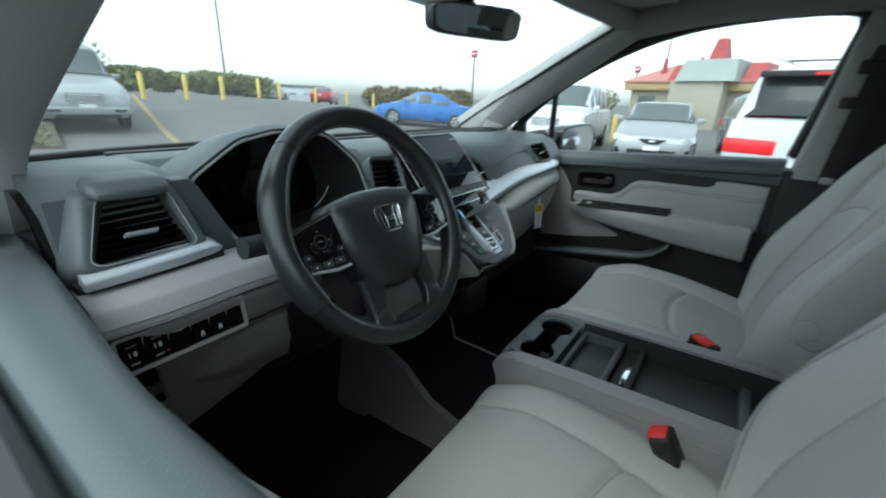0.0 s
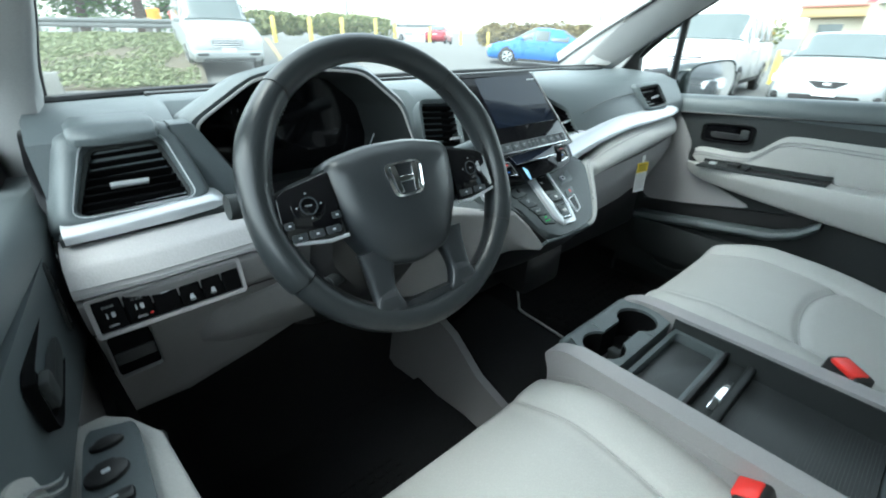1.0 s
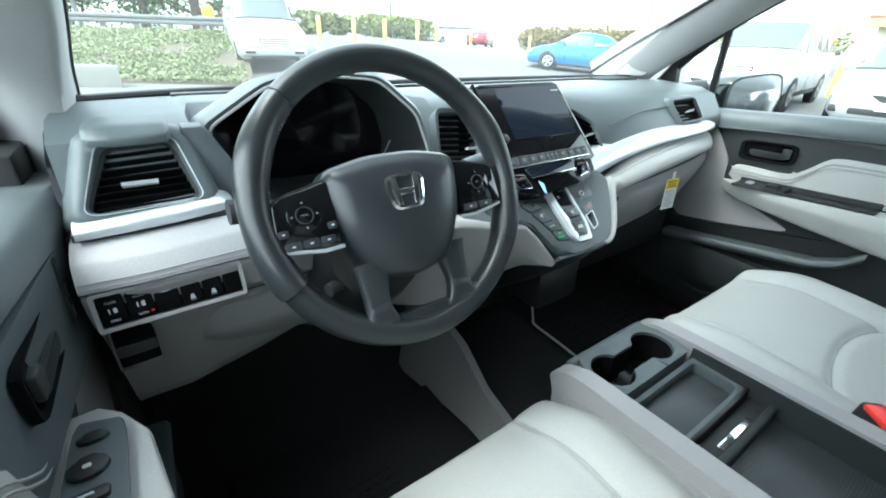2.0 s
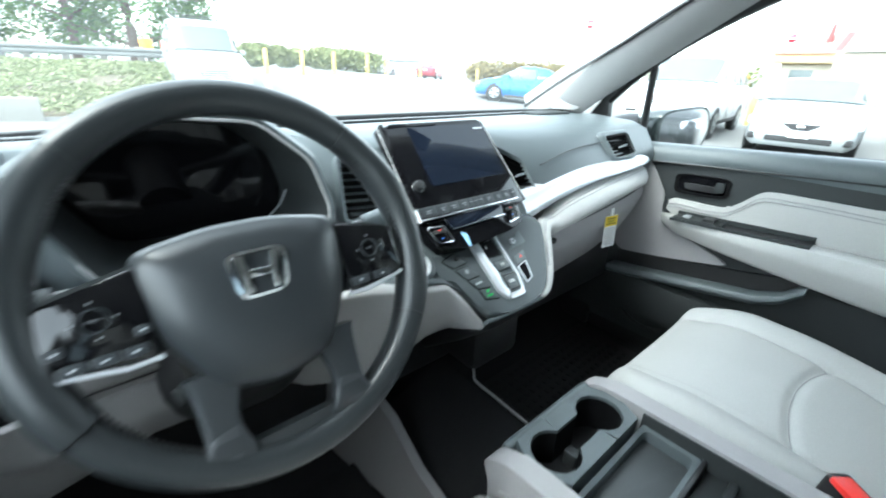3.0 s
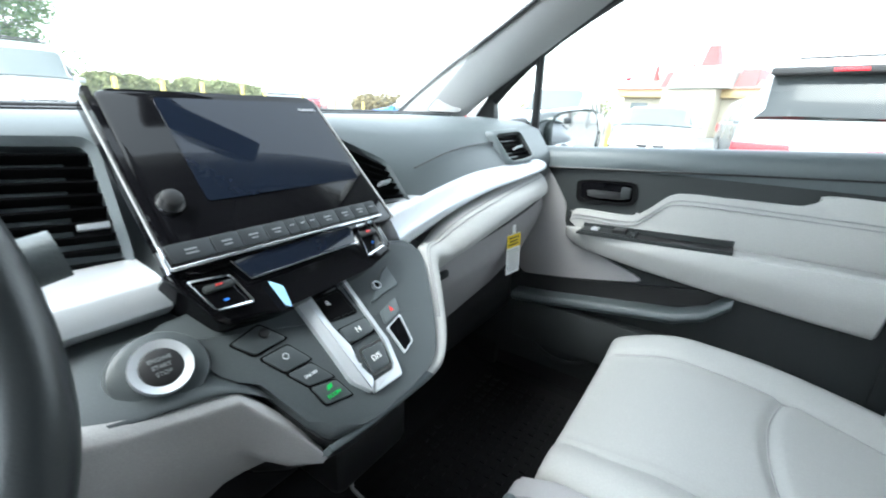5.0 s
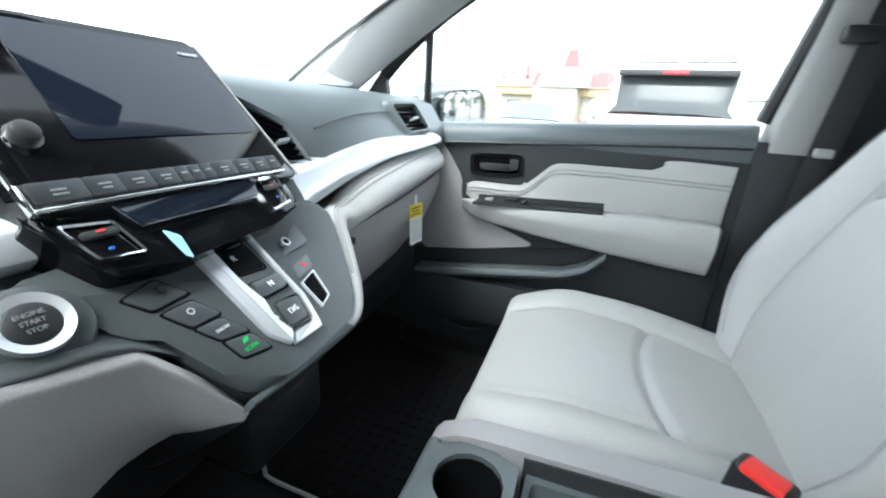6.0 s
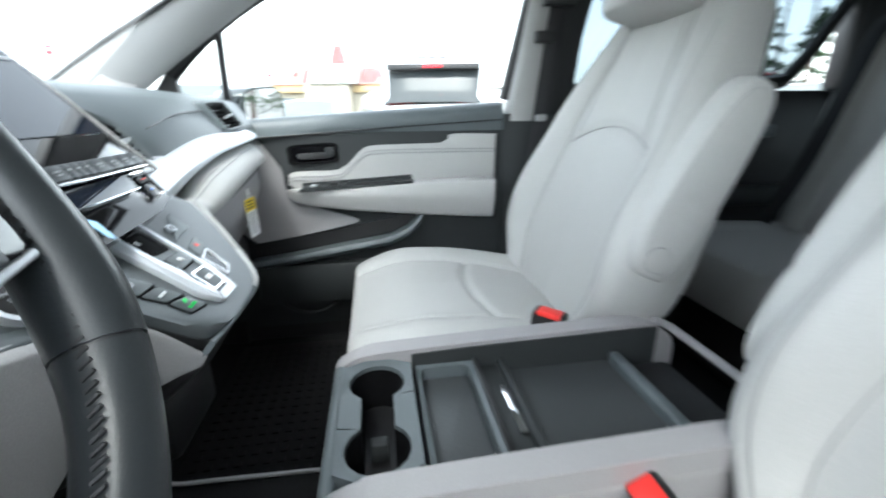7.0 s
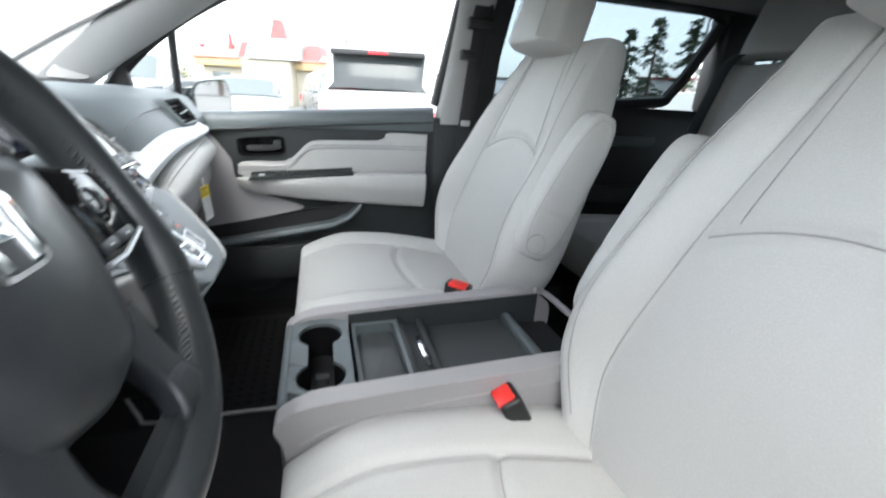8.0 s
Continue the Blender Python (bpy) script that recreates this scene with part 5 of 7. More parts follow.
    slot = part("display_panel", plate(soften([(-0.080, -0.097), (-0.072, -0.117), (0.050, -0.115), (0.056, -0.096)][::-1], 0.10, 4), 0.006, D2, 0.001), SCREEN, d, "dark climate display with bright lower edge")
    part("bright_edge", tube([D2 @ Vector((-0.081, -0.098, 0.001)), D2 @ Vector((-0.0725, -0.118, 0.001)), D2 @ Vector((0.050, -0.116, 0.001))], 0.0009, 6), CHROME, slot)
    # temperature rockers in bright frames
    for q in (soften([(0.063, -0.096), (0.090, -0.096), (0.086, -0.129), (0.056, -0.134)][::-1], 0.08, 3), soften([(-0.119, -0.104), (-0.086, -0.108), (-0.078, -0.137), (-0.108, -0.134)][::-1], 0.08, 3)):
        cu, cv = sum(p[0] for p in q) / len(q), sum(p[1] for p in q) / len(q)
        inn = [(cu + (p[0] - cu) * 0.90, cv + (p[1] - cv) * 0.90) for p in q]
        dial = part("temperature_dial", frame_plate(q, inn, 0.006, F(C0 + N * 0.003), lip=-0.001), CHROME, d, "gloss rocker in a chrome frame")
        part("rocker", plate(inn, 0.003, F(C0 - N * 0.0005), 0.001), PIANO, dial)
        part("rocker_ridge", plate(rounded(0.024, 0.006, 0.002, 4, cu, cv + 0.006), 0.004, F(C0 + N * 0.003), 0.001), DARK, dial)
        part("hot_mark", plate(rounded(0.006, 0.0012, 0.0005, 3, cu, cv + 0.007), 0.0006, F(C0 + N * 0.0036)), RED, dial)
        part("cold_mark", plate(rounded(0.004, 0.002, 0.0006, 3, cu + 0.001, cv - 0.006), 0.0006, F(C0 + N * 0.0004)), BLUEPRINT, dial)
    part("protective_film", plate(soften([(-0.061, -0.124), (-0.050, -0.133), (-0.052, -0.154), (-0.057, -0.150)][::-1], 0.15, 3), 0.0006, F(C0 + N * 0.004)), FILM, d, "peeling bluish protective film")

    # gear-selector pod
    up = Vector((0, 0.781, 0.625))
    PN = Vector((0, -0.625, 0.781))
    Q = lambda x, y: (x * 0.93 - 0.022 - 0.10 * (y - 0.043), 0.025 + (y - 0.043) * 0.824)

    def on_pod(x, y, lift=0.0):
        """A pose on the pod's tilted face."""
        return Matrix.Translation(Vector((x, y, 0.940 + (y - 0.025) * 0.80)) + PN * lift) @ Matrix((Vector((1, 0, 0)), up, PN)).transposed().to_4x4()

    G = lambda x, y, lift=0.0: on_pod(*Q(x, y), lift)
    o = soften([(-0.205, 0.120), (-0.125, 0.062), (-0.098, -0.040), (-0.055, -0.0495), (0.0, -0.048), (0.040, -0.044), (0.066, -0.030), (0.098, 0.004), (0.136, 0.053), (0.160, 0.090), (0.165, 0.118), (0.10, 0.135), (0.0, 0.135)], 0.25, 4)
    o = [(u * 0.95 - 0.016 - 0.06 * v, v * 0.90) for u, v in o]
    pod = part("selector_pod", plate(o, 0.05, on_pod(0.0, 0.025), 0.008, seg=3), SLATE, d, "slate pod of the push-button gear selector")
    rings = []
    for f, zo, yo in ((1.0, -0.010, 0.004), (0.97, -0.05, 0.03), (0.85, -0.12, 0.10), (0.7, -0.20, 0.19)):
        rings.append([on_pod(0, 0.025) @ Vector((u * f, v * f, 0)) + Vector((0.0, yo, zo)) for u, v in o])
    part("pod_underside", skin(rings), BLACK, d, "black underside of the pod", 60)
    top = [(-0.262, 0.150, 1.006), (-0.22, 0.138, 1.011), (-0.17, 0.135, 1.010), (-0.125, 0.125, 1.004)]
    mid_ = [(-0.262, 0.102, 0.993), (-0.215, 0.090, 0.990), (-0.165, 0.086, 0.982), (-0.118, 0.066, 0.962)]
    low = [(-0.262, 0.080, 0.985), (-0.215, 0.062, 0.978), (-0.155, 0.056, 0.970), (-0.112, 0.040, 0.936)]
    tip = [(-0.258, 0.082, 0.980), (-0.21, 0.060, 0.974), (-0.148, 0.050, 0.963), (-0.106, 0.034, 0.926)]
    rows = [curve(r_, 6) for r_ in (top, mid_, low, tip)]
    rings = [curve([rows[q][k] for q in range(4)], 5) for k in range(len(rows[0]))]
    part("pod_wing", skin([list(r_) + [r_[-1] + Vector((0.01, 0.05, -0.03)), r_[0] + Vector((0.0, 0.02, -0.04))] for r_ in rings]), SLATE, d, "slate wing curving up to the start button", 60)
    on = lambda pts: [(Q(x, y)[0], (Q(x, y)[1] - 0.025) / 0.781) for x, y in pts]
    G0 = lambda lift: on_pod(0.0, 0.025, lift)
    part("key_bed", plate(on([(-0.020, 0.139), (0.026, 0.139), (0.019, 0.070), (0.016, 0.051), (0.005, 0.027), (-0.025, 0.027), (-0.029, 0.045), (-0.022, 0.060), (-0.025, 0.090)][::-1]), 0.003, G0(0.0018)), SLATE, pod)
    part("chrome_blade", plate(soften(on([(-0.028, 0.141), (-0.020, 0.132), (-0.0245, 0.087), (-0.0215, 0.060), (-0.029, 0.045), (-0.0255, 0.027), (-0.036, 0.019), (-0.047, 0.037), (-0.044, 0.070), (-0.040, 0.126)][::-1]), 0.14, 3), 0.006, G0(0.006), 0.0025), SILVER, pod, "satin metal blade beside the keys")
    part("chrome_blade", plate(soften(on([(0.026, 0.141), (0.030, 0.140), (0.0305, 0.125), (0.0235, 0.070), (0.0215, 0.051), (0.0105, 0.026), (0.006, 0.0165), (-0.034, 0.0175), (-0.0245, 0.0260), (0.003, 0.0255), (0.0065, 0.030), (0.0165, 0.051), (0.0190, 0.070), (0.0258, 0.125)][::-1]), 0.10, 3), 0.005, G0(0.005), 0.0012), SILVER, pod)
    for txt, quad, lift, c in (("P", [(-0.0165, 0.136), (0.019, 0.136), (0.014, 0.121), (-0.0185, 0.121)], 0.006, (-0.001, 0.128)), ("R", [(-0.019, 0.118), (0.015, 0.118), (0.014, 0.092), (-0.019, 0.095)], 0.0026, (-0.008, 0.110)), ("N", [(-0.0185, 0.082), (0.017, 0.081), (0.0155, 0.066), (-0.021, 0.066)], 0.006, (-0.002, 0.0735)), ("D/S", [(-0.017, 0.055), (0.012, 0.053), (0.001, 0.031), (-0.023, 0.032)], 0.006, (-0.007, 0.043))):
        q = soften(on(quad[::-1]), 0.14, 4)
        key = part("gear_key", plate(q, 0.004, G0(lift), 0.0012), VENT if txt == "R" else SLATE, pod)
        words(txt, 0.0080, G(c[0], c[1], lift + 0.0006), WHITE if txt != "P" else PRINT, key)
        cu, cv = sum(p[0] for p in q) / len(q), sum(p[1] for p in q) / len(q)
        rim = [(cu + (p[0] - cu) * 1.14, cv + (p[1] - cv) * 1.22) for p in q]
        part("key_frame", frame_plate(rim, [(cu + (p[0] - cu) * 1.02, cv + (p[1] - cv) * 1.03) for p in q], 0.004, G0(0.0055 if txt == "D/S" else 0.0025)), CHROME if txt == "D/S" else VENT, key)
    for k, quad in enumerate(([(-0.113, 0.112), (-0.082, 0.118), (-0.068, 0.098), (-0.102, 0.096)], [(-0.100, 0.091), (-0.072, 0.092), (-0.062, 0.072), (-0.090, 0.072)], [(-0.090, 0.070), (-0.065, 0.069), (-0.055, 0.049), (-0.081, 0.053)], [(-0.081, 0.051), (-0.056, 0.046), (-0.052, 0.028), (-0.079, 0.033)])):
        q = soften(on(quad[::-1]), 0.12, 3)
        c = (sum(p[0] for p in quad) / 4, sum(p[1] for p in quad) / 4)
        key = part("mode_key", plate(q, 0.003, G0(0.0022), 0.0008), SLATE, pod)
        cu, cv = sum(p[0] for p in q) / len(q), sum(p[1] for p in q) / len(q)
        part("key_gap", frame_plate([(cu + (p[0] - cu) * 1.10, cv + (p[1] - cv) * 1.15) for p in q], q, 0.002, G0(0.0010)), VENT, key)
        if k == 3:
            words("ECON", 0.0048, G(c[0], c[1] - 0.003, 0.0026), GREEN, key, "lamp")
            part("lamp", plate([(-0.003, -0.002), (0.003, -0.001), (0.004, 0.003), (-0.001, 0.002)], 0.0004, G(c[0], c[1] + 0.004, 0.0028)), GREEN, key, "lit green mode lamp")
        elif k == 2:
            words("SNOW", 0.0042, G(c[0], c[1], 0.0026), PRINT, key)
        elif k == 1:
            part("symbol", ring(G(c[0], c[1] + 0.002, 0.0027), 0.0022, 0.0030, 0.0004, 20), PRINT, key)
        else:
            part("outlet_cap", disc(G(-0.084, 0.109, 0.005), 0.0045, 0.004, 0.001, 20), BLACK, key)
    part("side_panel", plate(soften(on([(0.040, 0.092), (0.085, 0.118), (0.100, 0.124), (0.094, 0.098), (0.060, 0.096)][::-1]), 0.10, 3), 0.002, G0(0.0016), 0.0006), DASH, pod)
    oc = part("outlet_cap", ring(G(0.064, 0.107, 0.004), 0.0035, 0.0055, 0.004, 24), SILVER, pod)
    part("outlet_hole", disc(G(0.064, 0.107, 0.003), 0.0036, 0.002, 0, 18), VENT, oc)
    hz = part("hazard_key", plate(soften(on([(0.035, 0.066), (0.042, 0.080), (0.074, 0.086), (0.066, 0.071)][::-1]), 0.12, 3), 0.003, G0(0.0028), 0.0008), DASH, pod)
    part("symbol", plate([(-0.003, -0.0025), (0.003, -0.0025), (0, 0.0035)], 0.0004, G(0.056, 0.077, 0.0033)), RED, hz)
    q = soften(on([(0.033, 0.062), (0.062, 0.068), (0.050, 0.037), (0.029, 0.031)][::-1]), 0.08, 3)
    cu, cv = sum(p[0] for p in q) / len(q), sum(p[1] for p in q) / len(q)
    ub = part("usb_bay", frame_plate(q, [(cu + (p[0] - cu) * 0.86, cv + (p[1] - cv) * 0.90) for p in q], 0.004, G0(0.003)), SILVER, pod, "bright framed bay")
    part("usb_slot", plate([(cu + (p[0] - cu) * 0.86, cv + (p[1] - cv) * 0.90) for p in q], 0.001, G0(0.0012)), PIANO, ub)

    # start button with its boss
    SB = facing((-0.185, 0.0765, 0.9960), (-0.08, -0.70, 0.71))
    boss = part("start_boss", disc(SB @ Matrix.Translation((0, 0, -0.005)) @ Matrix.Diagonal((1.15, 1.06, 1, 1)), 0.0285, 0.03, 0.007), SLATE, d, "slate boss round the start button")
    st = part("start_button", disc(SB @ Matrix.Translation((0, 0, 0.001)), 0.0140, 0.01, 0.002), BLACK, boss, "black start button with silver ring")
    part("button_ring", ring(SB @ Matrix.Translation((0, 0, 0.002)), 0.0138, 0.0196, 0.012, lip=-0.002), SILVER, st)
    for k, tx in enumerate(("ENGINE", "START", "STOP")):
        words(tx, 0.0042, SB @ Matrix.Translation((0, 0.0052 - 0.0052 * k, 0.0013)), DIMPRINT, st)
    # link between boss and column
    rings = []
    for x, y, z, e, b in ((-0.40, 0.17, 0.985, 0.0, 0.80), (-0.34, 0.105, 0.985, 0.0, 0.79), (-0.27, 0.070, 0.990, 0.0, 0.785), (-0.215, 0.053, 0.980, 0.0, 0.80), (-0.150, 0.0460, 0.968, 0.0, 0.832), (-0.124, 0.022, 0.935, 0.004, 0.856), (-0.106, 0.006, 0.905, 0.01, 0.872)):
        mid_z = max(z - 0.055 + e, b + 0.010)
        rings.append([(x, p_, q_) for p_, q_ in soften([(0.26, z - 0.01), (y + 0.012, z), (y - 0.002, z - 0.010), (y + 0.006, mid_z), (y + 0.055, b + 0.005), (y + 0.110, b - 0.025), (0.28, b - 0.04)], 0.16, 4)])
    part("centre_knee", skin(rings), KNEELIT, d, "warm grey knee pad beside the pod", 60)
    part("silver_link", skin([[(x, y, z) for y, z in soften([(0.19, 1.045), (0.130, 1.040), (0.118, 1.018), (0.135, 1.005), (0.19, 1.0)], 0.2, 3)] for x in (-0.30, -0.24, -0.155)]), SILVER, d, "satin silver strip beside the column")

    # passenger side: silver band, pale band, glove box
    path = curve([(0.118, 0.128, 1.010), (0.150, 0.130, 1.018), (0.25, 0.132, 1.036), (0.36, 0.130, 1.050), (0.48, 0.127, 1.055), (0.60, 0.131, 1.058), (0.69, 0.155, 1.057), (0.738, 0.184, 1.055)], 6)
    sec = soften([(0.045, 0.022), (0.008, 0.016), (-0.012, 0.000), (-0.014, -0.012), (0.045, -0.020)], 0.2, 3)
    rings = []
    for k, p in enumerate(path):
        t = k / (len(path) - 1)
        g = 1.75 - 1.05 * min(1, t * 1.5)
        rings.append([(p.x, p.y + u, p.z + v * g) for u, v in sec])
    part("silver_band", skin(rings), SILVER, d, "satin silver band across the dashboard", 50)
    pz = lambda x, y: (x - 0.010, y, 0.904 + y * 0.76)
    upper = curve([(0.742, 0.235, 1.024), (0.715, 0.195, 1.033), (0.62, 0.160, 1.038), (0.45, 0.143, 1.034), (0.30, 0.138, 1.018), (0.230, 0.137, 1.000), (0.190, 0.132, 0.984), pz(0.153, 0.107), pz(0.121, 0.070), pz(0.084, 0.033), pz(0.055, 0.010), pz(0.027, 0.0045), pz(-0.014, 0.0025), pz(-0.055, 0.0005), pz(-0.098, 0.003)], 6)
    lower = curve([(0.742, 0.192, 0.982), (0.715, 0.150, 0.990), (0.62, 0.112, 0.995), (0.45, 0.094, 0.989), (0.30, 0.087, 0.974), (0.245, 0.088, 0.966), (0.208, 0.092, 0.962), pz(0.174, 0.086), pz(0.137, 0.053), pz(0.102, 0.022), pz(0.068, 0.001), pz(0.038, -0.005), pz(-0.007, -0.0055), pz(-0.053, -0.0045), pz(-0.099, -0.002)], 6)
    rings, seams = [], ([], [])
    for k, (a, b) in enumerate(zip(upper, lower)):
        dr = (upper[min(k + 1, len(upper) - 1)] - upper[max(k - 1, 0)]).normalized()
        n = dr.cross(a - b).normalized()
        if n.dot(Vector((0, -0.6, 0.75))) < 0:
            n = -n
        w = (a - b).length
        g = lambda t: a.lerp(b, t) + n * (0.006 + 0.16 * w * math.sin(math.pi * t) ** 0.8)
        rings.append([a - n * 0.02, a + n * 0.003, g(0.12), g(0.3), g(0.5), g(0.7), g(0.88), b + n * 0.003, b - n * min(0.02, w * 0.7) + (a - b) * 0.1])
        for row_, t in zip(seams, (0.30, 0.42)):
            row_.append(g(t) + n * 0.0004)
    part("leather_band", skin(rings[:67]), LEATHER, d, "pale leather band sweeping down beside the pod", 70)
    part("pod_rim", skin(rings[66:]), DASH, d, "slate lower rim of the pod", 70)
    for row_ in seams:
        part("stitching", tube(row_[6:54], 0.0009, 5), STITCH, d)
    rings = []
    for x, y, z0, z1 in ((0.215, 0.165, 0.76, 0.975), (0.32, 0.155, 0.765, 0.99), (0.50, 0.155, 0.785, 1.0), (0.66, 0.165, 0.81, 1.01), (0.735, 0.185, 0.83, 1.01)):
        rings.append([(x, q, z) for q, z in soften([(y + 0.10, z1), (y - 0.015, z1), (y - 0.03, (z0 + z1) / 2 + 0.02), (y + 0.02, z0 + 0.01), (y + 0.12, z0)], 0.2, 4)])
    gb = part("glove_box", skin(rings), TRIMGREY, d, "warm grey glove box lid", 60)
    part("lid_gap", tube(curve([(0.235, 0.132, 0.935), (0.40, 0.122, 0.955), (0.56, 0.124, 0.972), (0.68, 0.136, 0.985)], 6), 0.0022, 6), BLACK, gb)
    part("latch", box((0.225, 0.128, 0.905), (0.262, 0.140, 0.918), 0.004), DARK, gb)
    part("underside", box((-0.20, 0.20, 0.66), (0.70, 0.50, 0.79), 0.02), BLACK, d, "black underside and ducts")
    part("side_duct", box((-0.02, 0.10, 0.69), (0.12, 0.30, 0.80), 0.015), BLACK, d)
    part("speaker_grille", box((0.50, 0.40, 1.150), (0.66, 0.47, 1.160), 0.004), DARK, d)
    part("end_cap", plate(soften([(0.172, 0.84), (0.158, 1.030), (0.205, 1.060), (0.235, 1.115), (0.290, 1.140), (0.50, 1.135), (0.50, 0.84)][::-1], 0.12, 4), 0.012, Matrix(((0, 0, 1, -0.762), (1, 0, 0, 0), (0, 1, 0, 0), (0, 0, 0, 1))), 0.003), PIANO, d, "glossy black end face")
    return d


build_dashboard()


# ---- warning tag on the glove box ----
def build_tag():
    d = thing("warning_tag", (0.53, 0.12, 0.92), "white and yellow warning tag hanging from the glove box", "paper tag")
    M = facing((0.500, 0.122, 0.884), (-0.15, -1, 0.05), (0, 0, 1)) 
    part("card", plate(rounded(0.050, 0.088, 0.002, 3), 0.0006, M), WHITE, d)
    part("yellow_field", plate(rounded(0.050, 0.028, 0.001, 3, 0, 0.029), 0.0004, M @ Matrix.Translation((0, 0, 0.0006))), YELLOW, d)
    for k in range(3):
        part("print_line", plate(rounded(0.036 - 0.006 * (k % 2), 0.0028, 0.001, 3, -0.002, 0.036 - 0.007 * k), 0.0003, M @ Matrix.Translation((0, 0, 0.0011))), BLACK, d)
    for k in range(9):
        part("print_line", plate(rounded(0.040 - 0.008 * (k % 3 == 2), 0.0016, 0.0005, 3, -0.001, 0.009 - 0.0056 * k), 0.0003, M @ Matrix.Translation((0, 0, 0.0006))), STITCH, d)
    part("loop", plate(rounded(0.012, 0.022, 0.003, 4, 0.0, 0.053), 0.0005, M), WHITE, d)


build_tag()


# ---- steering wheel ----
def build_wheel():
    d = thing("steering_wheel", WHEEL, "black leather steering wheel with grey spokes and chrome badge", "steering wheel")
    N = Vector((0, -0.892, 0.451)).normalized()      # towards the driver
    M = facing(WHEEL, N)
    R, r = 0.1690, 0.0172
    k = 96

    def at(a, rad=R, lift=0.0):
        return M @ Vector((rad * math.cos(a), rad * math.sin(a), lift))

    def thick(a):
        g = 0.0
        for c in (22, 158, 202, -22):
            g += 0.0030 * math.exp(-((math.degrees(a) - c) / 14) ** 2)
        return r + g

    def rim(a0, a1, name, mat_, grow=1.0, n=30):
        rings = []
        for j in range(n + 1):
            a = a0 + (a1 - a0) * j / n
            c, out = at(a), (at(a) - M.translation).normalized()
            t = thick(a) * grow
            rings.append([c + out * t * 0.92 * math.cos(q) + N * t * 1.08 * math.sin(q) for q in (2 * math.pi * i / 18 for i in range(18))])
        return part(name, skin(rings), mat_, d, "", 60)

    cuts = [radians(c) for c in (-152, -31, 47, 133, 208)]
    for j in range(4):
        rim(cuts[j] + 0.006, cuts[j + 1] - 0.006, "rim_wrap", WHEELSKIN)
    rim(radians(-180), radians(180), "rim_core", BLACK, 0.93, 72)
    # stitching on the inner side of the grips
    for c0, c1 in ((-60, 44), (136, 240)):
        st = bmesh.new()
        for j in range(54):
            a = radians(c0 + (c1 - c0) * j / 53)
            p = at(a, R - r * 0.97, 0.004)
            q = at(a + 0.018, R - r * 0.90, 0.0095)
            tube([p, q], 0.0011, 5, bm=st)
        part("stitching", st, BLACK, d, "dark sewn stitches")
    # hub pad: a rounded shield with a domed face
    M = M @ Matrix.Translation((-0.006, -0.011, 0.0))
    shield = soften([(-0.092, 0.050), (-0.030, 0.062), (0.030, 0.062), (0.092, 0.050), (0.084, -0.020), (0.052, -0.082), (0.0, -0.094), (-0.052, -0.082), (-0.084, -0.020)], 0.3, 5)
    rings = []
    for f, z in ((1.0, -0.030), (1.0, 0.000), (0.975, 0.010), (0.90, 0.0185), (0.70, 0.026), (0.40, 0.030), (0.10, 0.031)):
        rings.append([M @ Vector((u * f, v * f + 0.002 - 0.010 * (1 - f), z)) for u, v in shield])
    part("hub_pad", skin(rings), HUB, d, "charcoal airbag cover", 60)
    words("SRS AIRBAG", 0.006, M @ Matrix.Translation((0.0, -0.050, 0.0262)) @ Matrix.Rotation(radians(8), 4, 'X'), DARK, d)
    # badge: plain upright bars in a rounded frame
    L = M @ Matrix.Translation((0.0, 0.012, 0.0312)) @ Matrix.Diagonal((0.9, 0.9, 1, 1))
    bd = part("badge", frame_plate(soften([(-0.030, 0.023), (0.030, 0.023), (0.023, -0.023), (-0.023, -0.023)], 0.25, 5), soften([(-0.026, 0.020), (0.026, 0.020), (0.0195, -0.020), (-0.0195, -0.020)], 0.25, 5), 0.004, L, lip=0.001), BADGE, d, "chrome badge")
    for sgn in (-1, 1):
        part("badge_bar", plate([(sgn * 0.0215, 0.019), (sgn * 0.0125, 0.019), (sgn * 0.0085, -0.018), (sgn * 0.0165, -0.018)][::sgn], 0.004, L @ Matrix.Translation((0, 0, 0.002)), 0.001), BADGE, bd)
    part("badge_bar", plate([(-0.012, -0.004), (0.012, -0.004), (0.013, 0.004), (-0.013, 0.004)], 0.003, L @ Matrix.Translation((0, 0, 0.0016)), 0.0008), BADGE, bd)
    # side spokes with switch plates
    for sg in (-1, 1):
        Z = lambda u, v, z: M @ Vector((sg * u, v, z))
        sp = skin([[Z(0.070, 0.047, 0.008), Z(0.070, -0.030, 0.004), Z(0.070, -0.030, -0.018), Z(0.070, 0.047, -0.018)], [Z(0.130, 0.034, 0.008), Z(0.130, -0.030, 0.004), Z(0.130, -0.030, -0.016), Z(0.130, 0.034, -0.016)], [Z(0.164, 0.022, 0.004), Z(0.167, -0.026, 0.002), Z(0.167, -0.026, -0.012), Z(0.164, 0.022, -0.012)]])
        s = part("side_spoke", sp, DARK, d)
        pl = soften([(0.082 * sg, 0.042), (0.148 * sg, 0.026), (0.152 * sg, -0.024), (0.084 * sg, -0.034)][::sg], 0.14, 4)
        sw = part("switch_plate", plate(pl, 0.006, M @ Matrix.Translation((0, 0, 0.013)), 0.002), GLOSS, s, "gloss black switch plate")
        part("silver_edge", tube([Z(0.082, -0.033, 0.012), Z(0.105, -0.034, 0.013), Z(0.150, -0.026, 0.011)], 0.0022, 6), SILVER, s, "silver lower edge")
        if sg < 0:
            part("silver_edge", tube([Z(0.152, 0.024, 0.011), Z(0.155, -0.022, 0.011)], 0.0018, 6), SILVER, s)
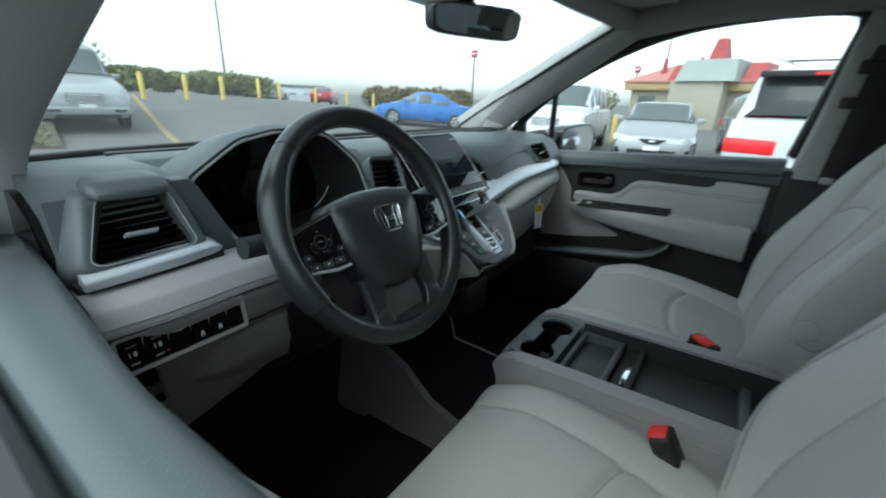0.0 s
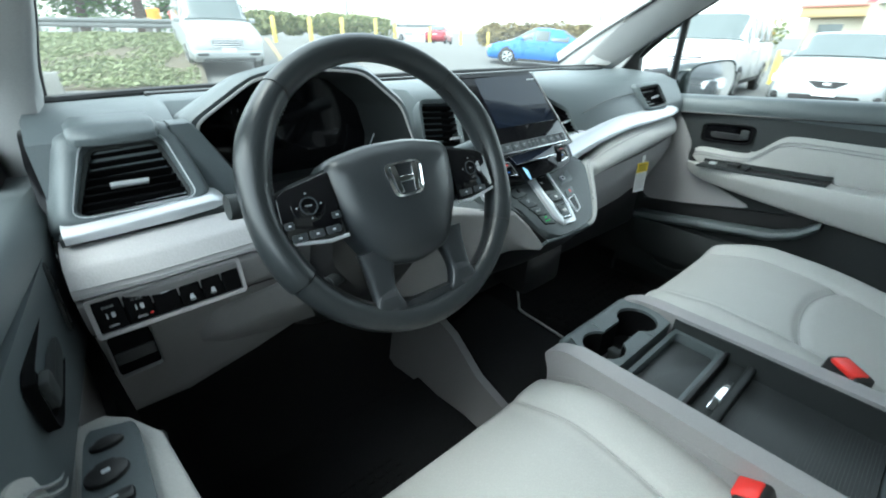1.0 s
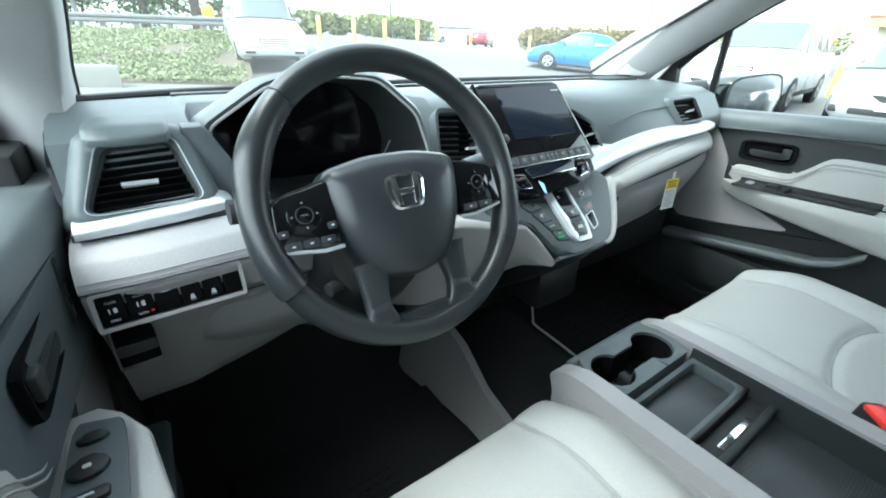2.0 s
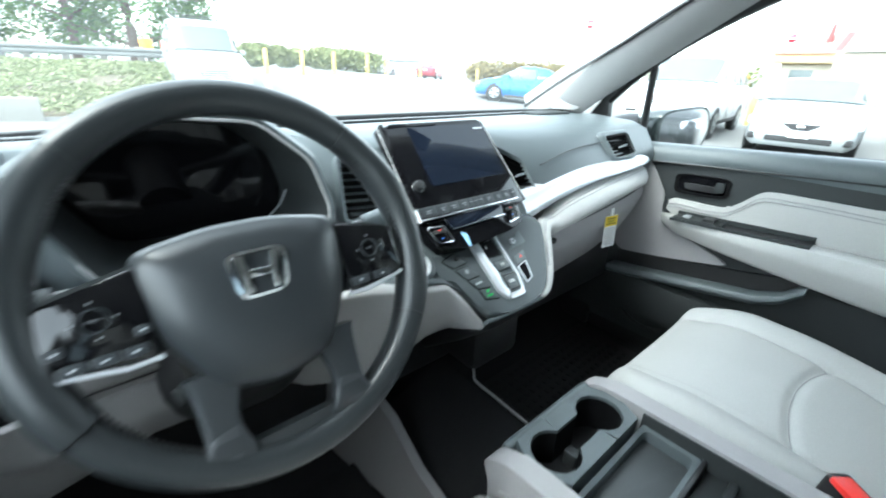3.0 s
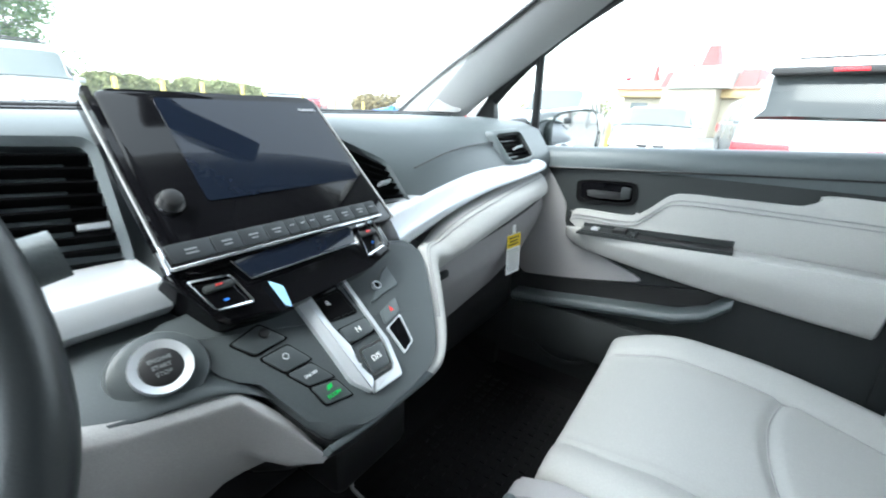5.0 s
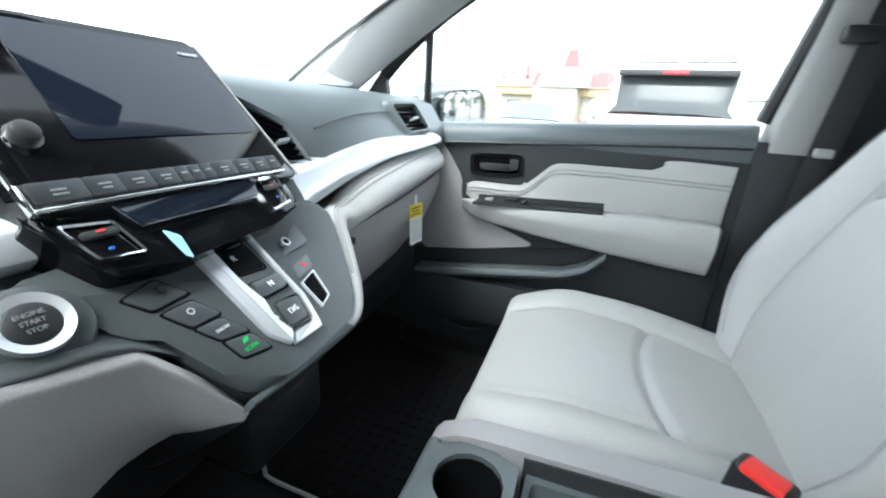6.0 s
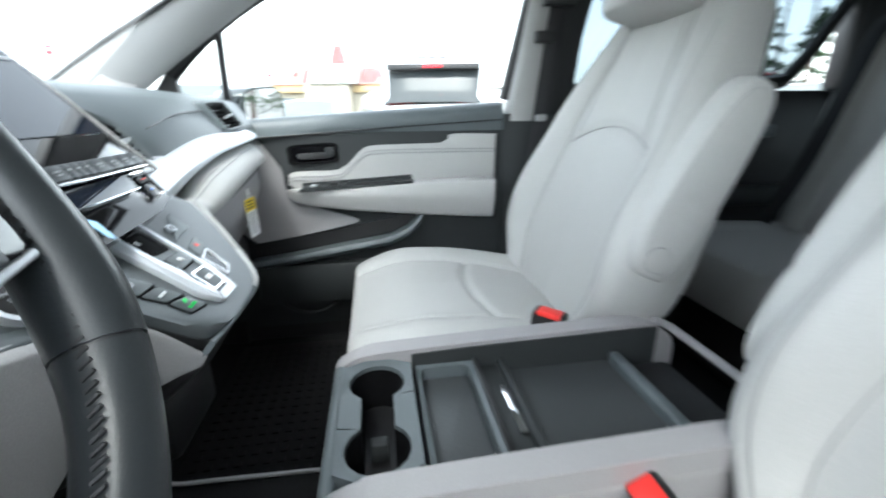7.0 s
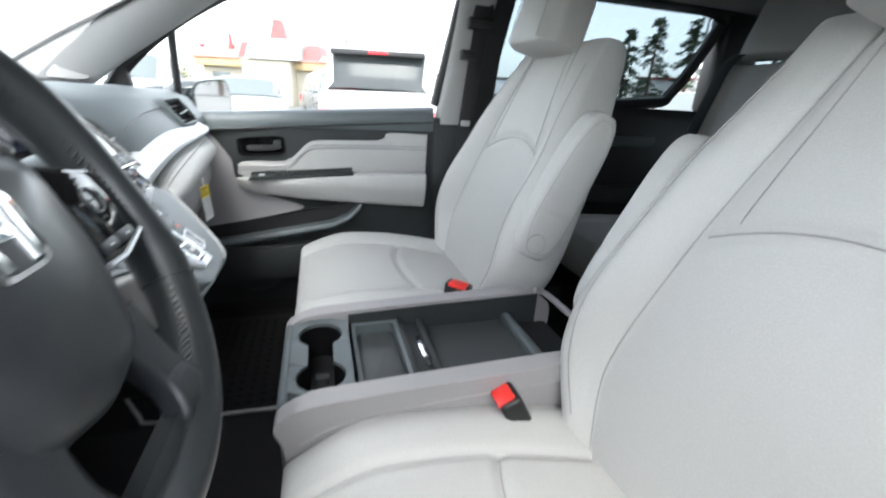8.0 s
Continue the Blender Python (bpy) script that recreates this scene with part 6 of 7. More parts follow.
        c = M @ Matrix.Translation((sg * 0.117, 0.008, 0.0135))
        pad_ = part("control_pad", disc(c @ Matrix.Diagonal((1.05, 1, 1, 1)), 0.0185, 0.004, 0.002), GLOSS, sw, "round control pad with pale marks")
        part("pad_ring", ring(c @ Matrix.Translation((0, 0, 0.002)), 0.0085, 0.0098, 0.002, 28), KEYCAP, pad_)
        for k_ in range(4):
            a = k_ * math.pi / 2
            part("mark", plate(rounded(0.002, 0.002, 0.0006, 3), 0.0004, c @ Matrix.Translation((0.0135 * math.cos(a), 0.0135 * math.sin(a), 0.0004))), DIMPRINT, pad_)
        words("MENU" if sg < 0 else "RES", 0.0030, c @ Matrix.Translation((0, 0, 0.0004)), DIMPRINT, pad_)
        for k_ in range(3 if sg < 0 else 2):
            x = sg * (0.098 + (0.019 if sg < 0 else 0.026) * k_)
            key = part("wheel_key", plate(rounded(0.017 if sg < 0 else 0.022, 0.0085, 0.002, 3), 0.004, M @ Matrix.Translation((x, -0.0225, 0.0148)), 0.001), KEYCAP, sw)
            part("mark", plate(rounded(0.0035, 0.0018, 0.0005, 3), 0.0004, M @ Matrix.Translation((x, -0.0225, 0.0152))), PRINT, key)
        if sg < 0:
            for x in (0.090, 0.143):
                key = part("wheel_key", plate(rounded(0.011, 0.008, 0.002, 3), 0.004, M @ Matrix.Translation((-x, -0.008, 0.0146)), 0.001), KEYCAP, sw)
                part("mark", plate(rounded(0.003, 0.0018, 0.0005, 3), 0.0004, M @ Matrix.Translation((-x, -0.008, 0.015))), PRINT, key)
    # lower forked spokes
    for sg in (-1, 1):
        path = curve([(sg * 0.052, -0.060, 0.004), (sg * 0.058, -0.100, 0.004), (sg * 0.058, -0.128, 0.006), (sg * 0.062, -0.144, 0.002)], 6)
        rings = []
        for q, p in enumerate(path):
            t = q / (len(path) - 1)
            w = 0.028 - 0.012 * math.sin(math.pi * min(t * 1.2, 1))
            sec = soften([(-w, 0.008), (w, 0.008), (w * 0.8, -0.014), (-w * 0.8, -0.014)], 0.25, 4)
            rings.append([M @ (p + Vector((u, 0, v))) for u, v in sec])
        sp = part("lower_spoke", skin(rings), HUB, d, "charcoal lower spoke", 60)
        ins = soften([(sg * 0.046, -0.108), (sg * 0.070, -0.112), (sg * 0.080, -0.140), (sg * 0.052, -0.142)][::sg], 0.2, 4)
        part("spoke_insert", plate(ins, 0.006, M @ Matrix.Translation((0, 0, 0.0135)), 0.002), SPOKE, sp, "grey satin insert")
    part("spoke_bridge", skin([[M @ Vector((u, v, z)) for u, v in soften([(-0.064, -0.132), (0.064, -0.132), (0.074, -0.154), (-0.074, -0.154)], 0.2, 3)] for z in (0.006, -0.010)]), WHEELSKIN, d)
    part("column", tube([WHEEL - N * 0.02, WHEEL - N * 0.16], 0.045, 20), BLACK, d, "black steering column")
    # stalks
    X = Vector((1, 0, 0))
    st = part("turn_stalk", tube([WHEEL - N * 0.085 - X * 0.04 + Vector((0, 0, 0.01)), WHEEL - N * 0.075 - X * 0.13 + Vector((0, 0, 0.02)), WHEEL - N * 0.070 - X * 0.170 + Vector((0, 0, 0.022))], 0.010, 12), BLACK, d, "black indicator stalk")
    part("stalk_knob", tube([WHEEL - N * 0.071 - X * 0.148 + Vector((0, 0, 0.022)), WHEEL - N * 0.069 - X * 0.186 + Vector((0, 0, 0.024))], 0.0145, 18), DARK, st)
    st = part("wiper_stalk", tube([WHEEL - N * 0.085 + X * 0.04 + Vector((0, 0, 0.01)), WHEEL - N * 0.070 + X * 0.16 + Vector((0, 0, 0.03))], 0.009, 12), BLACK, d, "black wiper stalk")
    part("stalk_knob", tube([WHEEL - N * 0.071 + X * 0.150 + Vector((0, 0, 0.029)), WHEEL - N * 0.066 + X * 0.205 + Vector((0, 0, 0.038))], 0.0135, 18), DASH, st, "slate stalk end with pale print")
    part("tilt_lever", tube([WHEEL - N * 0.09 - X * 0.02 + Vector((0, 0, -0.10)), WHEEL - N * 0.06 - X * 0.085 + Vector((0, 0, -0.115))], 0.010, 10), DARK, d)


SPOKE = mat("grey_satin_spoke", (0.055, 0.058, 0.062), 0.38, 0.3, 0.05, 700, 0.1, 0.05, 4)
build_wheel()


# ---- mirrors ----
def build_inside_mirror():
    d = thing("rearview_mirror", (0.04, 0.15, 1.42), "black inside mirror below the headliner", "mirror")
    M = facing((0.035, 0.135, 1.435), (-0.42, -0.90, -0.12))
    o = soften([(-0.125, 0.030), (0.125, 0.036), (0.118, -0.036), (-0.115, -0.034)], 0.25, 5)
    part("housing", plate(o, 0.035, M, 0.008, seg=3), BLACK, d)
    part("mirror_glass", plate([(u * 0.93, v * 0.85) for u, v in o], 0.001, M @ Matrix.Translation((0, 0, 0.001))), MIRROR, d, "grey reflecting glass")
    part("stem", tube([M @ Vector((0, 0.02, -0.03)), (0.02, 0.19, 1.49), (0.0, 0.21, 1.52)], 0.016, 10), BLACK, d)
    part("camera_cover", box((-0.085, 0.14, 1.475), (0.045, 0.30, 1.52), 0.015, 3), BLACK, d)


build_inside_mirror()


def build_outer_mirror(s):
    X = side(s)
    d = thing("side_mirror", X(0.98, 0.30, 1.08), "dark outside mirror on the front door", "mirror")
    M = facing(X(0.962, 0.180, 1.120), (-0.27 * s, -0.96, 0.0))
    o = soften([(-0.125 * s, 0.052), (0.095 * s, 0.072), (0.130 * s, 0.0), (0.105 * s, -0.085), (-0.115 * s, -0.080)][::s], 0.3, 5)
    rings = []
    for f, z in ((1.0, 0.012), (1.04, 0.0), (1.05, -0.03), (0.9, -0.085), (0.5, -0.12), (0.15, -0.13)):
        rings.append([M @ Vector((u * f, v * f, z)) for u, v in o])
    part("housing", skin(rings), VANPAINT, d, "dark painted mirror housing", 60)
    part("mirror_glass", plate([(u * 0.92, v * 0.90) for u, v in o], 0.001, M @ Matrix.Translation((0, 0, 0.0135))), MIRROR, d, "mirror glass")
    part("arm", tube([X(0.83, 0.36, 1.085), X(0.89, 0.32, 1.10), X(0.96, 0.27, 1.105)], 0.055, 12), BLACK, d)


for s in (1, -1):
    build_outer_mirror(s)


# ---- headliner fittings ----
def build_overhead():
    d = thing("overhead_console", (CX, -0.12, 1.58), "grey overhead console with map lamps", "overhead console")
    part("housing", box((CX - 0.10, -0.30, 1.562), (CX + 0.10, -0.02, 1.60), 0.012, 3), HEADLINER, d)
    for k in (-1, 1):
        part("map_lamp", box((CX + k * 0.055 - 0.03, -0.16, 1.555), (CX + k * 0.055 + 0.03, -0.08, 1.565), 0.006), WHITE, d)
    for x in (-0.40, 0.36):
        v = thing("sun_visor", (x, -0.05, 1.555), "folded grey fabric sun visor", "sun visor", "sun visors")
        part("board", box((x - 0.19, -0.19, 1.535), (x + 0.19, 0.0, 1.555), 0.009, 3), HEADLINER, v)
        part("label", box((x - 0.05, -0.16, 1.532), (x + 0.05, -0.10, 1.536)), WHITE, v)


build_overhead()


# ---- car park: vehicles ----
def paint(name, c, metal=0.3, rough=0.28):
    return mat(name, c, rough, metal, 0.03, 900, 0.0, 0.04, 2, coat=0.25)


WHITECAR = paint("white_car_paint", (0.60, 0.61, 0.62), 0.0)
SILVERCAR = paint("silver_car_paint", (0.33, 0.345, 0.35), 0.2, 0.35)
BLUECAR = paint("blue_car_paint", (0.03, 0.16, 0.50), 0.2)
REDCAR = paint("red_car_paint", (0.35, 0.03, 0.05), 0.2)
BLACKCAR = paint("black_car_paint", (0.02, 0.024, 0.026), 0.3)
GREYCAR = paint("grey_car_paint", (0.18, 0.19, 0.20), 0.4)
PRIVACY = mat("privacy_glass", (0.035, 0.04, 0.042), 0.10, 0, 0.05, 50, 0.0, 0.15, 1, spec=0.28)
CARGLASS = mat("dark_car_glass", (0.10, 0.115, 0.117), 0.08, 0, 0.02, 50, 0.0, 0.05, 1, spec=0.4)
TYRE = mat("tyre_rubber", (0.02, 0.02, 0.02), 0.85, 0, 0.2, 80, 0.3)
LAMP = mat("clear_lamp", (0.62, 0.65, 0.68), 0.12, 0.3, 0.1, 60, 0.2, 0.05, 5)
TAIL = mat("red_lamp", (0.75, 0.02, 0.03), 0.2, 0, 0.05, 60, 0.1, 0.05, 5)
UNDER = mat("black_trim", (0.015, 0.015, 0.016), 0.6, 0, 0.1, 100, 0.2)

SEDAN = [(0.0, 0.80, 0.42, 0.84, 0.85), (0.03, 0.93, 0.28, 0.93, 0.95), (0.17, 1.0, 0.20, 0.94, 1.00), (0.34, 1.0, 0.19, 0.92, 1.37), (0.47, 1.0, 0.19, 0.91, 1.42), (0.58, 1.0, 0.19, 0.90, 1.40), (0.76, 1.0, 0.19, 0.90, 0.96), (0.92, 0.97, 0.20, 0.76, 0.79), (0.98, 0.88, 0.22, 0.66, 0.69), (1.0, 0.72, 0.30, 0.56, 0.58)]
COUPE = [(0.0, 0.80, 0.42, 0.88, 0.89), (0.03, 0.93, 0.28, 0.95, 0.98), (0.12, 1.0, 0.20, 0.96, 1.05), (0.38, 1.0, 0.19, 0.92, 1.36), (0.48, 1.0, 0.19, 0.90, 1.38), (0.56, 1.0, 0.19, 0.89, 1.35), (0.75, 1.0, 0.19, 0.88, 0.93), (0.92, 0.97, 0.18, 0.72, 0.75), (0.98, 0.88, 0.18, 0.62, 0.65), (1.0, 0.74, 0.24, 0.52, 0.54)]
WAGON = [(0.0, 0.88, 0.50, 1.00, 1.05), (0.012, 0.95, 0.42, 1.08, 1.30), (0.05, 1.0, 0.34, 1.10, 1.74), (0.30, 1.0, 0.30, 1.09, 1.82), (0.48, 1.0, 0.30, 1.08, 1.83), (0.60, 1.0, 0.30, 1.08, 1.78), (0.74, 1.0, 0.30, 1.07, 1.16), (0.93, 0.98, 0.32, 0.98, 1.04), (0.985, 0.93, 0.38, 0.86, 0.90), (1.0, 0.82, 0.44, 0.70, 0.73)]


def build_car(name, spec, m, colour, length, width, scale_z, label, tilt_rear=False, roof_rack=False, spoiler=False, grille="bar", inset=0.0):
    car = thing(name, m.translation, label, "car", "parked cars")

    def sec(f, wf, zb, belt, top):
        hw = width / 2 * wf
        rw = hw * (0.76 if top > belt + 0.15 else 0.90)
        half = [(hw * 0.88, zb), (hw * 0.99, zb + 0.10), (hw * 1.0, (zb + belt) * 0.5), (hw * 0.965, belt), (hw * 0.93, belt + 0.02 * (top - belt)), (rw, top - 0.06 * min(1, (top - belt) * 4)), (rw * 0.85, top - 0.008), (rw * 0.45, top + 0.008)]
        pts = [(y, z * scale_z) for y, z in half]
        return [((f - 0.5) * length, y, z) for y, z in pts] + [((f - 0.5) * length, -y, z) for y, z in pts[::-1]]

    def between(f):
        for a, b in zip(spec, spec[1:]):
            if a[0] <= f <= b[0]:
                t = (f - a[0]) / (b[0] - a[0])
                t2 = t
                return sec(f, *[p + (q - p) * t2 for p, q in zip(a[1:], b[1:])])

    fs = sorted({round(a[0] + (b[0] - a[0]) * k / 3, 4) for a, b in zip(spec, spec[1:]) for k in range(4)})
    part("body", skin([[m @ Vector(p) for p in between(f)] for f in fs]), colour, car, "", 50)
    out = m.to_3x3() @ Vector((0, 0, 1))

    def patch(name_, corners, material, lift=0.008, parent=car, label_=""):
        v = [m @ Vector(c) for c in corners]
        n = (v[1] - v[0]).cross(v[3] - v[0]).normalized()
        c0 = sum(v, Vector()) / 4
        if n.dot(c0 - (m @ Vector((0, 0, 0.7)))) < 0:
            n = -n
        M = facing(c0, n, m.to_3x3() @ Vector((0, 0, 1)) if abs(n.dot(out)) < 0.9 else m.to_3x3() @ Vector((1, 0, 0)))
        fl = [tuple((M.inverted() @ p).xy) for p in v]
        return part(name_, plate(soften(fl, 0.10, 3), 0.012, M @ Matrix.Translation((0, 0, lift)), 0.003), material, parent, label_)

    mixp = lambda a, b, t: tuple(p + (q - p) * t for p, q in zip(a, b))
    r0, r1 = spec[3][0] if spec is not WAGON else spec[2][0], spec[5][0]
    # windshield and rear glass
    def glazing(name_, f0, f1, push, label_=""):
        """A pane that follows the body's curve between two stations."""
        idx, n_ = (5, 6, 7, -8, -7, -6), 6
        v = Vector(push)
        rows = []
        for k in range(n_ + 1):
            f = f0 + (f1 - f0) * k / n_
            p = [Vector(between(f)[i]) for i in idx]
            p[0].y *= 0.95; p[-1].y *= 0.95
            rows.append([m @ (q + v) for q in p] + [m @ (q + v * 0.2) for q in p[::-1]])
        part(name_, skin(rows), PRIVACY if spoiler and name_ == "rear_window" else CARGLASS, car, label_, 60)

    glazing("windshield", spec[5][0] + 0.014, spec[6][0] - 0.010, (0.015, 0, 0.025), "dark windshield")
    if spec is WAGON:
        glazing("rear_window", 0.006, 0.044, (-0.03, 0, 0.008), "dark rear window")
        if spoiler:
            part("spoiler", box((-length / 2 + 0.02, -width * 0.36, 1.63 * scale_z), (-length / 2 + 0.34, width * 0.36, 1.71 * scale_z), 0.02, 3, m=m), UNDER, car, "black roof spoiler")
            part("brake_lamp", box((-length / 2 + 0.008, -0.14, 1.65 * scale_z), (-length / 2 + 0.03, 0.14, 1.685 * scale_z), 0.006, m=m), TAIL, car)
    else:
        glazing("rear_window", spec[2][0] + 0.02, spec[3][0] - 0.014, (-0.012, 0, 0.025), "dark rear window")
    # side windows
    xs = [0.07, 0.26, 0.42, 0.57, 0.68] if spec is WAGON else ([0.27, 0.44, 0.58, 0.70] if spec is SEDAN else [0.26, 0.42, 0.58, 0.69])
    for p, q in zip(xs, xs[1:]):
        a, b = between(p + 0.008), between(q - 0.008)
        for i, j in ((4, 5), (-5, -6)):
            patch("side_window", [mixp(a[i], a[j], 0.08), mixp(b[i], b[j], 0.08), mixp(b[i], b[j], 0.90), mixp(a[i], a[j], 0.90)], CARGLASS, 0.010)
    hl, wr = length / 2, 0.315 * (1.12 if spec is WAGON else 1.0)
    # wheels
    for fx in (-0.30, 0.305):
        for sy in (-1, 1):
            C = m @ Matrix.Translation((fx * length, sy * (width / 2 - 0.005), wr)) @ Matrix.Rotation(radians(-90 * sy), 4, 'X')
            part("wheel_arch", disc(C @ Matrix.Translation((0, 0, -0.012)), wr * 1.17, 0.03, 0, 24), UNDER, car)
            w = part("wheel", disc(C @ Matrix.Translation((0, 0, 0.012)), wr, 0.20, 0.03, 28), TYRE, car)
            part("rim", disc(C @ Matrix.Translation((0, 0, 0.016)), wr * 0.66, 0.02, 0.01, 24), SILVERCAR, w)
            for k in range(5):
                part("rim_gap", plate([(-0.018, 0.06), (0.018, 0.06), (0.045, wr * 0.56), (-0.045, wr * 0.56)], 0.002, C @ Matrix.Translation((0, 0, 0.0175)) @ Matrix.Rotation(radians(72 * k + 20), 4, 'Z')), UNDER, w)
    # front
    zf = spec[-2][3] * scale_z
    for sy in (-1, 1):
        patch("headlight", [((0.95 - 0.5) * length, sy * width * 0.47, zf + 0.06), ((0.985 - 0.5) * length, sy * width * 0.30, zf - 0.00), ((0.992 - 0.5) * length, sy * width * 0.30, zf - 0.11), ((0.965 - 0.5) * length, sy * width * 0.475, zf - 0.07)], LAMP, 0.03, label_="clear headlight")
        part("side_mirror", box((0.19 * length - 0.05, sy * (width / 2 + 0.02) - 0.075, spec[5][3] * scale_z + 0.03), (0.19 * length + 0.05, sy * (width / 2 + 0.02) + 0.075, spec[5][3] * scale_z + 0.15), 0.03, 3, m=m), colour, car)
        if tilt_rear:
            y0, y1 = sorted((sy * width * 0.47, sy * width * 0.16))
            part("tail_light", box((-hl - 0.015, y0, spec[1][3] * scale_z - 0.40), (-hl + 0.16, y1, spec[1][3] * scale_z - 0.20), 0.03, 3, m=m), TAIL, car, "wide low red tail light")
        else:
            part("tail_light", box((-hl + 0.00, sy * width * 0.44 - 0.11, spec[1][3] * scale_z - 0.24), (-hl + 0.16, sy * width * 0.44 + 0.02, spec[1][3] * scale_z - 0.02), 0.03, 3, m=m), TAIL, car, "red tail light")
        part("door_handle", box((0.02 * length, sy * width * 0.497 - 0.015, spec[5][3] * scale_z - 0.13), (0.02 * length + 0.18, sy * width * 0.497 + 0.015, spec[5][3] * scale_z - 0.095), 0.01, m=m), colour, car)
        part("sill_strip", box((-0.20 * length, sy * width * 0.485 - 0.02, spec[4][2] * scale_z - 0.01), (0.21 * length, sy * width * 0.485 + 0.02, spec[4][2] * scale_z + 0.09), 0.02, m=m), UNDER, car)
    gx = hl - 0.02
    if grille == "wing":
        patch("grille", [(gx, 0.30, zf - 0.02), (gx, -0.30, zf - 0.02), (gx + 0.01, -0.12, zf - 0.13), (gx + 0.01, 0.12, zf - 0.13)], UNDER, 0.02, label_="dark wing-shaped grille")
        part("badge", box((gx + 0.005, -0.06, zf - 0.095), (gx + 0.04, 0.06, zf - 0.045), 0.012, m=m), CHROME, car)
        part("lower_intake", box((gx - 0.08, -0.50, zf - 0.36), (gx + 0.025, 0.50, zf - 0.23), 0.03, 3, m=m), UNDER, car)
        for sy in (-1, 1):
            part("fog_lamp", box((gx - 0.12, sy * 0.66 - 0.10, zf - 0.34), (gx + 0.005, sy * 0.66 + 0.10, zf - 0.22), 0.03, 3, m=m), UNDER, car)
    elif grille == "bars":
        g = part("grille", box((gx - 0.05, -0.36, zf - 0.16), (gx + 0.030, 0.36, zf + 0.06), 0.03, 3, m=m), UNDER, car)
        for k in range(4):
            part("grille_bar", box((gx + 0.02, -0.35, zf - 0.14 + 0.052 * k), (gx + 0.045, 0.35, zf - 0.112 + 0.052 * k), 0.008, m=m), CHROME, g)
        part("bumper", box((gx - 0.20, -width * 0.45, 0.46), (gx + 0.06, width * 0.45, 0.66), 0.06, 4, m=m), colour, car)
        part("lower_intake", box((gx - 0.10, -0.62, 0.38), (gx + 0.04, 0.62, 0.47), 0.02, m=m), UNDER, car)
        for sy in (-1, 1):
            part("fog_lamp", box((gx - 0.02, sy * 0.62 - 0.13, 0.53), (gx + 0.068, sy * 0.62 + 0.13, 0.60), 0.02, m=m), UNDER, car)
    else:
        part("lower_intake", box((gx - 0.08, -0.55, zf - 0.38), (gx + 0.02, 0.55, zf - 0.22), 0.03, 3, m=m), UNDER, car)
    part("number_plate", box((gx + 0.02, -0.16, zf - 0.26), (gx + 0.05, 0.16, zf - 0.17), 0.004, m=m), WHITE, car)
    part("number_plate", box((-hl - 0.02, -0.16, 0.72 * scale_z), (-hl + 0.02, 0.16, 0.81 * scale_z), 0.004, m=m), WHITE, car)
    if roof_rack:
        for sy in (-1, 1):
            part("roof_rail", tube([m @ Vector((x * length, sy * width * 0.33, 1.88 * scale_z)) for x in (-0.40, -0.2, 0.0, 0.08)], 0.02, 8), SILVERCAR, car)
        for x in (-0.30, -0.05):
            part("roof_bar", tube([m @ Vector((x * length, -width * 0.33, 1.89 * scale_z)), m @ Vector((x * length, width * 0.33, 1.89 * scale_z))], 0.015, 8), UNDER, car)
    return car


def spot(x, y, heading, dz=0.0):
    """A place on the lot, tipped with its slope; heading: degrees from the world's x axis."""
    c, s = math.cos(radians(heading)), math.sin(radians(heading))
    rise = (ground_height(x + 1.3 * c, y + 1.3 * s) - ground_height(x - 1.3 * c, y - 1.3 * s)) / 2.6
    return pose(x, y, ground_height(x, y) + dz, 0, -math.degrees(math.atan(rise)), heading)


build_car("parked_suv", WAGON, spot(2.95, 14.75, -97), SILVERCAR, 4.78, 1.86, 1.02, "pale silver off-roader parked on the slope", roof_rack=True, grille="bars")
build_car("parked_sedan", SEDAN, spot(14.6, 11.6, 127), BLUECAR, 4.42, 1.70, 1.0, "bright blue sedan parked across the lot")
build_car("parked_coupe", COUPE, spot(11.5, 1.5, 187), SILVERCAR, 4.38, 1.72, 1.0, "silver coupe with dark wing-shaped grille", grille="wing")
build_car("parked_suv", WAGON, spot(12.0, 4.15, 187), WHITECAR, 4.85, 1.92, 1.0, "white off-roader parked in the next row", grille="bars")
build_car("parked_minivan", WAGON, spot(8.5, -1.62, -13), WHITECAR, 5.0, 1.95, 1.03, "white minivan with black spoiler, seen from behind", tilt_rear=True, spoiler=True, roof_rack=True)
build_car("parked_suv", WAGON, spot(13.6, -0.9, 190), GREYCAR, 4.6, 1.85, 0.95, "grey off-roader between two cars", grille="bars")
build_car("parked_sedan", SEDAN, spot(25.0, 31.0, 40), REDCAR, 4.5, 1.75, 1.0, "dark red sedan far up the slope")
build_car("parked_hatchback", COUPE, spot(5.2, -6.5, 120), BLACKCAR, 4.1, 1.75, 1.05, "black hatchback parked behind the minivan")
build_car("parked_sedan", SEDAN, spot(20.5, 33.0, 20), WHITECAR, 4.5, 1.75, 1.0, "white sedan far across the lot")


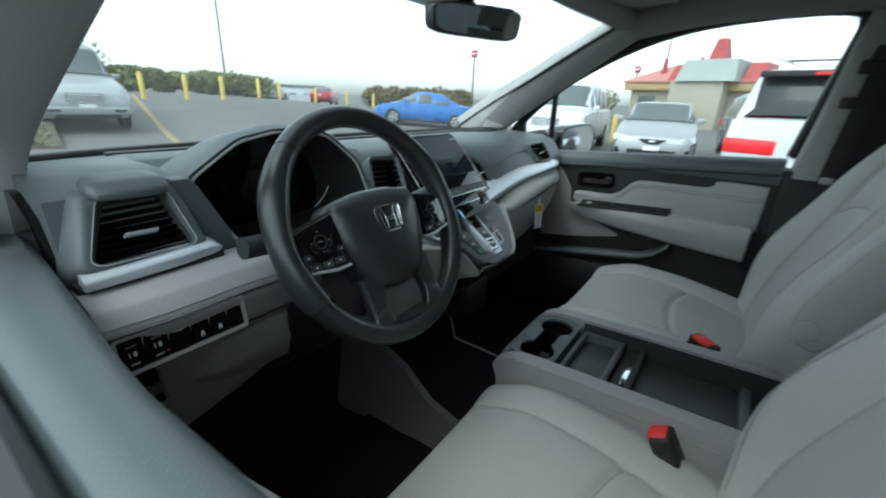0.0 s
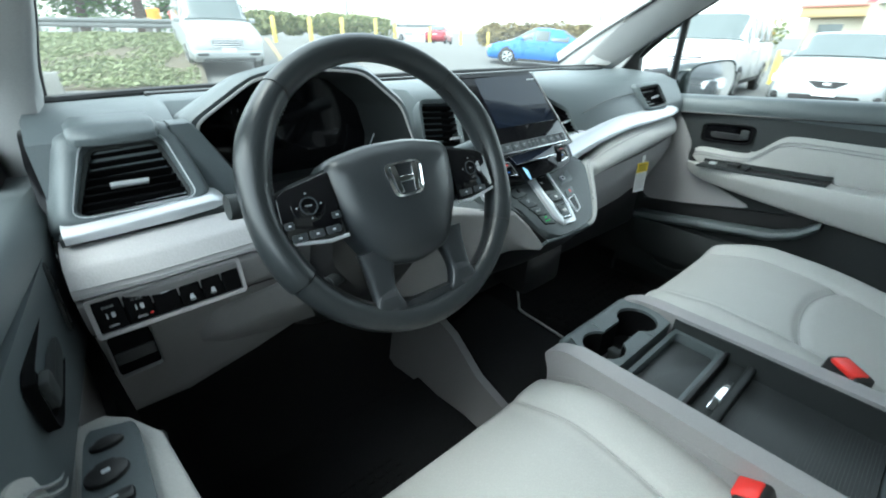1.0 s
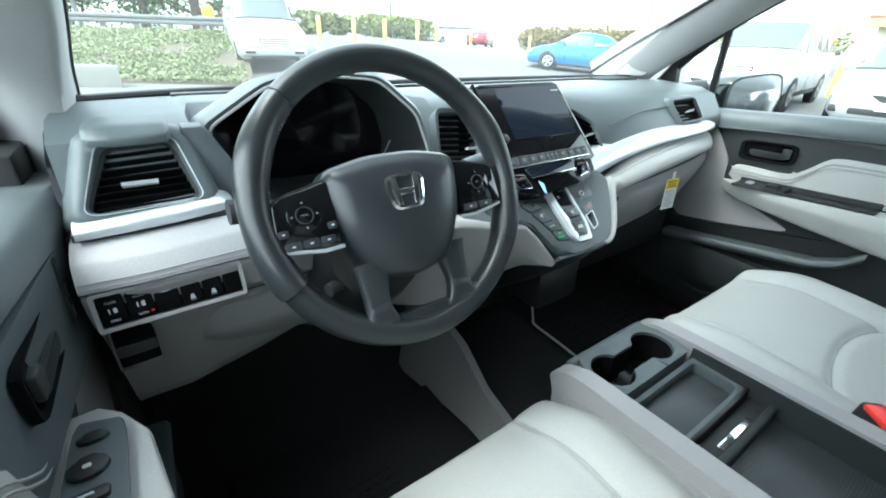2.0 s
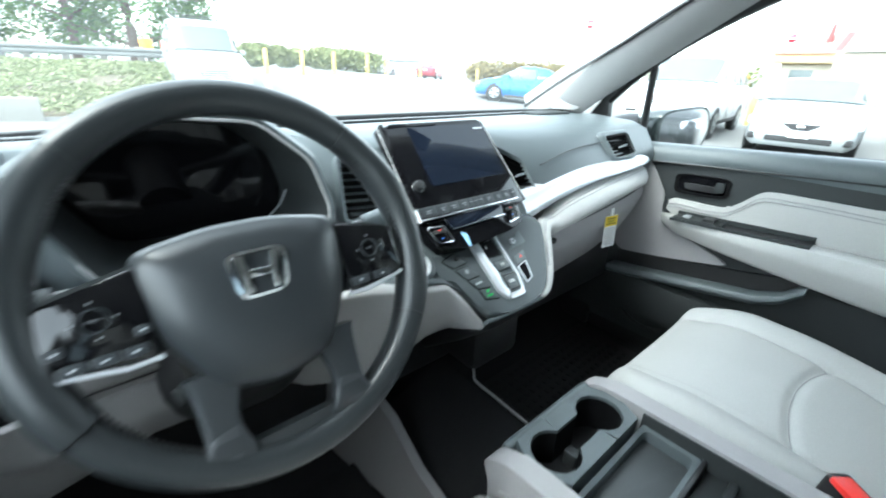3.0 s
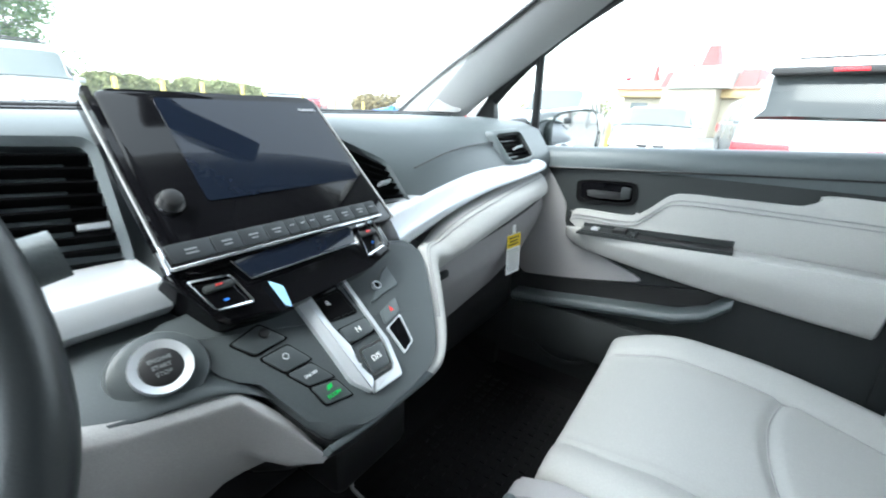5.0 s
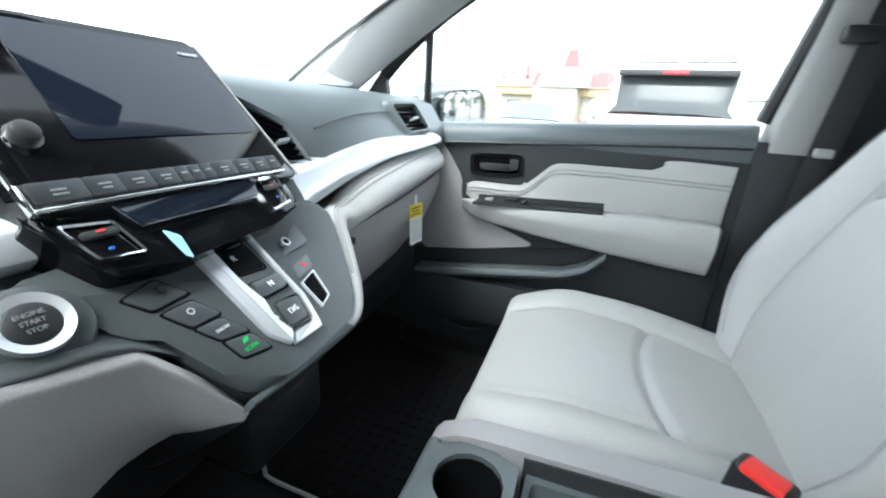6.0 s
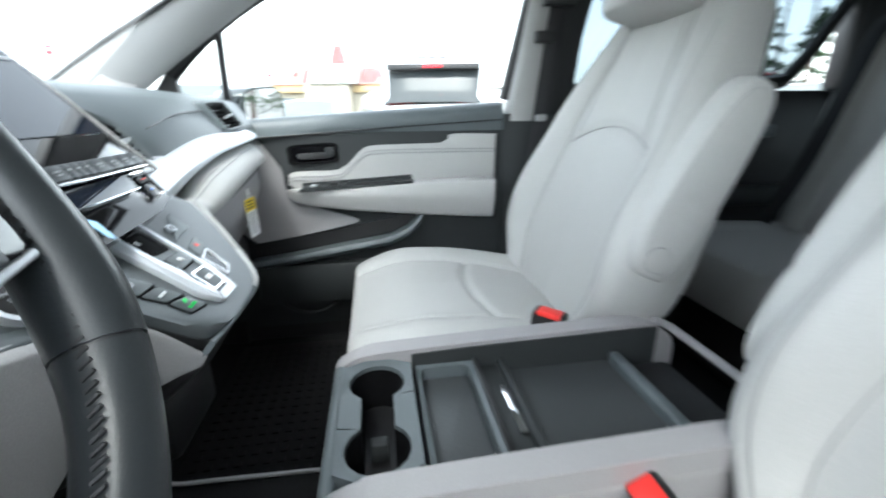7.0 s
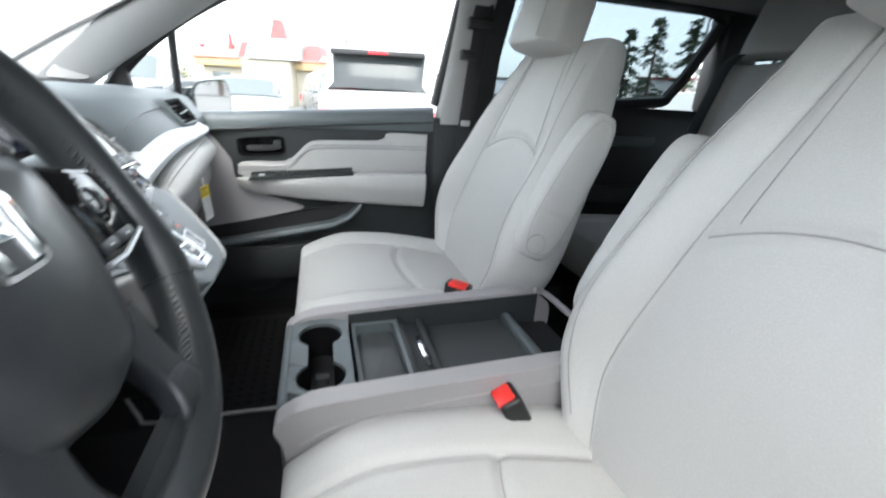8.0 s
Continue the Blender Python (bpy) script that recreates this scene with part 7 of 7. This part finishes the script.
# ---- bollards, poles, guard rail, barrier ----
BOLLARD = mat("yellow_post_paint", (0.62, 0.48, 0.10), 0.5, 0, 0.08, 40, 0.1, 0.1, 5)
GALV = mat("galvanised_steel", (0.11, 0.115, 0.115), 0.7, 0.0, 0.1, 60, 0.1, 0.1, 3)
WOODPOST = mat("weathered_post", (0.16, 0.15, 0.14), 0.9, 0, 0.2, 60, 0.3, 0.15, 6)
CONCRETE = mat("weathered_concrete", (0.14, 0.137, 0.128), 0.9, 0, 0.12, 50, 0.4, 0.15, 2)
for x, y in ((6.1, 18.4), (7.6, 18.3), (9.25, 18.63), (12.2, 20.6), (14.35, 22.0), (17.5, 22.8), (20.5, 23.2), (23.42, 23.46), (15.6, 3.6)):
    z = ground_height(x, y)
    solid("bollard", tube([(x, y, z - 0.1), (x, y, z + 0.90), (x, y, z + 0.95)], lambda t: 0.085 if t < 0.9 else 0.05, 14), BOLLARD, "yellow painted steel bollard", "bollard", "yellow bollards")

for x, y, h, lean in ((19.76, 37.6, 11, 0.0), (25.5, -26.6, 9.0, 0.0), (25.2, -28.3, 10.5, 0.0), (44.0, 7.0, 9.0, 0.3), (-2.0, 27.0, 9.0, -0.6)):
    z = ground_height(x, y)
    p = thing("street_lamp", (x, y, z), "tall grey steel lamp pole", "street lamp", "lamp poles")
    part("pole", tube([(x, y, z), (x + lean * 0.5, y, z + h / 2), (x + lean, y, z + h)], lambda t: 0.11 - 0.04 * t, 10), GALV, p)
    if y < 0:
        part("arm", tube([(x - 1.1, y - 0.7, z + h - 0.05), (x + 0.3, y + 0.2, z + h + 0.05)], 0.04, 8), GALV, p)
        part("lamp_head", box((x - 1.5, y - 0.9, z + h - 0.18), (x - 0.7, y - 0.5, z + h - 0.02), 0.05), GALV, p)


def build_guard_rail():
    d = thing("guard_rail", (0, 22, 1.0), "grey steel guard rail on weathered posts above the bank", "guard rail")
    a, b = Vector((-9.0, 28.4, 1.12)), Vector((4.4, 19.4, 1.12))
    n = 12
    for k in range(n + 1):
        p = a.lerp(b, k / n)
        part("post", box((p.x - 0.11, p.y - 0.11, 0.5), (p.x + 0.11, p.y + 0.11, 1.62), 0.015), WOODPOST, d)
    off = (b - a).normalized().cross(Vector((0, 0, 1)))
    sec = [(0.0, 0.16), (0.05, 0.12), (0.05, 0.05), (0.0, 0.0), (0.05, -0.05), (0.05, -0.12), (0.0, -0.16), (-0.02, -0.16), (-0.02, 0.16)]
    part("beam", skin([[p + off * (0.13 + u) + Vector((0, 0, 0.30 + v)) for u, v in sec] for p in (a, b)]), GALV, d, "corrugated steel beam")


build_guard_rail()
for x0, x1 in ((-5.4, -2.15), (-2.10, -0.9)):
    y0 = lambda x: 11.5 - (x + 0.9) * 0.55
    rings = []
    for x in (x0, (x0 + x1) / 2, x1):
        rings.append([(x, y0(x) + u, 0.02 + v) for u, v in ((-0.20, -0.1), (-0.17, 0.38), (-0.13, 0.43), (0.13, 0.43), (0.17, 0.38), (0.20, -0.1))])
    solid("concrete_block", skin(rings), CONCRETE, "weathered concrete barrier block at the foot of the bank", "barrier block", "barrier blocks")

hx, hy, hz = 2.45, 21.0, 0.95
hyd = thing("marker_post", (hx, hy, hz), "orange and yellow marker post by the guard rail", "marker post")
ORANGE = mat("orange_plastic", (0.85, 0.33, 0.02), 0.5, 0, 0.06, 40, 0.1)
part("post", tube([(hx, hy, hz), (hx, hy, hz + 0.55)], 0.07, 10), WOODPOST, hyd)
part("hood", tube([(hx, hy, hz + 0.35), (hx, hy, hz + 0.95), (hx, hy, hz + 1.0)], lambda t: 0.22 if t < 0.9 else 0.15, 12), ORANGE, hyd)
LINE = mat("worn_yellow_line", (0.27, 0.21, 0.11), 0.8, 0, 0.2, 30, 0.2, 0.25, 3)
for (xa, ya), (xb, yb) in (((3.7, 10.5), (6.2, 19.8)),):
    bm = bmesh.new()
    rows = []
    for k in range(13):
        x, y = xa + (xb - xa) * k / 12, ya + (yb - ya) * k / 12
        rows.append([(x - 0.08, y, ground_height(x, y) + 0.02), (x + 0.08, y, ground_height(x, y) + 0.02), (x + 0.08, y, ground_height(x, y) - 0.05), (x - 0.08, y, ground_height(x, y) - 0.05)])
    solid("road_marking", skin(rows), LINE, "worn yellow parking line on the asphalt", "road marking", kind="structure")


# ---- planting ----
def leaf_mat(name, a, b):
    m = mat(name, a, 0.7, 0, 0.2, 8, 0.0, 0.2, 1.0, spec=0.3)
    n, l = m.node_tree.nodes, m.node_tree.links
    geo = n.new("ShaderNodeNewGeometry")
    ramp = n.new("ShaderNodeMix"); ramp.data_type = 'RGBA'
    ramp.inputs[6].default_value, ramp.inputs[7].default_value = (*a, 1), (*b, 1)
    l.new(geo.outputs["Random Per Island"], ramp.inputs[0])
    for k in list(n):
        if k.type == 'MIX' and k is not ramp:
            l.new(ramp.outputs[2], k.inputs[6])
    return m


IVY = leaf_mat("ivy_leaf", (0.10, 0.125, 0.05), (0.25, 0.27, 0.15))
BUSH = leaf_mat("bush_leaf", (0.11, 0.14, 0.055), (0.27, 0.28, 0.13))
AUTUMN = leaf_mat("reddish_hedge_leaf", (0.10, 0.08, 0.03), (0.22, 0.17, 0.07))
TREELEAF = leaf_mat("tree_leaf", (0.025, 0.07, 0.015), (0.07, 0.13, 0.03))
NEEDLE = leaf_mat("conifer_needle", (0.012, 0.030, 0.014), (0.035, 0.06, 0.025))
GOLD = leaf_mat("autumn_leaf", (0.35, 0.17, 0.02), (0.45, 0.30, 0.05))
BARK = mat("bark", (0.07, 0.05, 0.04), 0.95, 0, 0.3, 20, 0.6, 0.2, 3)
SOIL = mat("bank_soil", (0.09, 0.075, 0.05), 0.95, 0, 0.3, 20, 0.5, 0.25, 1)


def leaves(points, size, rng, name, material, parent=None, flat=0.0, droop=0.0):
    """One mesh of small leaf blades at the points."""
    k = len(points)
    P = np.asarray(points, float)
    a = rng.normal(size=(k, 3)); a[:, 2] *= 1 - flat; a /= np.linalg.norm(a, axis=1)[:, None]
    b = rng.normal(size=(k, 3)); b[:, 2] *= 1 - flat; b -= (a * b).sum(1)[:, None] * a; b /= np.linalg.norm(b, axis=1)[:, None]
    s = size * rng.uniform(0.6, 1.3, size=(k, 1))
    V = np.stack([P - a * s, P + b * s * 0.45, P + a * s, P - b * s * 0.45], 1)
    V[:, 2, 2] -= droop * s[:, 0]
    me = bpy.data.meshes.new(name)
    off = np.array(ROOT.get(parent, Vector()))
    me.from_pydata((V.reshape(-1, 3) - off).tolist(), [], np.arange(4 * k).reshape(-1, 4).tolist())
    me.materials.append(material)
    ob = new(name, me)
    if parent is not None:
        ob.parent = parent
    return ob


def bank_z(x, y):
    """Height of the planted bank above the lot."""
    s = x * 0.56 + y * 0.83      # across the bank
    t = smoothstep(8.9, 17.2, s)
    return (ground_height(x, y) + 0.04) * (1 - t) + 1.02 * t + 0.08 * t * noise.noise(Vector((x * 0.8, y * 0.8, 0)))


def build_bank():
    bm = bmesh.new()
    n = 36
    rows = []
    for j in range(n):
        row = []
        for i in range(n):
            u, v = i / (n - 1), j / (n - 1)
            x = -16 + 17.6 * u + 1.6 * v * u
            y0 = 11.3 - 0.55 * x
            y = y0 + (9.5 + 5 * (1 - u)) * v
            row.append(bm.verts.new((x, y, bank_z(x, y) if 0 < j else -0.2)))
        rows.append(row)
    for a, b in zip(rows, rows[1:]):
        for i in range(n - 1):
            bm.faces.new((a[i], a[i + 1], b[i + 1], b[i]))
    g = solid("bank", bm, SOIL, "earth bank overgrown with ivy beside the lot", "bank", kind="structure")
    rng = np.random.default_rng(4)
    pts = []
    while len(pts) < 52000:
        w_ = rng.uniform(0.02, 1.0)
        x = rng.uniform(-9, 1.5 + 1.6 * w_)
        y = 11.3 - 0.55 * x + 9.5 * w_
        if noise.noise(Vector((x * 0.9, y * 0.9, 3.0))) + rng.uniform(-0.4, 0.5) > -0.02:
            pts.append((x, y, bank_z(x, y) + rng.uniform(0.01, 0.09)))
    tagged(leaves(pts, 0.05, rng, "ivy", IVY, None, 0.45), "trailing green ivy covering the bank", "ivy", kind="stuff")


build_bank()


def build_hedge(name, x, y, w, h, dpt, turn, material, seed, label, count=9000, size=0.10):
    rng = np.random.default_rng(seed)
    z = ground_height(x, y)
    d = thing(name, (x, y, z), label, "bush")
    c, s = math.cos(radians(turn)), math.sin(radians(turn))
    lobes = [(rng.uniform(-0.46, 0.46) * w, rng.uniform(-0.3, 0.3) * dpt, rng.uniform(0.30, 0.62) * h, rng.uniform(0.22, 0.38) * h) for _ in range(max(12, int(w * 5)))]
    pts = []
    while len(pts) < count:
        u, v, q, r = lobes[rng.integers(len(lobes))]
        n = rng.normal(size=3); n /= np.linalg.norm(n)
        rr = r * rng.uniform(0.75, 1.12)
        lx, ly, lz = u + n[0] * rr * 1.35, v + n[1] * rr, q + n[2] * rr
        if lz > 0.03:
            pts.append((x + lx * c - ly * s, y + lx * s + ly * c, z + lz))
    leaves(pts, size, rng, "foliage", material, d)
    for k in range(5):
        u = (k - 2) * w * 0.18
        part("stem", tube([(x + u * c, y + u * s, z - 0.1), (x + u * c * 1.1, y + u * s * 1.1, z + h * 0.6)], 0.04, 6), BARK, d)


build_hedge("bush", 10.4, 24.6, 6.6, 1.35, 2.2, -32, BUSH, 11, "rounded green bushes behind the bollards", 14000, 0.13)
build_hedge("hedge", 27.5, 22.0, 9.0, 1.95, 3.0, -50, AUTUMN, 12, "reddish brown hedge behind the blue sedan", 15000, 0.14)
build_hedge("bush", 17.5, 33.0, 6.0, 2.0, 2.0, -30, BUSH, 13, "low green bushes far across the lot", 5000, 0.16)
build_hedge("bush", 31.0, 10.5, 5.0, 2.6, 2.5, -60, BUSH, 14, "green bushes beside the restaurant", 5000, 0.16)
build_hedge("bush", 28.0, 8.6, 1.8, 2.4, 1.6, -60, GOLD, 15, "small shrub in orange autumn leaf", 2500, 0.12)


def build_tree(x, y, h, r, seed, label, count=9000, material=None):
    rng = np.random.default_rng(seed)
    z = ground_height(x, y) if y < 24 else 0.95
    d = thing("tree", (x, y, z), label, "tree", "broadleaf trees")
    part("trunk", tube(curve([(x, y, z - 0.3), (x + 0.1, y, z + h * 0.25), (x - 0.15, y + 0.1, z + h * 0.55), (x, y, z + h * 0.9)], 5), lambda t: 0.26 * (1 - 0.8 * t) * h / 8, 10), BARK, d)
    pts = []
    limbs = bmesh.new()
    for k in range(22):
        t = rng.uniform(0.06, 0.9)
        a = rng.uniform(0, 2 * math.pi)
        L = r * (1.15 - 0.6 * t) * rng.uniform(0.7, 1.1)
        p0 = Vector((x, y, z + h * t))
        p1 = p0 + Vector((math.cos(a) * L, math.sin(a) * L, h * rng.uniform(0.04, 0.16)))
        tube([p0, p0.lerp(p1, 0.5) + Vector((0, 0, 0.15)), p1], lambda q: 0.07 * (1 - 0.7 * q), 6, bm=limbs)
        for _ in range(5):
            c = p0.lerp(p1, rng.uniform(0.45, 1.05)) + Vector(rng.normal(size=3)) * 0.35
            q = rng.normal(size=(count // 90, 3)) * r * 0.17
            pts += [tuple(c + Vector(v)) for v in q]
    part("limb", limbs, BARK, d)
    leaves(pts, 0.13, rng, "crown", material or TREELEAF, d)


build_tree(3.0, 29.5, 9.5, 3.6, 21, "dark green broadleaf tree beyond the guard rail", 12000)
build_tree(0.6, 31.0, 8.5, 3.2, 22, "green broadleaf tree beyond the guard rail", 9000)
build_tree(-4.2, 33.0, 8.0, 3.4, 23, "green broadleaf tree beyond the guard rail", 9000)
build_tree(-12, 33.0, 9.0, 3.6, 24, "green broadleaf tree beyond the guard rail", 9000)
build_tree(7.5, 36.0, 7.0, 2.6, 25, "green broadleaf tree beyond the guard rail", 7000)


def build_conifer(x, y, h, r, seed):
    rng = np.random.default_rng(seed)
    d = thing("conifer", (x, y, 0.0), "tall dark conifer against the sky", "tree", "conifers")
    part("trunk", tube([(x, y, 0), (x, y, h * 0.98)], lambda t: 0.3 * (1 - 0.9 * t), 8), BARK, d)
    pts = []
    for k in range(int(h * 5)):
        t = rng.uniform(0.18, 0.99)
        L = r * (1.02 - t) * rng.uniform(0.6, 1.2) + 0.25
        a = rng.uniform(0, 2 * math.pi)
        m_ = 60
        q = rng.uniform(0.1, 1, size=m_)
        w = rng.normal(size=(m_, 3)) * 0.16
        for s_, v in zip(q, w):
            pts.append((x + math.cos(a) * L * s_ + v[0], y + math.sin(a) * L * s_ + v[1], h * t - 0.35 * L * s_ ** 2 + v[2] * 0.6))
    leaves(pts, 0.16, rng, "crown", NEEDLE, d, 0.2, 0.4)


for k, (x, y, h, r) in enumerate(((40, -35, 10.3, 3.9), (37.5, -37.5, 10.0, 3.5), (43, -34, 9.2, 3.4), (35.0, -40.0, 10.0, 3.4), (46, -32.5, 8.4, 3.0), (32.0, -43.0, 9.0, 2.6), (50, -28, 7.0, 2.2))):
    build_conifer(x, y, h, r, 40 + k)


# ---- buildings ----
def build_restaurant():
    d = thing("restaurant", (37, 2, 0), "low tan restaurant with red roof and red tower", "building")
    TAN = mat("tan_stucco", (0.36, 0.33, 0.27), 0.9, 0, 0.12, 30, 0.3, 0.12, 1)
    FASCIA = mat("yellow_fascia", (0.40, 0.30, 0.16), 0.6, 0, 0.05, 30, 0.1)
    ROOF = mat("red_metal_roof", (0.32, 0.045, 0.045), 0.5, 0, 0.12, 20, 0.1, 0.15, 2)
    PINK = mat("faded_red_roof", (0.46, 0.20, 0.17), 0.7, 0, 0.1, 20, 0.1, 0.15, 2)
    SCREEN = mat("grey_roof_screen", (0.30, 0.33, 0.31), 0.7, 0, 0.12, 20, 0.2, 0.12, 1)
    M = pose(37.5, 2.5, 0, 0, 0, -14)

    def block(u0, u1, v0, v1, z0, z1, lean=0.0, top=1.0):
        """A block whose sides lean inwards towards its top."""
        cu, cv, hu, hv = (u0 + u1) / 2, (v0 + v1) / 2, (u1 - u0) / 2, (v1 - v0) / 2
        return skin([[M @ Vector((cu + lean * k + u * hu * f, cv + v * hv * f, z)) for u, v in ((-1, -1), (1, -1), (1, 1), (-1, 1))] for k, f, z in ((0, 1.0, z0), (1, top, z1))])

    part("wall", box((-5, -4.8, 0), (5, 3.6, 2.6), 0.02, m=M), TAN, d)
    part("fascia", box((-5.4, -5.2, 2.35), (5.4, 4.0, 2.85), 0.03, m=M), FASCIA, d, "yellow-tan fascia under the eave")
    part("eave_trim", box((-5.5, -5.3, 2.85), (5.5, 4.1, 2.95), 0.02, m=M), PINK, d)
    part("roof", block(-5.5, 5.5, -5.3, 4.1, 2.95, 4.1, 0.0, 0.52), PINK, d, "faded red hipped roof")
    part("porch", box((-6.4, -2.7, 0), (-5.0, 0.4, 2.85), 0.02, m=M), TAN, d, "dull tan block before the wall")
    part("roof_screen", block(-6.6, -3.2, -3.3, 0.1, 2.87, 4.15, 0.3, 0.86), SCREEN, d, "grey sloping rooftop screen")
    for v0, v1 in ((0.12, 1.0), (-4.4, -3.32)):
        part("roof_side", block(-5.45, -2.6, v0, v1, 2.97, 4.0, 0.45, 0.8), ROOF, d, "dark red metal roof beside the screen")
    part("tower", block(-4.6, -3.4, -1.95, -0.85, 4.1, 5.5, 0.0, 0.5), ROOF, d, "tapered red tower")
    for v in (-0.4, 1.9):
        part("roof_finial", block(-4.3, -4.0, v - 0.16, v + 0.16, 3.3, 4.45, 0.0, 0.6), ROOF, d)
    for v in (-3.9, 2.4):
        w = part("window", box((-5.03, v - 0.6, 0.9), (-4.97, v + 0.6, 2.0), 0.01, m=M), CARGLASS, d)
        part("frame", box((-5.05, v - 0.7, 0.8), (-5.0, v + 0.7, 0.9), 0.01, m=M), WHITECAR, w)


build_restaurant()


def build_block(name, x, y, w, dp, h, turn, colour, label, stripe=None):
    z = ground_height(x, y)
    d = thing(name, (x, y, z), label, "building")
    M = pose(x, y, z, 0, 0, turn)
    part("wall", box((-w / 2, -dp / 2, -0.5), (w / 2, dp / 2, h), 0.02, m=M), colour, d)
    part("roof", box((-w / 2 - 0.2, -dp / 2 - 0.2, h), (w / 2 + 0.2, dp / 2 + 0.2, h + 0.25), 0.03, m=M), stripe or CONCRETE, d)
    for k in range(int(w / 2.4)):
        u = -w / 2 + 1.4 + 2.4 * k
        win = part("window", box((u - 0.8, -dp / 2 - 0.03, 0.8), (u + 0.8, -dp / 2 + 0.03, h - 0.7), 0.01, m=M), PALEPANE, d)
        part("sill", box((u - 0.9, -dp / 2 - 0.08, 0.7), (u + 0.9, -dp / 2, 0.8), 0.01, m=M), WHITECAR, win)


build_block("showroom", 35.3, 50.1, 8, 6, 1.75, -36, WHITECAR, "low white showroom far across the road", GREYCAR)
build_block("shed", 42.5, -40.0, 6, 5, 4.2, 40, WHITECAR, "small pale building before the conifers", REDCAR)
build_block("warehouse", 70.0, -20.0, 26, 14, 4.0, 70, WHITECAR, "long pale building beyond the car park")


def build_sign(x, y, h, label, top):
    z = ground_height(x, y)
    d = thing("pole_sign", (x, y, z), label, "sign")
    part("pole", tube([(x, y, z), (x, y, z + h)], 0.09, 8), GREYCAR, d)
    part("panel", box((x - 0.12, y - 0.26, z + h - 0.1), (x + 0.12, y + 0.26, z + h + 0.45), 0.03), top, d)
    part("panel_face", box((x - 0.13, y - 0.20, z + h + 0.1), (x + 0.13, y + 0.20, z + h + 0.25), 0.01), WHITECAR, d)


build_sign(31.0, 19.3, 4.4, "small red pole sign by the road", REDCAR)
build_sign(42.5, 9.0, 4.2, "small red pole sign by the road", REDCAR)
